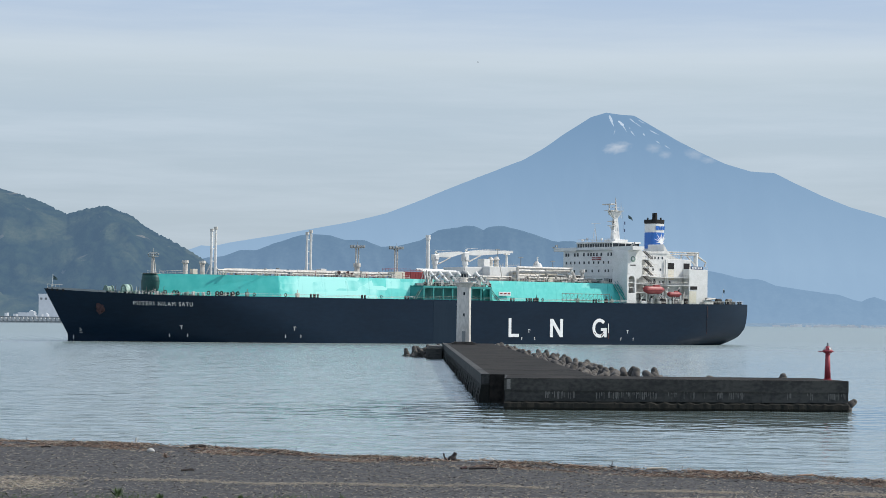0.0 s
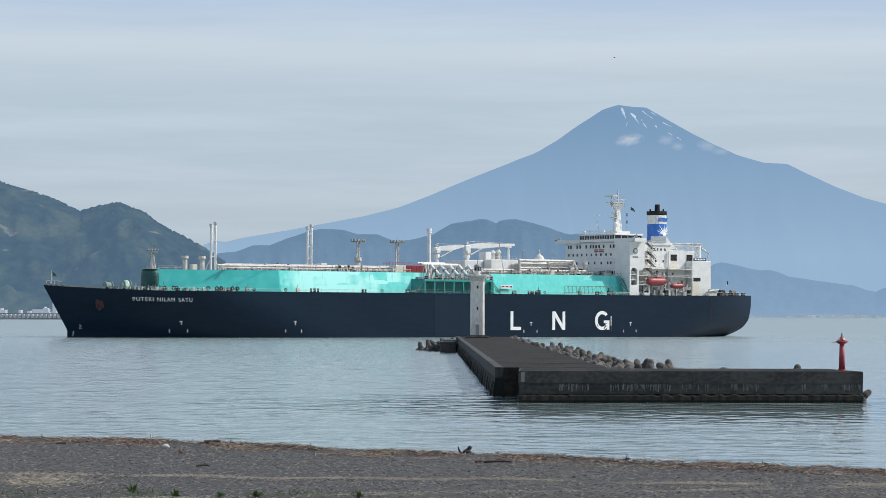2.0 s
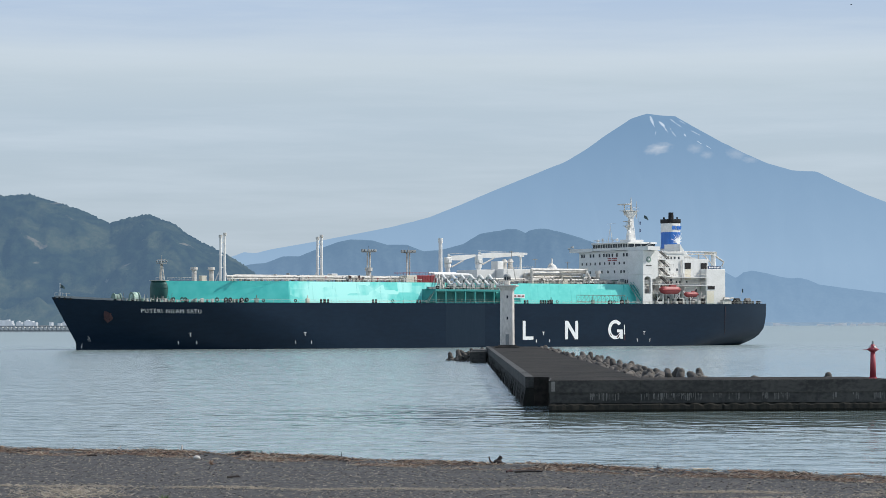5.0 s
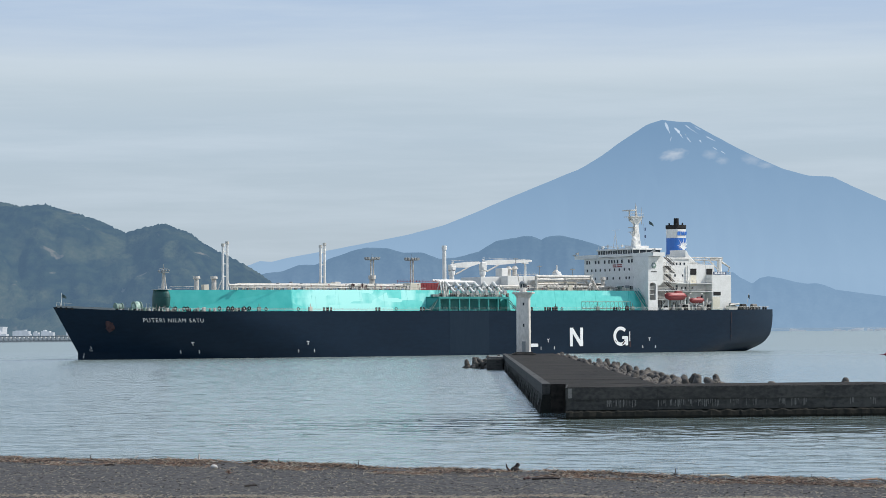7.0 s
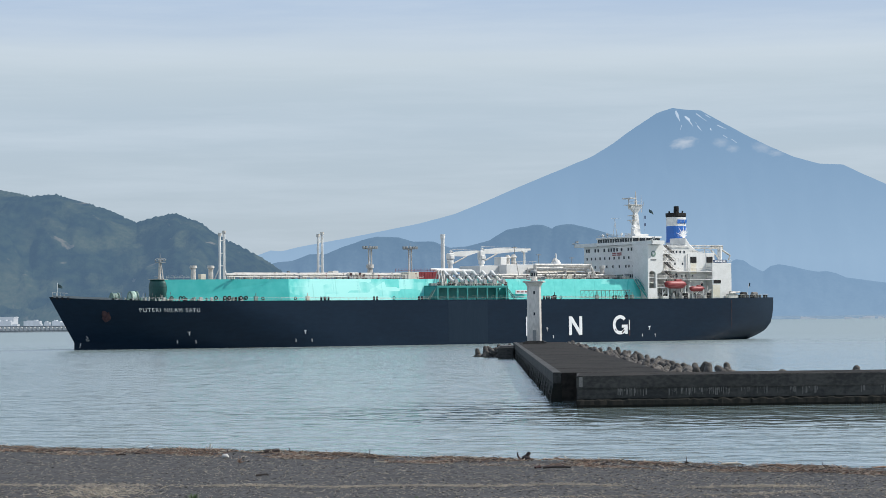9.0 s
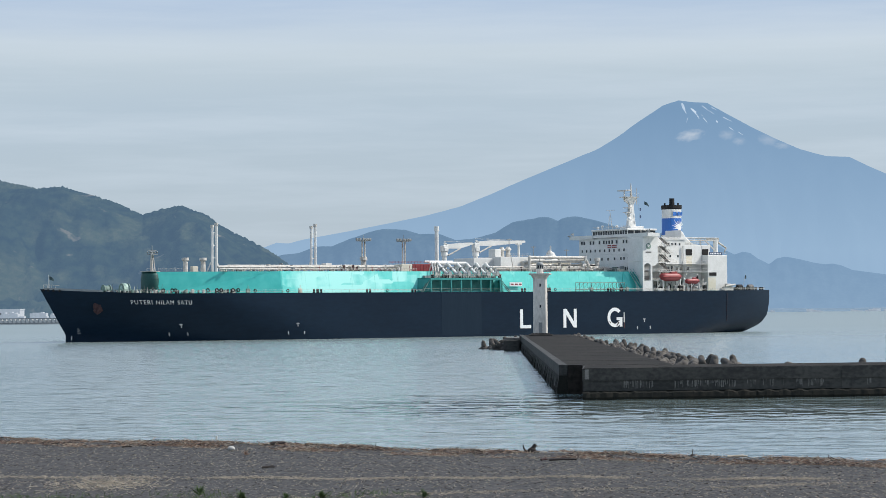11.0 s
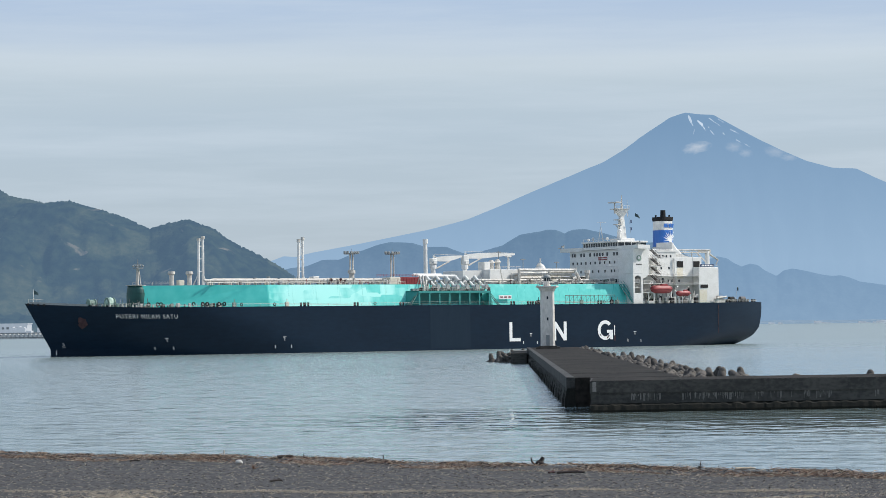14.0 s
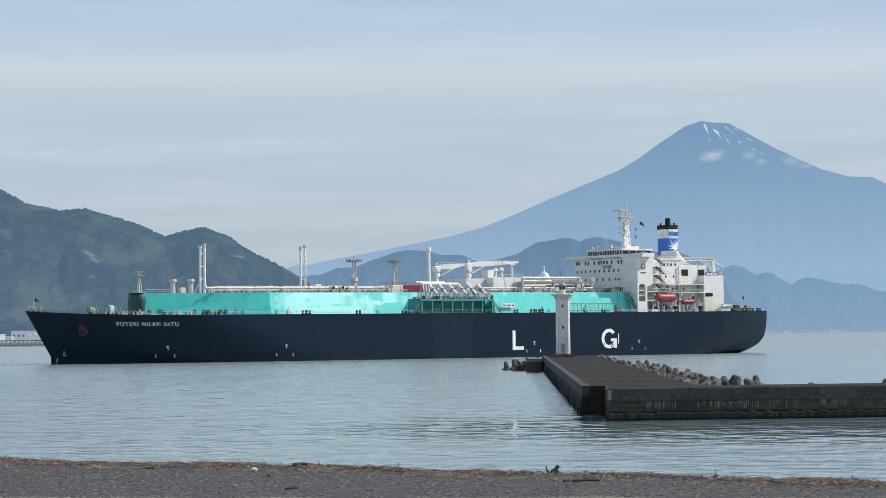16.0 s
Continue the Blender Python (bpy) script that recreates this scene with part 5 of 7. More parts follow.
# ---- accommodation ----
def window_mesh(w, h):
    bm = B()
    bmesh.ops.create_cube(bm, size=1, matrix=Matrix.Diagonal((0.12, w, h, 1)))
    me = bpy.data.meshes.new("window")
    bm.to_mesh(me)
    bm.free()
    me.materials.append(GLASS)
    return me


def accommodation():
    acc = ship
    F0 = 215.0
    bm = B()
    box(bm, F0, 238.0, -12.0, 18.4, 14.5, 33.6, 0.12)
    main = part("deckhouse", bm, WHITE, acc, "white deckhouse with rows of small windows")
    # port flank: a tall arched opening below, plain plate above, a buttress behind
    bm = B()
    box(bm, 213.9, 218.0, -20.6, -12.02, 24.9, 33.4, 0.1)
    box(bm, 213.9, 214.55, -20.6, -12.02, 14.5, 24.92)
    box(bm, 217.3, 218.0, -20.6, -19.8, 14.5, 24.92)
    box(bm, 214.55, 217.3, -20.6, -19.8, 14.5, 18.3)
    prev = None
    for i in range(9):      # the arch over the opening
        an = math.pi * i / 8
        x, z = 215.925 - 1.375 * math.cos(an), 23.3 + 1.0 * math.sin(an)
        if prev:
            px_, pz_ = prev
            q = [(px_, -20.6, pz_), (x, -20.6, z), (x, -20.6, 24.92), (px_, -20.6, 24.92)]
            rings(bm, [q, [(u, v + 0.8, w) for u, v, w in q]])
        prev = (x, z)
    fl = part("flank", bm, WHITE, acc)
    for z in (20.2, 22.0):
        part("opening_floor", box(B(), 214.5, 217.4, -20.3, -12.1, z - 0.1, z + 0.1), WHITE, fl)
        rail(214.6, 217.3, -20.2, z, 0.9, 0.9, parent=fl)
    q = [(218.05, -20.4, 35.0), (220.4, -20.4, 34.6), (220.7, -20.4, 33.6), (220.7, -20.4, 24.6), (219.6, -20.4, 23.6), (218.05, -20.4, 23.2)]
    part("buttress", rings(B(), [q, [(x, -12.1, z) for x, y, z in q]]), WHITE, fl)
    for z in (18.5, 21.6):
        part("passage_floor", box(B(), 218.0, 222.9, -19.8, -12.1, z - 0.1, z + 0.1), WHITE, fl)
        rail(218.2, 222.8, -19.7, z, 1.0, 1.1, parent=fl)
    bm = B()
    tube(bm, (216.4, -20.58, 30.2), (216.4, -20.68, 30.2), 1.05, seg=18)
    part("round_badge", bm, SAGE, fl)
    part("badge_centre", tube(B(), (216.3, -20.66, 30.4), (216.3, -20.72, 30.4), 0.5, seg=12), WHITE, fl)
    bm = B()
    box(bm, 215.2, 217.6, -20.68, -20.58, 27.9, 28.3)
    part("badge_plate", bm, STEEL, fl)
    big, small = window_mesh(0.85, 1.2), window_mesh(0.68, 0.95)
    for p in (-16.6, -15.2, -11.4, -9.6, -6.0, -3.4, -1.8, -0.2, 1.6, 4.2, 8.2, 10.0, 15.4, 17.0):
        share("window", big, main, Matrix.Translation((F0 - 0.03, -p, 32.1)))
    for p in (-16.4, -13.8, -11.4, -8.6, -5.8, -3.0, -0.2, 2.6, 5.6, 8.4, 11.2):
        share("window", small, main, Matrix.Translation((F0 - 0.03, -p, 29.2)))
    for p in (-15.0, -11.6, -8.0, -4.6, -1.0, 2.8, 6.6, 8.4, 11.0):
        share("window", small, main, Matrix.Translation((F0 - 0.03, -p, 26.2)))
    for p in (-11.0, -8.4, 4.6, 6.4, 7.8, 9.2, 10.6):
        share("window", big, main, Matrix.Translation((F0 - 0.03, -p, 22.7)))
    for p in (13.6, 16.6):
        share("window", small, fl, Matrix.Translation((F0 - 0.06, -p, 29.2)))
    # notice boards under the bridge: red bars
    for z in (30.9, 30.25):
        for a, b in ((-1.2, 0.9), (1.3, 4.2)):
            bm = B()
            box(bm, F0 - 0.08, F0 - 0.03, -b, -a, z - 0.2, z + 0.2)
            part("notice_bar", bm, REDBOX, main)
    # narrow ledges at the decks
    for z, a, b in ((33.5, -20.8, 19.2), (27.9, -12.0, 18.4), (24.4, -12.0, 18.4)):
        bm = B()
        box(bm, F0 - (0.5 if z > 30 else 0.14), F0 + 0.2, a, b, z - 0.07, z + 0.07)
        part("deck_ledge", bm, WHITE, main)
    rail_y(F0 - 1.6, -11, 10, 21.6, 1.2, acc)
    rnd = random.Random(4)
    for k in range(10):      # clutter before the front
        y = rnd.uniform(-10, 8)
        bm = B()
        box(bm, F0 - 2.6, F0 - 1.4, y - rnd.uniform(0.3, 1.0), y + rnd.uniform(0.3, 1.0), 21.5, 21.5 + rnd.uniform(0.6, 2.0), 0.05)
        part("deck_locker", bm, rnd.choice([GREY, CREAM, SAGE, PIPE]), acc)
    # bridge
    bm = B()
    box(bm, F0 - 0.6, 227.0, -11.2, 9.4, 33.7, 34.7, 0.05)
    br = part("bridge", bm, WHITE, acc, "white wheelhouse with a band of dark windows")
    bm = B()
    box(bm, F0 - 0.45, 226.8, -11.0, 9.2, 34.55, 36.0)
    part("window_band", bm, GLASS, br)
    bm = B()
    box(bm, F0 - 1.0, 227.2, -11.6, 9.8, 36.0, 36.6, 0.1)
    part("bridge_roof", bm, WHITE, br)
    for i in range(15):
        y = -11.1 + i * 20.4 / 14
        bm = B()
        box(bm, F0 - 0.56, F0 - 0.40, y - 0.12, y + 0.12, 34.7, 36.0)
        part("mullion", bm, WHITE, br)
    for s in (217.5, 220.5, 223.5):
        bm = B()
        box(bm, s - 0.12, s + 0.12, -11.12, -10.95, 34.7, 36.0)
        part("mullion", bm, WHITE, br)
    for y0, y1 in ((-23.0, -11.2), (9.4, 23.2)):
        bm = B()
        box(bm, F0 - 0.8, 219.5, y0, y1, 33.45, 33.75)
        box(bm, F0 - 0.8, F0 - 0.6, y0, y1, 33.75, 34.75)
        box(bm, F0 - 0.8, 219.5, *((y0, y0 + 0.15) if y0 < 0 else (y1 - 0.15, y1)), 33.75, 34.75)
        part("bridge_wing", bm, WHITE, br)
        bm = B()
        yy = y0 + 0.5 if y0 < 0 else y1 - 0.5
        tube(bm, (F0 + 0.5, yy, 34.7), (F0 + 0.5, yy, 36.1), 0.18, seg=6)
        box(bm, F0 - 0.4, F0 + 0.2, yy - 0.3, yy + 0.3, 35.2, 35.8)
        tube(bm, (F0 - 1.6, yy * 1.02, 34.9), (F0 - 0.6, yy, 34.9), 0.2, seg=6)
        part("wing_lamp", bm, GREY, br)
    rail_y(F0 - 0.6, -11, 9, 36.6, 1.0, br)
    for y, z in ((5.5, 37.4), (-3, 37.2), (8.2, 37.0)):
        bm = B()
        tube(bm, (F0 + 1, y, 36.6), (F0 + 1, y, z), 0.12, seg=5)
        ball(bm, (F0 + 1, y, z + 0.4), 0.5, seg=10)
        part("radome", bm, WHITE, br)
    # radar mast
    bm = B()
    box(bm, 221.0, 227.0, -4.2, 2.0, 36.6, 37.7, 0.1)
    rings(bm, [[(223.0, -1.0, 37.7), (225.9, -1.0, 37.7), (225.9, 1.0, 37.7), (223.0, 1.0, 37.7)], [(223.7, -0.6, 45.4), (225.2, -0.6, 45.4), (225.2, 0.6, 45.4), (223.7, 0.6, 45.4)], [(222.0, -1.2, 47.4), (226.4, -1.2, 47.4), (226.4, 1.2, 47.4), (222.0, 1.2, 47.4)], [(222.0, -1.2, 48.0), (226.4, -1.2, 48.0), (226.4, 1.2, 48.0), (222.0, 1.2, 48.0)]])
    mast = part("radar_mast", bm, WHITE, acc, "white radar mast with platforms")
    bm = B()
    tube(bm, (224.6, 0, 48), (224.6, 0, 53.0), 0.45, 0.12, 8)
    tube(bm, (226.6, -0.6, 45.5), (226.6, -0.6, 51.5), 0.12, 0.06, 6)
    part("topmast", bm, PIPE, mast)
    for z, a, b, w in ((48.0, 220.8, 226.8, 2.0), (42.6, 221.6, 224.2, 1.0)):
        bm = B()
        box(bm, a, b, -w, w, z, z + 0.22)
        for s in (a + 0.2, (a + b) / 2, b - 0.2):
            tube(bm, (s, -w + 0.1, z + 0.2), (s, -w + 0.1, z + 1.2), 0.05, seg=4)
        tube(bm, (a + 0.1, -w + 0.1, z + 1.2), (b - 0.1, -w + 0.1, z + 1.2), 0.05, seg=4)
        tube(bm, (a + 0.3, 0, z), (223.6, 0, z - 1.9), 0.18, seg=6)
        part("mast_platform", bm, PIPE, mast)
    bm = B()
    tube(bm, (221.6, 0, 46.5), (221.6, 0, 50.3), 0.2, seg=6)
    box(bm, 220.4, 222.8, -2.6, 2.6, 50.2, 50.6, 0.08)
    part("radar_scanner", bm, PIPE, mast)
    bm = B()
    box(bm, 222.3, 223.7, -1.9, 1.9, 44.2, 44.5, 0.06)
    part("radar_scanner", bm, PIPE, mast)
    bm = B()
    tube(bm, (221.5, -2.8, 37.7), (221.5, -2.8, 39.6), 0.35, seg=8)
    ball(bm, (221.5, -2.8, 40.2), 0.85, seg=12)
    part("satellite_dome", bm, WHITE, mast)
    bm = B()
    tube(bm, (219.0, 3.6, 36.6), (217.8, 3.6, 43.6), 0.2, 0.08, 6)
    tube(bm, (217.0, 3.6, 36.6), (217.8, 3.6, 41.6), 0.12, seg=5)
    tube(bm, (216.4, 3.6, 43.4), (220.4, 3.6, 43.6), 0.06, seg=4)
    part("aerial", bm, WHITE, mast)
    bm = B()
    tube(bm, (226.3, -3.2, 37), (226.5, -1.4, 48), 0.03, seg=4)
    part("halyard", bm, GREY, mast)
    bm = B()
    rings(bm, [[(229.6, -1.2, 45.6), (229.6, -1.1, 45.6), (229.6, -1.1, 46.7), (229.6, -1.2, 46.7)], [(230.6, -1.5, 45.2), (230.6, -1.4, 45.2), (230.6, -1.4, 46.2), (230.6, -1.5, 46.2)], [(231.6, -1.1, 44.8), (231.6, -1.0, 44.8), (231.6, -1.0, 45.3), (231.6, -1.1, 45.3)]])
    part("signal_flag", bm, FLAG, mast)
    for z in (40.6, 43.2):
        bm = B()
        box(bm, 226.9, 227.5, -2.0, -1.95, z, z + 1.1)
        part("signal_flag", bm, BOARDBLUE, mast)
    # open stairs between flank and casing
    for i, z in enumerate((18.4, 21.6, 24.6, 27.6, 30.4)):
        bm = B()
        box(bm, 220.7, 230.2, -17.5, -12.0, z - 0.12, z + 0.08)
        part("side_balcony", bm, WHITE, acc)
        rail(223, 230.0, -17.4, z, 1.1, 1.4, parent=acc)
        bm = B()
        s0, s1 = 224.4, 228.4
        for y in (-17.2, -16.2):
            tube(bm, (s0, y, z + 2.9), (s1, y, z), 0.22, seg=4)
            tube(bm, (s0, y, z + 3.9), (s1, y, z + 1.0), 0.05, seg=4)
        for k in range(9):
            f = k / 9
            box(bm, s0 + (s1 - s0) * f - 0.2, s0 + (s1 - s0) * f + 0.2, -17.2, -16.2, z + 2.9 * (1 - f) - 0.04, z + 2.9 * (1 - f) + 0.04)
        part("stair_flight", bm, STEEL, acc)
    # engine casing behind
    bm = B()
    box(bm, 230.2, 238.9, -12.4, 11, 14.5, 32.9, 0.12)
    box(bm, 238.9, 246.15, -12.3, 11, 14.5, 30.9, 0.08)
    cas = part("engine_casing", bm, WHITE, acc, "white engine casing")
    wside = window_mesh(0.6, 0.8)
    turn = Matrix.Rotation(radians(90), 4, "Z")
    for s in (231.6, 233.0, 234.6, 236.4):
        share("window", wside, cas, Matrix.Translation((s, -12.42, 31.2)) @ turn)
    for s in (232.2, 235.6):
        share("window", wside, cas, Matrix.Translation((s, -12.42, 27.0)) @ turn)
    for s in (231.4, 233.2, 235.2, 236.8, 240.0):
        share("window", wside, cas, Matrix.Translation((s, -12.42, 22.6)) @ turn)
    for z in (21.4, 24.2):
        bm = B()
        box(bm, 230.2, 246.5, -16.0, -12.4, z - 0.12, z + 0.08)
        part("side_balcony", bm, WHITE, cas)
        rail(230.4, 246.0, -15.9, z, 1.1, 1.6, parent=cas)
    for s, w, z0, z1 in ((231.5, 0.9, 15.0, 17.4), (236.0, 1.2, 15.0, 18.4), (240.6, 0.9, 15.0, 17.4), (243.5, 1.0, 17.8, 20.2), (234.0, 0.8, 18.6, 20.6), (232.4, 0.8, 21.6, 23.6)):
        part("doorway", box(B(), s, s + w, -12.5, -12.38, z0, z1), GLASS, cas)
    prof = [(237.4, 36.2), (238.4, 34.9), (239.6, 33.5), (241.2, 32.2), (243.4, 31.3), (246.1, 30.92), (237.4, 30.92)]
    part("funnel_fairing", rings(B(), [[(x, -11.9, z) for x, z in prof], [(x, -3.0, z) for x, z in prof]]), WHITE, cas, "white sweeping funnel fairing")
    part("roof_edge", box(B(), 230.0, 239.1, -12.7, -12.3, 32.75, 33.05), WHITE, cas)
    rail(230.4, 236.8, -12.3, 33.0, 1.0, 1.2, parent=cas)
    part("pipe_stack", tube(tube(B(), (237.6, -12.9, 15), (237.6, -12.9, 30.5), 0.28, seg=8), (238.4, -12.9, 15), (238.4, -12.9, 26.0), 0.2, seg=8), WHITE, cas)
    part("rust_stain", box(B(), 239.3, 241.9, -12.325, -12.315, 23.4, 27.2), YELLOWED, cas, "yellow-brown rust run under a louvre")
    # funnel
    def ob_(a, b, z, s=242.6, n=20):
        out = []
        for i in range(n):
            t = 2 * math.pi * i / n
            c, d = math.cos(t), math.sin(t)
            out.append((s + a * math.copysign(abs(c) ** 0.55, c), b * math.copysign(abs(d) ** 0.55, d), z))
        return out
    A_, B_ = 2.9, 3.15
    bm = rings(B(), [ob_(5.2, 4.4, 32.4, 243.8), ob_(3.6, 3.5, 34.6, 243.2), ob_(A_, B_, 36.5), ob_(A_, B_, 45.2)])
    fun = part("funnel", bm, WHITE, acc, "blue and white funnel with a black top", smooth=False)
    part("blue_band", rings(B(), [ob_(A_ + 0.25, B_ + 0.12, 34.9), ob_(A_ + 0.03, B_ + 0.03, 36.5), ob_(A_ + 0.03, B_ + 0.03, 40.8)]), BLUE, fun)
    part("black_top", rings(B(), [ob_(A_ + 0.03, B_ + 0.03, 44.0), ob_(A_ + 0.2, B_ + 0.2, 44.4), ob_(A_ + 0.2, B_ + 0.2, 45.5)]), BLACK, fun)
    bm = B()
    tube(bm, (242.8, 0, 45.4), (242.8, 0, 48.0), 1.0, 0.9, 12)
    for y, s in ((-1.8, 241.2), (1.8, 241.0), (-1.8, 244.2), (1.6, 244.2)):
        tube(bm, (s, y, 45.4), (s, y, 46.3), 0.3, seg=8)
    part("exhaust_pipe", bm, BLACK, fun)
    # sun-burst emblem and a bar in place of the company mark, on the port face
    yy = -(B_ + 0.10)
    cx, cz = 243.6, 37.2
    bm = B()
    k = 11
    for i in range(k):
        a = radians(5 + i * 175 / (k - 1))
        r1 = 2.9 + 1.1 * (i % 2)
        tip = (max(239.9, min(245.2, cx + r1 * math.cos(a))), yy, min(40.7, cz + r1 * math.sin(a)))
        n_ = (-math.sin(a) * 0.28, math.cos(a) * 0.28)
        base = [(cx + n_[0], yy, cz + n_[1]), (cx - n_[0], yy, cz - n_[1])]
        rings(bm, [[base[0], base[1], tip], [(x, y + 0.05, z) for x, y, z in (base[0], base[1], tip)]])
    tube(bm, (cx, yy + 0.05, cz), (cx, yy - 0.02, cz), 0.8, seg=14)
    part("emblem", bm, LETTER, fun)
    for a, b in ((240.6, 242.0), (242.2, 242.6), (242.8, 243.7), (243.9, 244.8)):
        bm = B()
        rings(bm, [[(a, yy, 41.7), (b, yy, 41.7), (b + 0.25, yy, 43.1), (a + 0.25, yy, 43.1)], [(a, yy + 0.05, 41.7), (b, yy + 0.05, 41.7), (b + 0.25, yy + 0.05, 43.1), (a + 0.25, yy + 0.05, 43.1)]])
        part("mark_bar", bm, BLUE, fun)
    # aft house
    bm = B()
    box(bm, 246.2, 255.0, -15.8, 13, 14.5, 27.3, 0.12)
    aft = part("aft_house", bm, WHITE, acc, "plain white aft house")
    bm = B()
    box(bm, 246.2, 250.2, -12.3, 12, 27.3, 30.9, 0.1)
    part("upper_house", bm, WHITE, aft)
    for s0, s1, z0, z1, y in ((239.2, 241.9, 27.3, 29.5, -12.42), (246.5, 249.2, 27.4, 29.5, -12.42)):
        bm = B()
        box(bm, s0, s1, y, y + 0.3, z0, z1)
        part("louvre_opening", bm, BLACK, aft)
    bm = B()
    box(bm, 246.8, 250.0, -15.95, -15.8, 20.0, 21.2)
    part("louvre_opening", bm, BLACK, aft)
    bm = B()
    box(bm, 246.3, 249.6, -15.9, -15.8, 15.0, 19.4)
    part("stained_panel", bm, YELLOWED, aft)
    bm = B()
    box(bm, 247.0, 252.9, -15.7, -15.5, 27.3, 28.4)
    pb = part("port_name_board", bm, BOARDBLUE, aft, "dark blue board with pale bars")
    for i in range(7):
        bm = B()
        box(bm, 247.5 + i * 0.72, 247.95 + i * 0.72, -15.76, -15.7, 27.6, 28.15)
        part("bar", bm, LETTER, aft)
    rail(252.9, 255, -15.6, 27.3, 1.1, 0.7, parent=aft)
    rail(239.2, 246.0, -12.2, 30.9, 1.0, 1.1, parent=aft)
    rail(246.4, 250.2, -12.2, 30.9, 1.0, 1.1, parent=aft)
    # provision crane on the aft house
    bm = B()
    tube(bm, (262.5, 0, 28.6), (262.5, 0, 33.4), 0.9, 0.8, 10)
    box(bm, 256.0, 264.0, -2, 2, 14.6, 28.6, 0.1)
    part("aft_trunk", bm, WHITE, aft)
    bm = B()
    for z in (33.0, 33.9):
        tube(bm, (246, -0.5, z), (263.5, -0.5, z), 0.2, seg=6)
        tube(bm, (246, 0.5, z), (263.5, 0.5, z), 0.2, seg=6)
    for i in range(12):
        x = 246 + i * 1.46
        tube(bm, (x, -0.5, 33.0 + 0.9 * (i % 2)), (x + 1.46, -0.5, 33.9 - 0.9 * (i % 2)), 0.1, seg=4)
    box(bm, 258.5, 263.8, -0.45, 0.45, 33.0, 34.1, 0.05)
    for x in (247.0, 255.5):
        tube(bm, (x, 0, 28.0), (x, 0, 33.0), 0.22, seg=6)
    tube(bm, (257.5, -0.3, 33.0), (261.8, -0.3, 29.4), 0.28, seg=6)
    tube(bm, (262.5, 0, 33), (267.0, -0.5, 30.4), 0.45, 0.3, 8)
    tube(bm, (267.0, -0.5, 30.4), (266.2, -0.5, 28.8), 0.25, seg=8)
    part("provision_crane", bm, PIPE, aft)
    return acc


def cover_stair():
    bm = B()
    top, foot = Vector((212.2, -16.3, 21.4)), Vector((214.4, -20.4, 14.8))
    for dx in (-0.6, 0.6):
        o = Vector((dx, 0, 0))
        tube(bm, top + o, foot + o, 0.24, seg=6)
        tube(bm, top + o + Vector((0, 0, 1.1)), foot + o + Vector((0, 0, 1.1)), 0.06, seg=4)
    for i in range(22):
        c = top.lerp(foot, i / 21)
        box(bm, c.x - 0.6, c.x + 0.6, c.y - 0.14, c.y + 0.14, c.z - 0.04, c.z + 0.04)
    part("cover_stair", bm, TEAL, ship, "steep dark teal stair at the cover's aft end")
    # darker triangle added in place of the deckhouse's shadow on the cover's side
    part("cover_shade_triangle", rings(B(), [[(207.4, -17.1, 14.6), (213.0, -17.3, 14.6), (209.0, -15.9, 21.4)], [(207.4, -16.6, 14.6), (213.0, -16.8, 14.6), (209.0, -15.5, 21.4)]]), CYAN, cover)


cover_stair()


def lifeboat(s, y, z, ln, r, material, parent):
    bm = B()
    loops = []
    n = 12
    for i in range(n + 1):
        t = -1 + 2 * i / n
        k = max(0.16, (1 - abs(t) ** 6)) ** 0.55
        lp = []
        for j in range(10):
            a = 2 * math.pi * j / 10
            zz = math.copysign(abs(math.sin(a)) ** 0.6, math.sin(a))
            lp.append((s + t * ln / 2, y + r * 0.85 * k * math.cos(a), z + r * (0.95 * zz if zz < 0 else 0.8 * zz) * k + 0.18 * abs(t) ** 3))
        loops.append(lp)
    b = part("lifeboat", rings(bm, loops), material, parent, "orange-red enclosed lifeboat on its davits", smooth=True)
    bm = B()
    box(bm, s - 0.1, s + ln * 0.28, y - 0.6, y + 0.6, z + r * 0.6, z + r * 1.15, 0.15)
    part("conning_cabin", bm, material, b)
    bm = B()
    tube(bm, (s - ln * 0.47, y - r * 0.8, z), (s + ln * 0.47, y - r * 0.8, z), 0.16, seg=6)
    part("fender_rope", bm, material, b)
    for q in (-0.42, 0.42):
        bm = B()
        c = s + q * ln
        tube(bm, (c + 0.8, y + 0.2, 14.6), (c + 0.6, y + 0.2, z - 0.6), 0.3, seg=6)
        tube(bm, (c + 0.6, y + 0.2, z - 0.6), (c, y + 1.5, z + 1.2), 0.3, seg=6)
        tube(bm, (c, y + 1.5, z + 1.2), (c, y, z + 2.4), 0.24, seg=6)
        part("davit", bm, WHITE, parent)


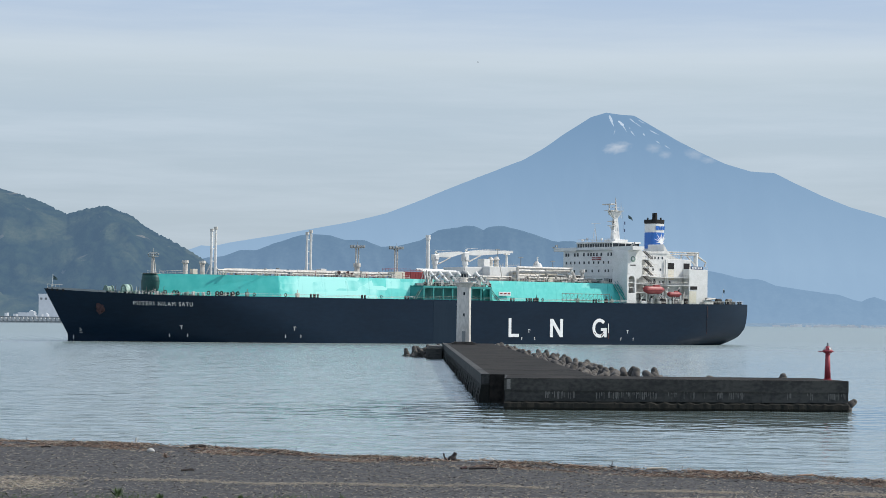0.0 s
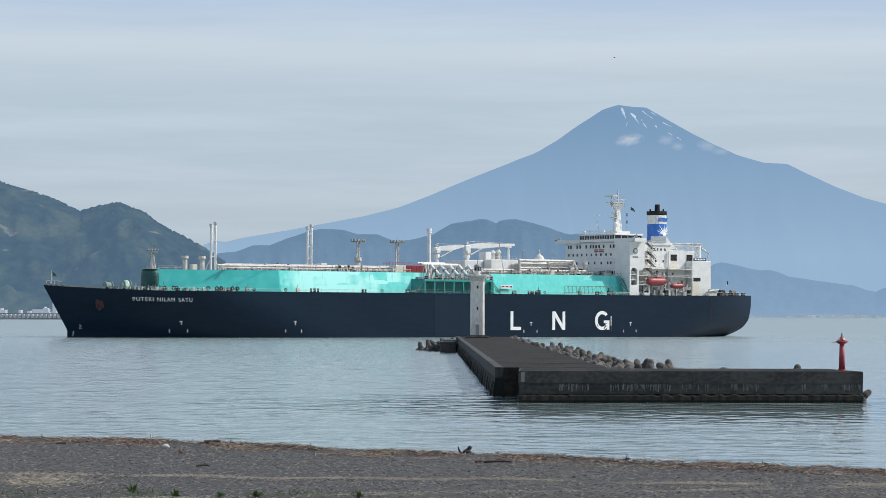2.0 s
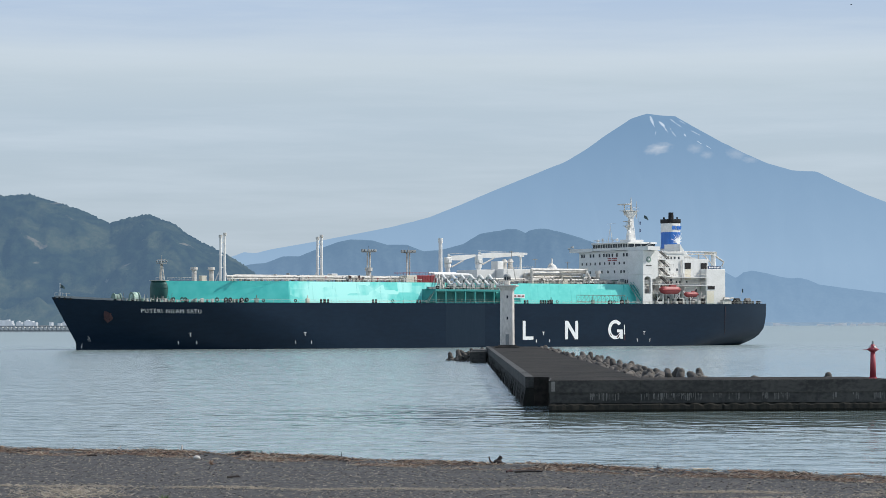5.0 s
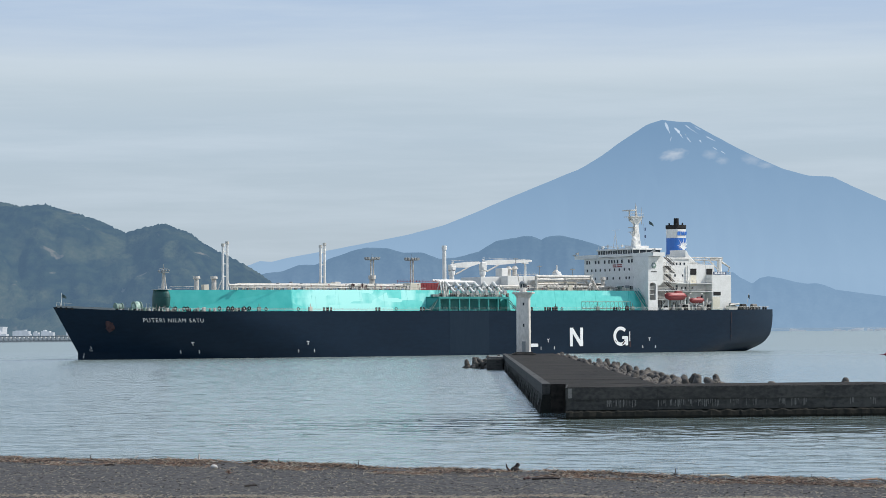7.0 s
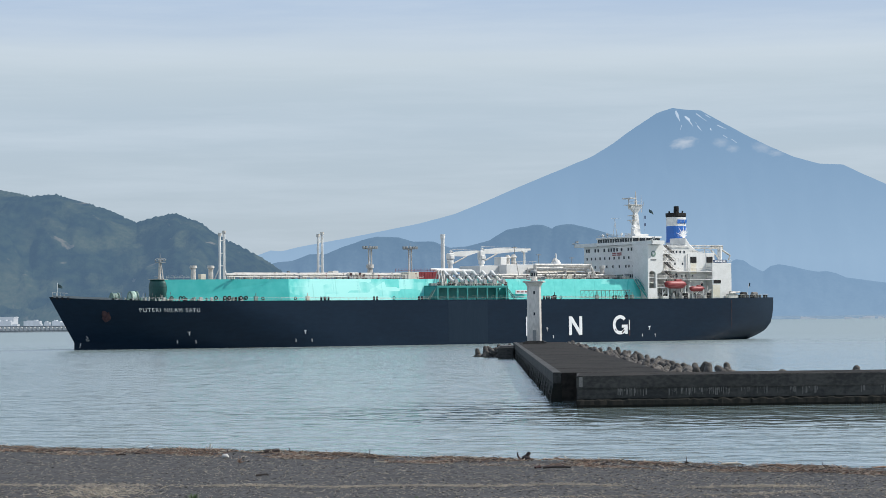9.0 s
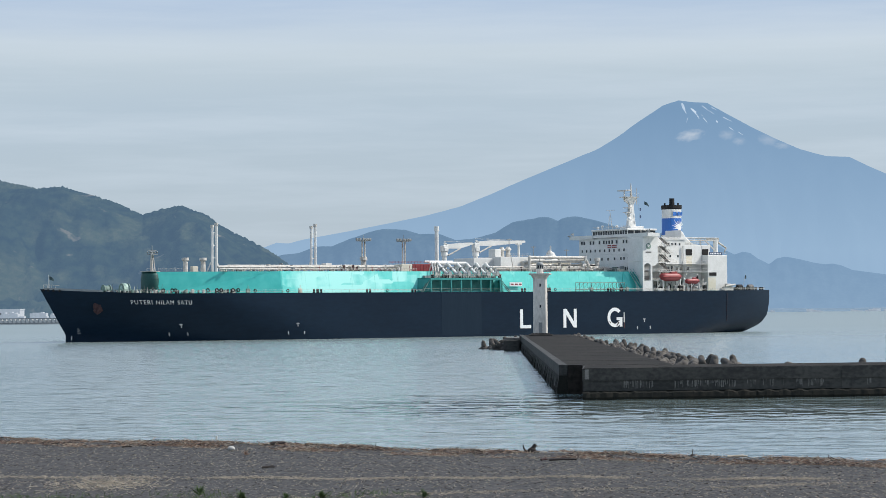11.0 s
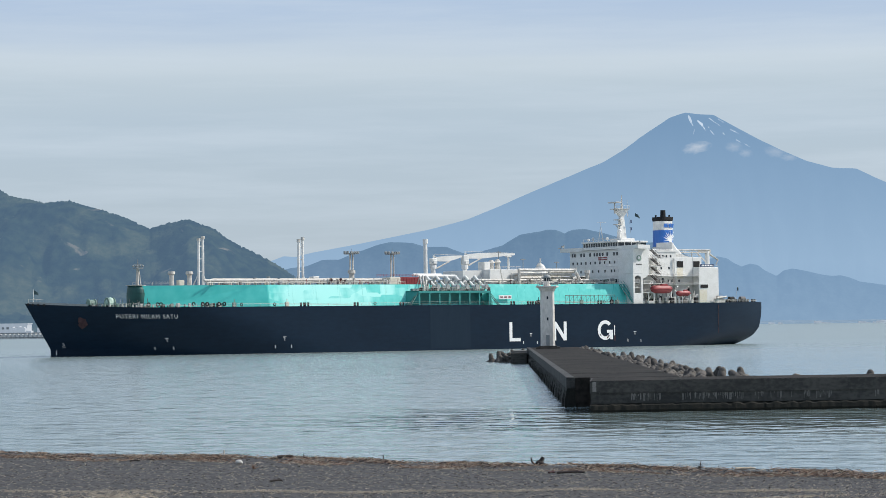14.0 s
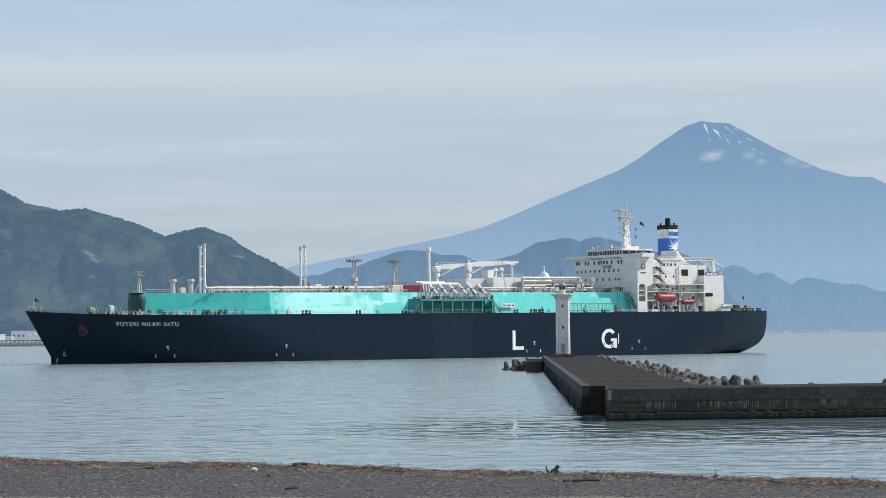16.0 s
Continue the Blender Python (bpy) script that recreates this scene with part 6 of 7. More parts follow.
def stern_gear(acc):
    lifeboat(226.6, -19.6, 19.6, 8.9, 1.6, ORANGE, acc)
    lifeboat(236.4, -19.2, 18.1, 5.9, 1.1, ORANGE, acc)
    rnd = random.Random(11)
    for k in range(54):
        s, y = rnd.uniform(219, 245), rnd.uniform(-20.4, -13.6)
        bm = B()
        if k % 2:
            tube(bm, (s, y, 14.6), (s, y, 14.6 + rnd.uniform(1.5, 5)), 0.14, seg=5)
            tube(bm, (s, y, 16.0), (s + 1.5, y, 17.8), 0.12, seg=5)
            part("stanchion", bm, rnd.choice([WHITE, PIPE, STEEL]), acc)
        else:
            w = rnd.uniform(0.4, 1.1)
            box(bm, s - w, s + w, y - 0.6, y + 0.6, 14.6, 14.6 + rnd.uniform(0.8, 2.2), 0.07)
            part("deck_locker", bm, rnd.choice([PIPE, GREY, STEEL, BLACK, WHITE]), acc)
    for s in (258, 261, 264.5, 267.5, 270.5, 273.5):
        for y in (-11.5, -5):
            bm = B()
            tube(bm, (s, y, 14.8), (s, y, 16.0), 0.4, seg=8)
            tube(bm, (s + 1.1, y, 14.8), (s + 1.1, y, 16.0), 0.4, seg=8)
            part("bollard", bm, rnd.choice([BLACK, STEEL, BLACK]), ship)
    for s in (260, 266, 271):
        bm = B()
        tube(bm, (s - 1, -9, 16.1), (s + 1, -9, 16.1), 0.9, seg=12)
        box(bm, s - 1.4, s + 1.4, -9.8, -8.2, 14.8, 15.9)
        part("mooring_winch", bm, rnd.choice([STEEL, BLACK]), ship)
    bm = B()
    box(bm, 252.0, 256.0, -18.0, -16.4, 14.6, 16.2, 0.1)
    box(bm, 253.0, 255.2, -17.8, -16.6, 16.2, 17.2, 0.1)
    tube(bm, (252.2, -18.2, 16.4), (256.6, -18.2, 16.9), 0.3, seg=8)
    part("winch_house", bm, PIPE, ship)
    rail(250, 274, -13.6, 14.95, 1.0, 1.6)
    bm = B()
    tube(bm, (275.0, 0, 15), (276.2, 0, 20.8), 0.07, 0.05, 6)
    part("ensign_staff", bm, PIPE, ship)
    bm = B()
    rings(bm, [[(276.1, 0, 19.4), (276.1, 0.06, 19.4), (276.2, 0.06, 20.6), (276.2, 0, 20.6)], [(276.5, -0.2, 19.0), (276.5, -0.14, 19.0), (276.6, -0.14, 20.2), (276.6, -0.2, 20.2)]])
    part("ensign", bm, FLAG, ship)


def cover_clutter():
    """Pipe stools, hydrants, lamps and valve wheels along the tank cover's top."""
    rnd = random.Random(63)
    for k in range(150):
        s = rnd.choice([rnd.uniform(58, 126), rnd.uniform(96, 126), rnd.uniform(156, 211)])
        lim = 3.0 + (s - 36) * 0.326 if s < 74.6 else 15.2
        y = -rnd.uniform(0.35, 0.95) * lim
        h = rnd.uniform(0.5, 1.9)
        bm = B()
        if k % 3 == 0:
            box(bm, s - 0.3, s + 0.3, y - 0.3, y + 0.3, 21.5, 21.5 + h * 0.8, 0.05)
            part("pipe_stool", bm, rnd.choice([STEEL, GREY, PIPE, CREAM]), cover)
        elif k % 3 == 1:
            tube(bm, (s, y, 21.5), (s, y, 21.5 + h), 0.07, seg=5)
            tube(bm, (s - 0.3, y, 21.5 + h), (s + 0.3, y, 21.5 + h), 0.09, seg=5)
            part("hydrant", bm, rnd.choice([STEEL, REDBOX, PIPE]), cover)
        else:
            tube(bm, (s, y, 21.5), (s, y, 21.5 + h), 0.16, seg=6)
            tube(bm, (s, y - 0.05, 21.5 + h), (s, y + 0.05, 21.5 + h), 0.42, seg=10)
            part("valve_wheel", bm, rnd.choice([STEEL, GREY, RUST]), cover)
    for a, b, y in ((60, 78, -6.0), (84, 94, -12.0), (100, 112, -11.0), (114, 122, -13.0)):
        bm = B()
        for i in range(int((b - a) / 1.2) + 1):
            tube(bm, (a + 1.2 * i, y, 21.5), (a + 1.2 * i, y, 23.6), 0.05, seg=4)
        for z in (22.4, 23.0, 23.6):
            tube(bm, (a, y, z), (b, y, z), 0.045, seg=4)
        part("walkway_railing", bm, CREAM, cover)


cover_clutter()
ship_top_gear()
cranes()
manifold()
deck_side_gear()
forecastle()
stern_gear(accommodation())


# ---- on the beach ----
def sticks(name, count, rnd, area, size, thick, material, label, cat, lift=0.0, flat=0.25):
    """A litter of thin tapered pieces, all in one mesh."""
    vs, fs = [], []
    made = 0
    while made < count:
        x, y, w = area(rnd)
        if w < rnd.random():
            continue
        made += 1
        ln, th = rnd.uniform(*size), rnd.uniform(*thick)
        yaw, tilt = rnd.uniform(0, math.pi * 2), rnd.gauss(0, flat)
        d = Vector((math.cos(yaw) * math.cos(tilt), math.sin(yaw) * math.cos(tilt), math.sin(tilt)))
        n1 = d.cross(Vector((0, 0, 1))).normalized()
        n2 = d.cross(n1)
        c = Vector((x, y, ground_z(x, y) + th * 0.5 + 0.012 + rnd.random() * lift + abs(math.sin(tilt)) * ln * 0.35))
        a, b, m = c - d * ln / 2, c + d * ln / 2, c + n1 * rnd.uniform(-0.12, 0.12) * ln
        i = len(vs)
        for q, r in ((a, th), (m, th * 0.9), (b, th * 0.4)):
            for k in range(3):
                an = k * 2.094
                vs.append(q + (n1 * math.cos(an) + n2 * math.sin(an)) * r)
        for s in (0, 3):
            for k in range(3):
                k2 = (k + 1) % 3
                fs.append((i + s + k, i + s + k2, i + s + 3 + k2, i + s + 3 + k))
    me = bpy.data.meshes.new(name)
    me.from_pydata(vs, [], fs)
    me.materials.append(material)
    return tagged(new(name, me), label, cat, kind="stuff")


def strand(lo, hi):
    def area(r):
        x = r.uniform(-36, 24)
        v = r.uniform(lo, hi)
        w = 0.35 + 1.3 * noise.noise((x * 0.35, v * 0.5, 4)) + (0.35 if v > -1.6 else 0)
        return x, crest(x) + v, w
    return area


def litter(r):
    x = r.uniform(-34, 22)
    y = r.uniform(84, min(crest(x) - 2, 128))
    w = 0.45 + 0.55 * max(0, noise.noise((x * 0.12, y * 0.30, 2))) + 0.25 * noise.noise((x * 0.9, y * 0.5, 8))
    return x, y, w


def straw_line(r):
    x = r.uniform(-34, 22)
    k = r.choice((0, 0, 1))
    y = (98.0 - 0.13 * x if k == 0 else 90.5 + 0.25 * x) + r.gauss(0, 0.35) + 0.8 * noise.noise((x * 0.2, 0, 3))
    return x, y, 0.5 + 1.2 * noise.noise((x * 0.25, k, 6))


def make_litter():
    r = random.Random(77)
    sticks("driftwood_line", 8000, r, strand(-4.6, 0.2), (0.06, 0.42), (0.006, 0.018), WOOD, "tangled brown driftwood twigs along the tide line", "driftwood", lift=0.05)
    sticks("dark_twigs", 3000, r, strand(-3.6, 0.2), (0.06, 0.42), (0.006, 0.022), DARKWOOD, "dark wet twigs among the driftwood", "driftwood", lift=0.05)
    sticks("bleached_twigs", 2600, r, strand(-5.2, 0.2), (0.08, 0.4), (0.006, 0.018), STRAW, "bleached pale twigs among the driftwood", "driftwood", lift=0.06)
    sticks("scattered_straw", 11000, r, litter, (0.04, 0.17), (0.004, 0.011), STRAW, "pale dry straw scattered on gravel", "straw", lift=0.01, flat=0.12)
    sticks("straw_drift", 7500, r, straw_line, (0.06, 0.24), (0.004, 0.011), STRAW, "thin drift line of pale straw", "straw", lift=0.04, flat=0.15)
    sticks("dark_bits", 7000, r, litter, (0.03, 0.13), (0.006, 0.014), DARKWOOD, "small dark bits of wood on gravel", "debris", lift=0.01, flat=0.1)

    def mat_patch(q):
        x, y = q.gauss(-15.9, 1.2), q.gauss(95.6, 1.6)
        return x, y, 1.0
    sticks("dry_grass_patch", 450, r, mat_patch, (0.15, 0.5), (0.008, 0.016), STRAW, "flattened patch of pale dry grass", "dry grass", lift=0.10, flat=0.3)

    def green(q):
        x = q.uniform(-26, -3)
        y = q.uniform(84, 91) + 0.05 * x
        return x, y, max(0, 0.15 + 1.3 * noise.noise((x * 0.3, y * 0.3, 9)))
    sticks("low_grass", 1600, r, green, (0.10, 0.35), (0.006, 0.014), GREEN, "thin low green grass on gravel", "grass", lift=0.05, flat=0.8)
    # pebbles
    vs, fs = [], []
    for _ in range(9000):
        x, y = r.uniform(-34, 22), r.uniform(82, 126)
        if y > crest(x) - 1:
            continue
        k, z = r.uniform(0.012, 0.05), ground_z(x, y)
        i = len(vs)
        vs += [(x - k, y, z), (x, y - k, z), (x + k, y, z), (x, y + k, z), (x, y, z + k * 0.8)]
        fs += [(i, i + 1, i + 4), (i + 1, i + 2, i + 4), (i + 2, i + 3, i + 4), (i + 3, i, i + 4)]
    me = bpy.data.meshes.new("pebbles")
    me.from_pydata(vs, [], fs)
    me.materials.append(ROCK)
    tagged(new("pebbles", me), "grey pebbles strewn on the beach", "pebbles", kind="stuff")


def branch(bm, a, b, r0, r1, bend, n=5, seg=7):
    a, b = Vector(a), Vector(b)
    pts = [a.lerp(b, i / n) + Vector(bend) * math.sin(math.pi * i / n) for i in range(n + 1)]
    for i in range(n):
        tube(bm, pts[i], pts[i + 1], r0 + (r1 - r0) * i / n, r0 + (r1 - r0) * (i + 1) / n, seg)


def make_drift_things():
    def at(x, y, dz=0.0):
        x, y = x * 1.046, y * 1.046
        y = min(y, crest(x) - 0.3)
        return (x, y, ground_z(x, y) + dz)
    # stump with a raised root
    st = new("tree_stump")
    st.location = at(0.85, 110.8)
    bm = B()
    ball(bm, (0.12, 0, 0.18), 0.26, 1.1, 0.8, 0.9, 10)
    branch(bm, (0.0, 0, 0.15), (0.32, 0, 0.62), 0.16, 0.10, (0.05, 0, 0))
    branch(bm, (0.2, 0, 0.3), (0.42, 0, 0.5), 0.12, 0.05, (0, 0, 0.05))
    branch(bm, (-0.1, 0, 0.1), (-0.42, 0.05, 0.58), 0.09, 0.04, (-0.08, 0, -0.1))
    branch(bm, (0.2, 0, 0.1), (0.62, 0.1, 0.05), 0.09, 0.05, (0, 0, 0.05))
    bmesh.ops.scale(bm, vec=(0.75, 0.75, 0.68), verts=bm.verts[:])
    part("stump", bm, DARKWOOD, st)
    tagged(st, "dark gnarled driftwood stump on the tide line", "driftwood")
    for x, y, ln, r, yaw, mt, lab in ((-10.05, 100.8, 0.55, 0.05, 20, DARKWOOD, "short charred log lying on gravel"), (2.2, 104.4, 1.25, 0.055, 0, DARKWOOD, "long dark flat driftwood log on gravel"),
                                     (1.4, 104.8, 0.35, 0.05, 40, RUST, "reddish broken wood chunk on gravel"), (-18.4, 116.6, 0.5, 0.05, 5, DARKWOOD, "short dark log below the tide line"),
                                     (6.2, 105.9, 0.9, 0.05, 170, WOOD, "brown driftwood log on the tide line"), (9.7, 109.6, 0.9, 0.06, 4, STRAW, "bleached pale driftwood log"),
                                     (-11.2, 117.0, 0.8, 0.09, 15, DARKWOOD, "thick dark driftwood log in the wrack"), (11.7, 105.0, 1.0, 0.05, 150, WOOD, "brown driftwood log in the wrack"),
                                     (15.6, 102.4, 1.0, 0.045, 20, WOOD, "long brown driftwood pole"), (-3.0, 113.5, 0.9, 0.04, 165, WOOD, "crooked brown driftwood branch")):
        bm = B()
        c, s = math.cos(radians(yaw)) * ln / 2, math.sin(radians(yaw)) * ln / 2
        branch(bm, (-c, -s, r), (c, s, r * 1.2), r, r * 0.7, (0, 0.03, 0.02))
        branch(bm, (c * 0.3, s * 0.3, r), (c * 0.6, s * 0.6 + 0.05, r + 0.12), r * 0.5, r * 0.2, (0, 0, 0.02), 3)
        ob = part("driftwood_log", bm, mt)
        ob.location = at(x, y)
        tagged(ob, lab, "driftwood")
    for x, y, h in ((-6.4, 119.0, 0.34), (7.8, 111.2, 0.36), (-20.2, 126.5, 0.3), (-10.4, 120.8, 0.25), (13.2, 107.6, 0.25)):
        bm = B()
        branch(bm, (0, 0, 0), (0.06, 0, h), 0.03, 0.012, (0.03, 0, 0))
        branch(bm, (0.02, 0, h * 0.3), (-0.16, 0, h * 0.55), 0.018, 0.008, (0, 0, -0.02))
        branch(bm, (0.0, 0, h * 0.15), (0.3, 0, h * 0.2), 0.03, 0.012, (0, 0, 0.03))
        ob = part("upright_branch", bm, DARKWOOD)
        ob.location = at(x, y)
        tagged(ob, "small dark branch sticking up from the wrack", "branch")
    bm = B()
    ball(bm, (0, 0, 0.11), 0.15, 1.2, 1, 0.8, 10)
    ball(bm, (0.1, 0, 0.08), 0.1, 1, 1, 0.8, 8)
    ob = part("white_float", bm, STONE, smooth=True)
    ob.location = at(-13.15, 114.4)
    tagged(ob, "pale rounded float washed up on the gravel", "float")
    bm = B()
    tube(bm, (0, 0, 0), (0.03, 0, 0.34), 0.05, 0.045, 8)
    ob = part("white_stake", bm, STONE)
    ob.location = at(-14.5, 121.6)
    tagged(ob, "short white stake standing in the wrack", "stake")
    r = random.Random(31)
    for x, y, k, mt, lab in ((-12.0, 110.2, 0.35, WOOD, "dead brown weed bush on the gravel"), (-11.1, 86.6, 0.5, GREEN, "small green weed on gravel"), (-9.4, 84.8, 0.4, GREEN, "small green weed on gravel"),
                             (-6.6, 84.8, 0.4, GREEN, "small green weed on gravel"), (-3.0, 84.3, 0.35, GREEN, "small green weed on gravel"), (-7.8, 84.4, 0.35, GREEN, "small green weed on gravel")):
        bm = B()
        for _ in range(60):
            a, e = r.uniform(0, 6.283), r.uniform(0.3, 1.4)
            ln = k * r.uniform(0.4, 1.0)
            d = Vector((math.cos(a) * math.cos(e), math.sin(a) * math.cos(e), math.sin(e)))
            n = d.cross(Vector((0, 0, 1))).normalized() * (0.012 if mt is WOOD else 0.03)
            b0, mid_, tip = Vector((0, 0, 0)), d * ln * 0.6, d * ln + Vector((0, 0, -0.05 * ln))
            v = [bm.verts.new(q) for q in (b0, mid_ - n, tip, mid_ + n)]
            bm.faces.new(v)
        ob = part("weed", bm, mt)
        ob.location = at(x, y)
        tagged(ob, lab, "weed")


# ---- far harbour, snow, clouds, bird ----
def make_harbour():
    hb = tagged(new("harbour_wall"), "long grey harbour breakwater with armour blocks", "breakwater", kind="structure")
    bm = B()
    box(bm, -620, -120, 1985, 2000, -1, 5.2)
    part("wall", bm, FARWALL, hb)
    bm = B()
    rnd = random.Random(8)
    for i in range(135):      # slanting blocks with dark gaps between
        x = -600 + i * 3.55
        q = [(x, 1978, 1.5), (x + 2.1, 1978, 1.5), (x + 1.1, 1978, 4.4), (x - 1.0, 1978, 4.4)]
        rings(bm, [q, [(u, 1984, w) for u, v, w in q]])
        box(bm, x - 1.0, x + 2.45, 1976, 1983, -1, 0.7)
    tagged(part("armour_blocks", bm, FARTEETH, hb), kind="stuff")
    for i in range(70):
        x = rnd.uniform(-600, -250)
        w, h = rnd.uniform(1.5, 7), rnd.uniform(1.2, 4.5)
        bm = B()
        box(bm, x, x + w, 2050, 2060, 4.8, 5.2 + h)
        if rnd.random() < 0.4:
            box(bm, x + w * 0.2, x + w * 0.5, 2051, 2059, 5 + h, 6.2 + h)
        ob = part("harbour_shed", bm, TOWN_M)
        tagged(ob, "small pale shed behind the breakwater", "shed", group="sheds behind the breakwater")
    for x0, x1, h in ((-445, -418, 12.2), (-352, -340, 7.6), (-335, -318, 23.6), (-470, -455, 9.5)):
        bm = B()
        box(bm, x0, x1, 2070, 2090, 4.8, h)
        box(bm, x0 - 0.5, x1 + 0.5, 2069.5, 2090.5, h, h + 0.8)
        ob = part("warehouse", bm, TOWN_M)
        tagged(ob, "pale harbour building behind the breakwater", "building", group="harbour buildings")
        for i in range(int((x1 - x0) / 4)):
            bm = B()
            box(bm, x0 + 1.2 + i * 4, x0 + 3.2 + i * 4, 2069.8, 2070, h - 4.2, h - 2.4)
            part("window", bm, FARWALL, ob)
    bm = B()
    box(bm, -700, -100, 2001, 2400, -1, 4.8)
    part("harbour_ground", bm, FARWALL, hb)


def make_far_shore():
    bm = B()
    xs = [-1500 + i * 20 for i in range(160)]
    top = [6.0 + 0.8 * noise.noise((x * 0.011, 3, 3)) + 0.7 * noise.noise((x * 0.06, 3, 3)) for x in xs]
    for (a, ha), (b, hb) in zip(zip(xs, top), zip(xs[1:], top[1:])):
        rings(bm, [[(a, 4310, -1), (a, 4365, -1), (a, 4365, ha), (a, 4318, ha * 0.5)], [(b, 4310, -1), (b, 4365, -1), (b, 4365, hb), (b, 4318, hb * 0.5)]], cap=False)
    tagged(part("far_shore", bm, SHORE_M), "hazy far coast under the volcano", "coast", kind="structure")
    rnd = random.Random(6)
    for i in range(90):
        x = rnd.choice([rnd.uniform(500, 880), rnd.gauss(700, 45), rnd.uniform(-420, 880)])
        w, h = rnd.uniform(3, 14), rnd.uniform(0.6, 2.2)
        z = rnd.choice((rnd.uniform(0, 1.5), rnd.uniform(0, 4.0)))
        bm = B()
        box(bm, x, x + w, 4300, 4309, -0.8, z + h)
        box(bm, x + 1, x + w * 0.4, 4301, 4308, z + h, z + h * 1.4)
        bm.normal_update()
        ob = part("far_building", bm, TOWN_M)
        tagged(ob, "tiny pale building on the far coast", "building", group="buildings on the far coast")


def on_far(x, z, k=0.995):
    """A spot on the volcano's face, from its place to the side and its height at 1 km."""
    hit, loc, nor, idx = fuji.ray_cast(Vector(EYE), Vector((x, 1000, z)).normalized())
    return Vector(EYE).lerp(loc, k) if hit else Vector(EYE) + Vector((x, 1000, z)) * 4.6


def make_snow():
    bpy.context.view_layer.update()
    for quad in (((70.7, 83.7), (71.9, 84.0), (73.6, 79.7), (72.6, 79.4)), ((74.6, 81.6), (75.4, 81.8), (77.4, 80.4), (77.0, 79.0)), ((77.0, 79.2), (77.3, 79.4), (78.6, 77.4), (78.3, 77.3)),
                 ((79.4, 82.6), (79.9, 82.8), (82.6, 80.6), (82.2, 80.5)), ((82.2, 80.7), (82.4, 80.8), (84.4, 79.4), (84.2, 79.3)), ((83.2, 82.1), (83.5, 82.2), (85.7, 80.8), (85.5, 80.7)),
                 ((79.9, 77.6), (80.3, 77.8), (82.0, 75.7), (81.5, 75.6)), ((88.0, 77.8), (88.3, 78.0), (91.8, 76.2), (91.6, 76.1)), ((85.0, 76.5), (85.6, 76.7), (86.2, 75.5), (85.9, 75.4)),
                 ((90.4, 73.6), (90.8, 73.7), (92.6, 72.5), (92.2, 72.4)), ((94.0, 71.8), (94.3, 71.9), (96.2, 70.6), (96.0, 70.5)), ((73.6, 78.0), (73.9, 78.0), (73.3, 75.9), (73.0, 75.9)),
                 ((79.3, 79.0), (79.6, 79.1), (79.9, 78.4), (79.6, 78.4))):
        bm = B()
        n = 4
        left, right = [], []
        for i in range(n + 1):
            f = i / n
            w = 1.0 - 0.85 * abs(2 * f - 0.7) ** 1.5 if f > 0.35 else 0.45 + f * 1.5
            for lst, a, b in ((left, quad[0], quad[3]), (right, quad[1], quad[2])):
                jx = 0.12 * noise.noise((a[0] * 3 + f * 5, len(lst), 1)) if 0 < i < n else 0
                mx = (quad[0][0] + quad[1][0]) / 2 * (1 - f) + (quad[3][0] + quad[2][0]) / 2 * f
                sx = a[0] + (b[0] - a[0]) * f
                lst.append(on_far(mx + (sx - mx) * max(0.12, w) + jx, a[1] + (b[1] - a[1]) * f))
        for i in range(n):
            q = [bm.verts.new(p) for p in (left[i], right[i], right[i + 1], left[i + 1])]
            bm.faces.new(q)
        part("snow_streak", bm, SNOW_M, fuji)


def cloud_material(dense):
    m = bpy.data.materials.new("thin_cloud")
    m.use_nodes = True
    n, l = m.node_tree.nodes, m.node_tree.links
    n.clear()
    out = n.new("ShaderNodeOutputMaterial")
    tr, em, mx = n.new("ShaderNodeBsdfTransparent"), n.new("ShaderNodeEmission"), n.new("ShaderNodeMixShader")
    # daylight on the cloud is put in as its own emission
    em.inputs["Color"].default_value = (0.56, 0.63, 0.72, 1)
    co, no = n.new("ShaderNodeTexCoord"), n.new("ShaderNodeTexNoise")
    no.inputs["Scale"].default_value, no.inputs["Detail"].default_value = 2.2, 4.0
    ln, mr, ad = n.new("ShaderNodeVectorMath"), n.new("ShaderNodeMapRange"), n.new("ShaderNodeMath")
    ln.operation, ad.operation = "LENGTH", "ADD"
    l.new(co.outputs["Object"], no.inputs["Vector"])
    l.new(co.outputs["Object"], ln.inputs[0])
    l.new(ln.outputs["Value"], ad.inputs[0])
    l.new(no.outputs["Fac"], ad.inputs[1])
    mr.inputs["From Min"].default_value, mr.inputs["From Max"].default_value = 1.45, 0.65
    mr.inputs["To Min"].default_value, mr.inputs["To Max"].default_value = 0.0, dense
    l.new(ad.outputs[0], mr.inputs["Value"])
    l.new(mr.outputs["Result"], mx.inputs["Fac"])
    l.new(tr.outputs[0], mx.inputs[1])
    l.new(em.outputs[0], mx.inputs[2])
    l.new(mx.outputs[0], out.inputs["Surface"])
    return m


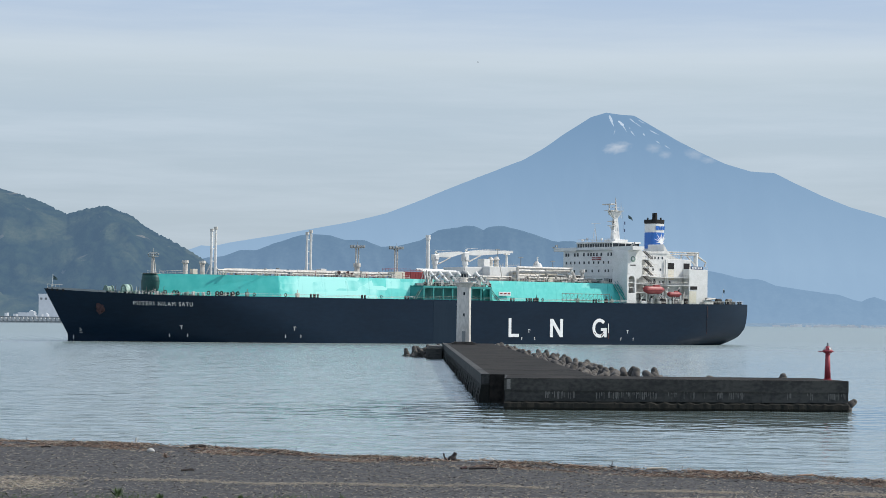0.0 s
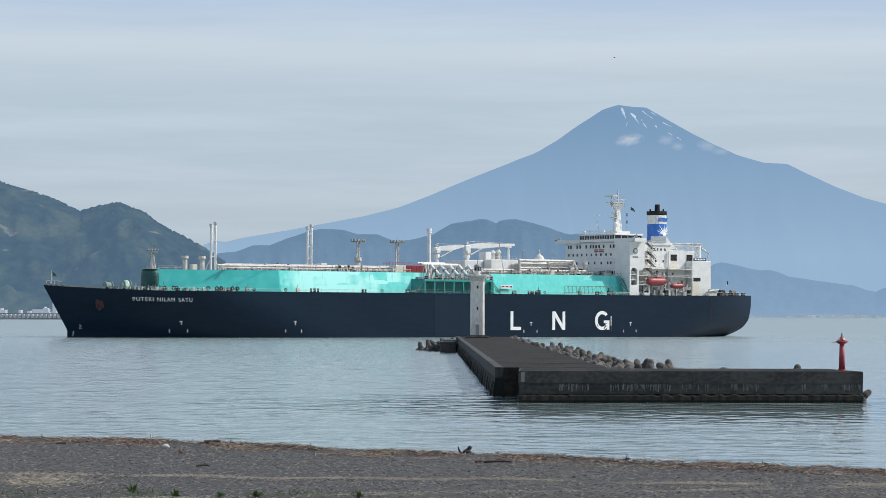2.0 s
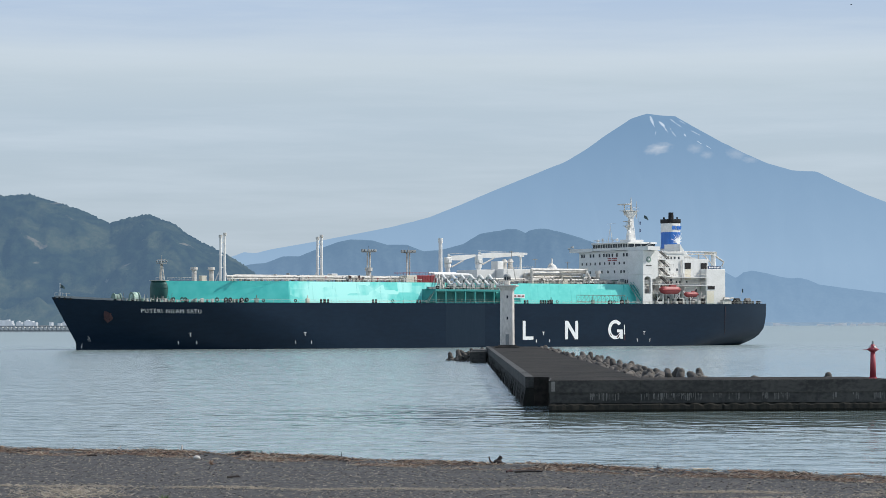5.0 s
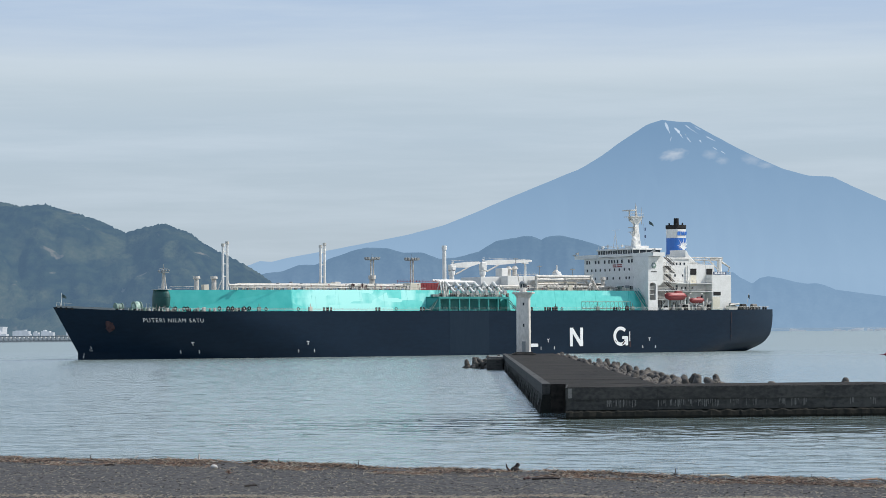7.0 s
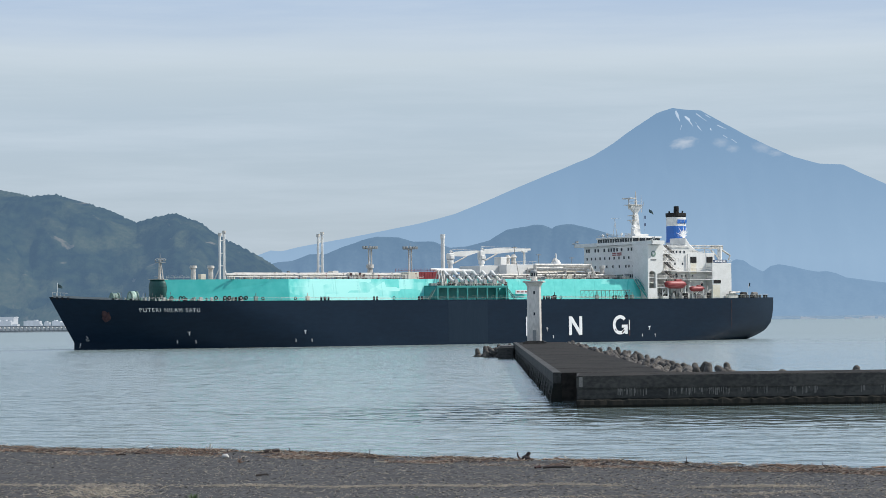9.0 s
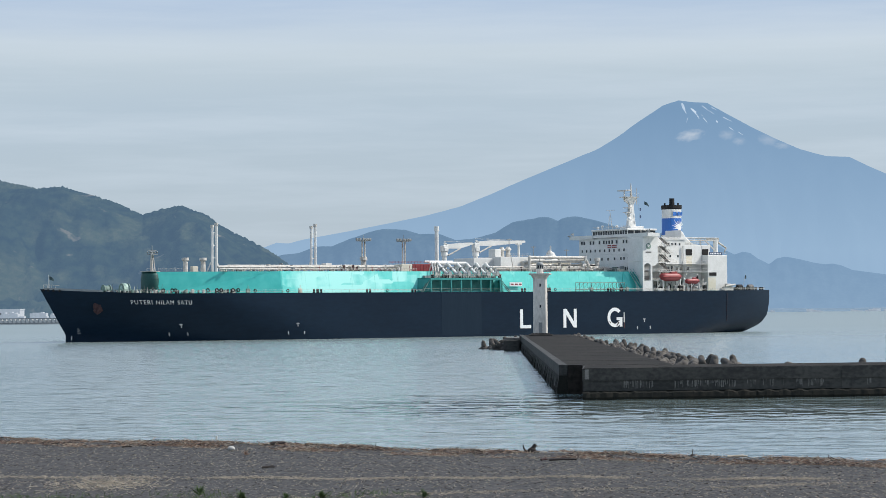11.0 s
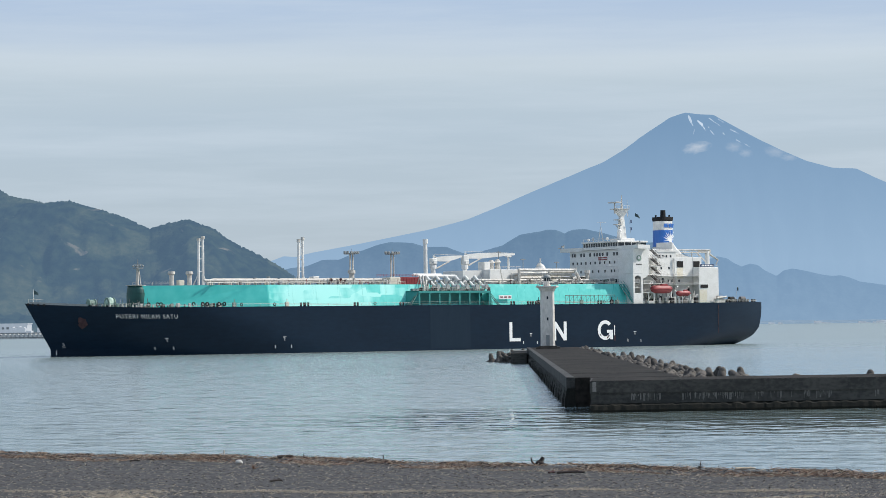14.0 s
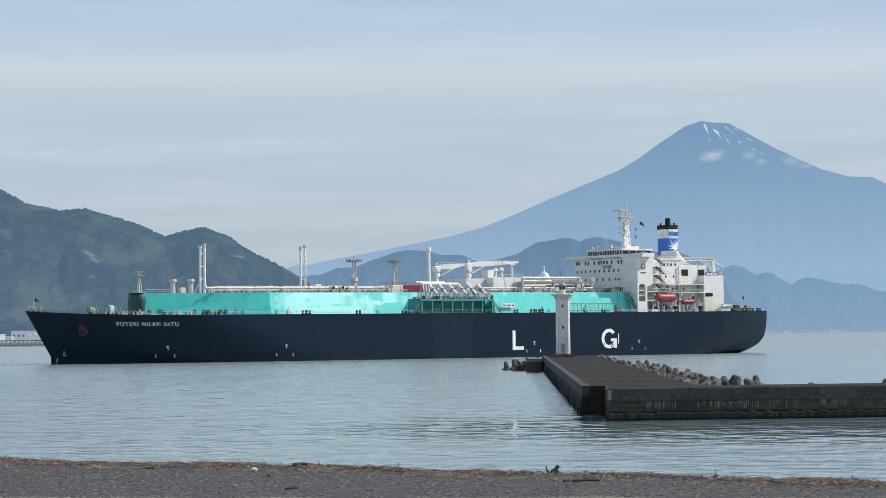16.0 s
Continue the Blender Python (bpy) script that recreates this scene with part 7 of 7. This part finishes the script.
def make_clouds():
    thick, thin = cloud_material(0.7), cloud_material(0.32)
    for x, z, w, h, tilt, lab in ((74.6, 70.6, 34, 13, -10, "small white cloud before the volcano's slope"), (89.6, 70.6, 20, 11, 0, "faint small cloud on the volcano's slope"),
                                  (106.6, 68.3, 26, 12, 12, "faint ragged cloud on the volcano's slope"), (112.2, 66.0, 20, 8, 0, "faint ragged cloud on the volcano's slope"), (94.5, 68.0, 16, 9, 0, "faint small cloud on the volcano's slope")):
        bm = B()
        bmesh.ops.create_grid(bm, x_segments=14, y_segments=8, size=1.0)
        for v in bm.verts:
            v.co.z = 0.25 * noise.noise((v.co.x * 2, v.co.y * 2, x))
        ob = part("cloud", bm, thick if x < 80 else thin, smooth=True)
        p = on_far(x, z, 0.985)
        ob.matrix_basis = Matrix.Translation(p) @ Matrix.Rotation(radians(90), 4, "X") @ Matrix.Rotation(radians(-tilt), 4, "Z") @ Matrix.Diagonal((w * 4.4, h * 4.4, 12, 1)) @ Matrix.Scale(0.22, 4)
        tagged(ob, lab, "cloud", kind="structure")


def make_bird():
    b = new("bird")
    bm = B()
    ball(bm, (0, 0, 0), 0.08, 2.0, 0.7, 0.7, 10)
    ball(bm, (0.17, 0, 0.02), 0.04, seg=8)
    part("body", bm, BIRD_M, b, smooth=True)
    for s in (-1, 1):
        bm = B()
        rings(bm, [[(0.07, 0, 0.02), (-0.05, 0, 0.02), (-0.05, 0, 0.03), (0.07, 0, 0.03)], [(0.06, s * 0.15, 0.08), (-0.06, s * 0.15, 0.08), (-0.06, s * 0.15, 0.09), (0.06, s * 0.15, 0.09)],
                   [(-0.01, s * 0.31, 0.05), (-0.05, s * 0.31, 0.05), (-0.05, s * 0.31, 0.06), (-0.01, s * 0.31, 0.06)]])
        part("wing", bm, BIRD_M, b)
    tagged(b, "small dark bird crossing the sky", "bird")
    return b


make_litter()
make_drift_things()
make_harbour()
make_far_shore()
make_snow()
make_clouds()
bird = make_bird()


make_lighthouse()
make_beacon()
make_tetrapods()
make_pier()


# ---- what moves ----
def motions():
    walk(ship, [(t, pose(-120.72 - 2.037 * t + 0.0018 * t * t, 755.8 - 1.495 * t - 0.0055 * t * t, 0, 0, 0, SHIP_TURN)) for t in (0, 4, 8, 12, 16)])
    walk(sea, [(t, pose(-0.25 * t, -0.5 * t, 0)) for t in (0, 8, 16)])
    walk(bird, [(0, pose(7.6, 450, 56.1)), (1.5, pose(24.8, 450, 55.2)), (3.5, pose(49.2, 450, 61.6)), (8, pose(112, 450, 75)), (16, pose(225, 450, 95))])


motions()
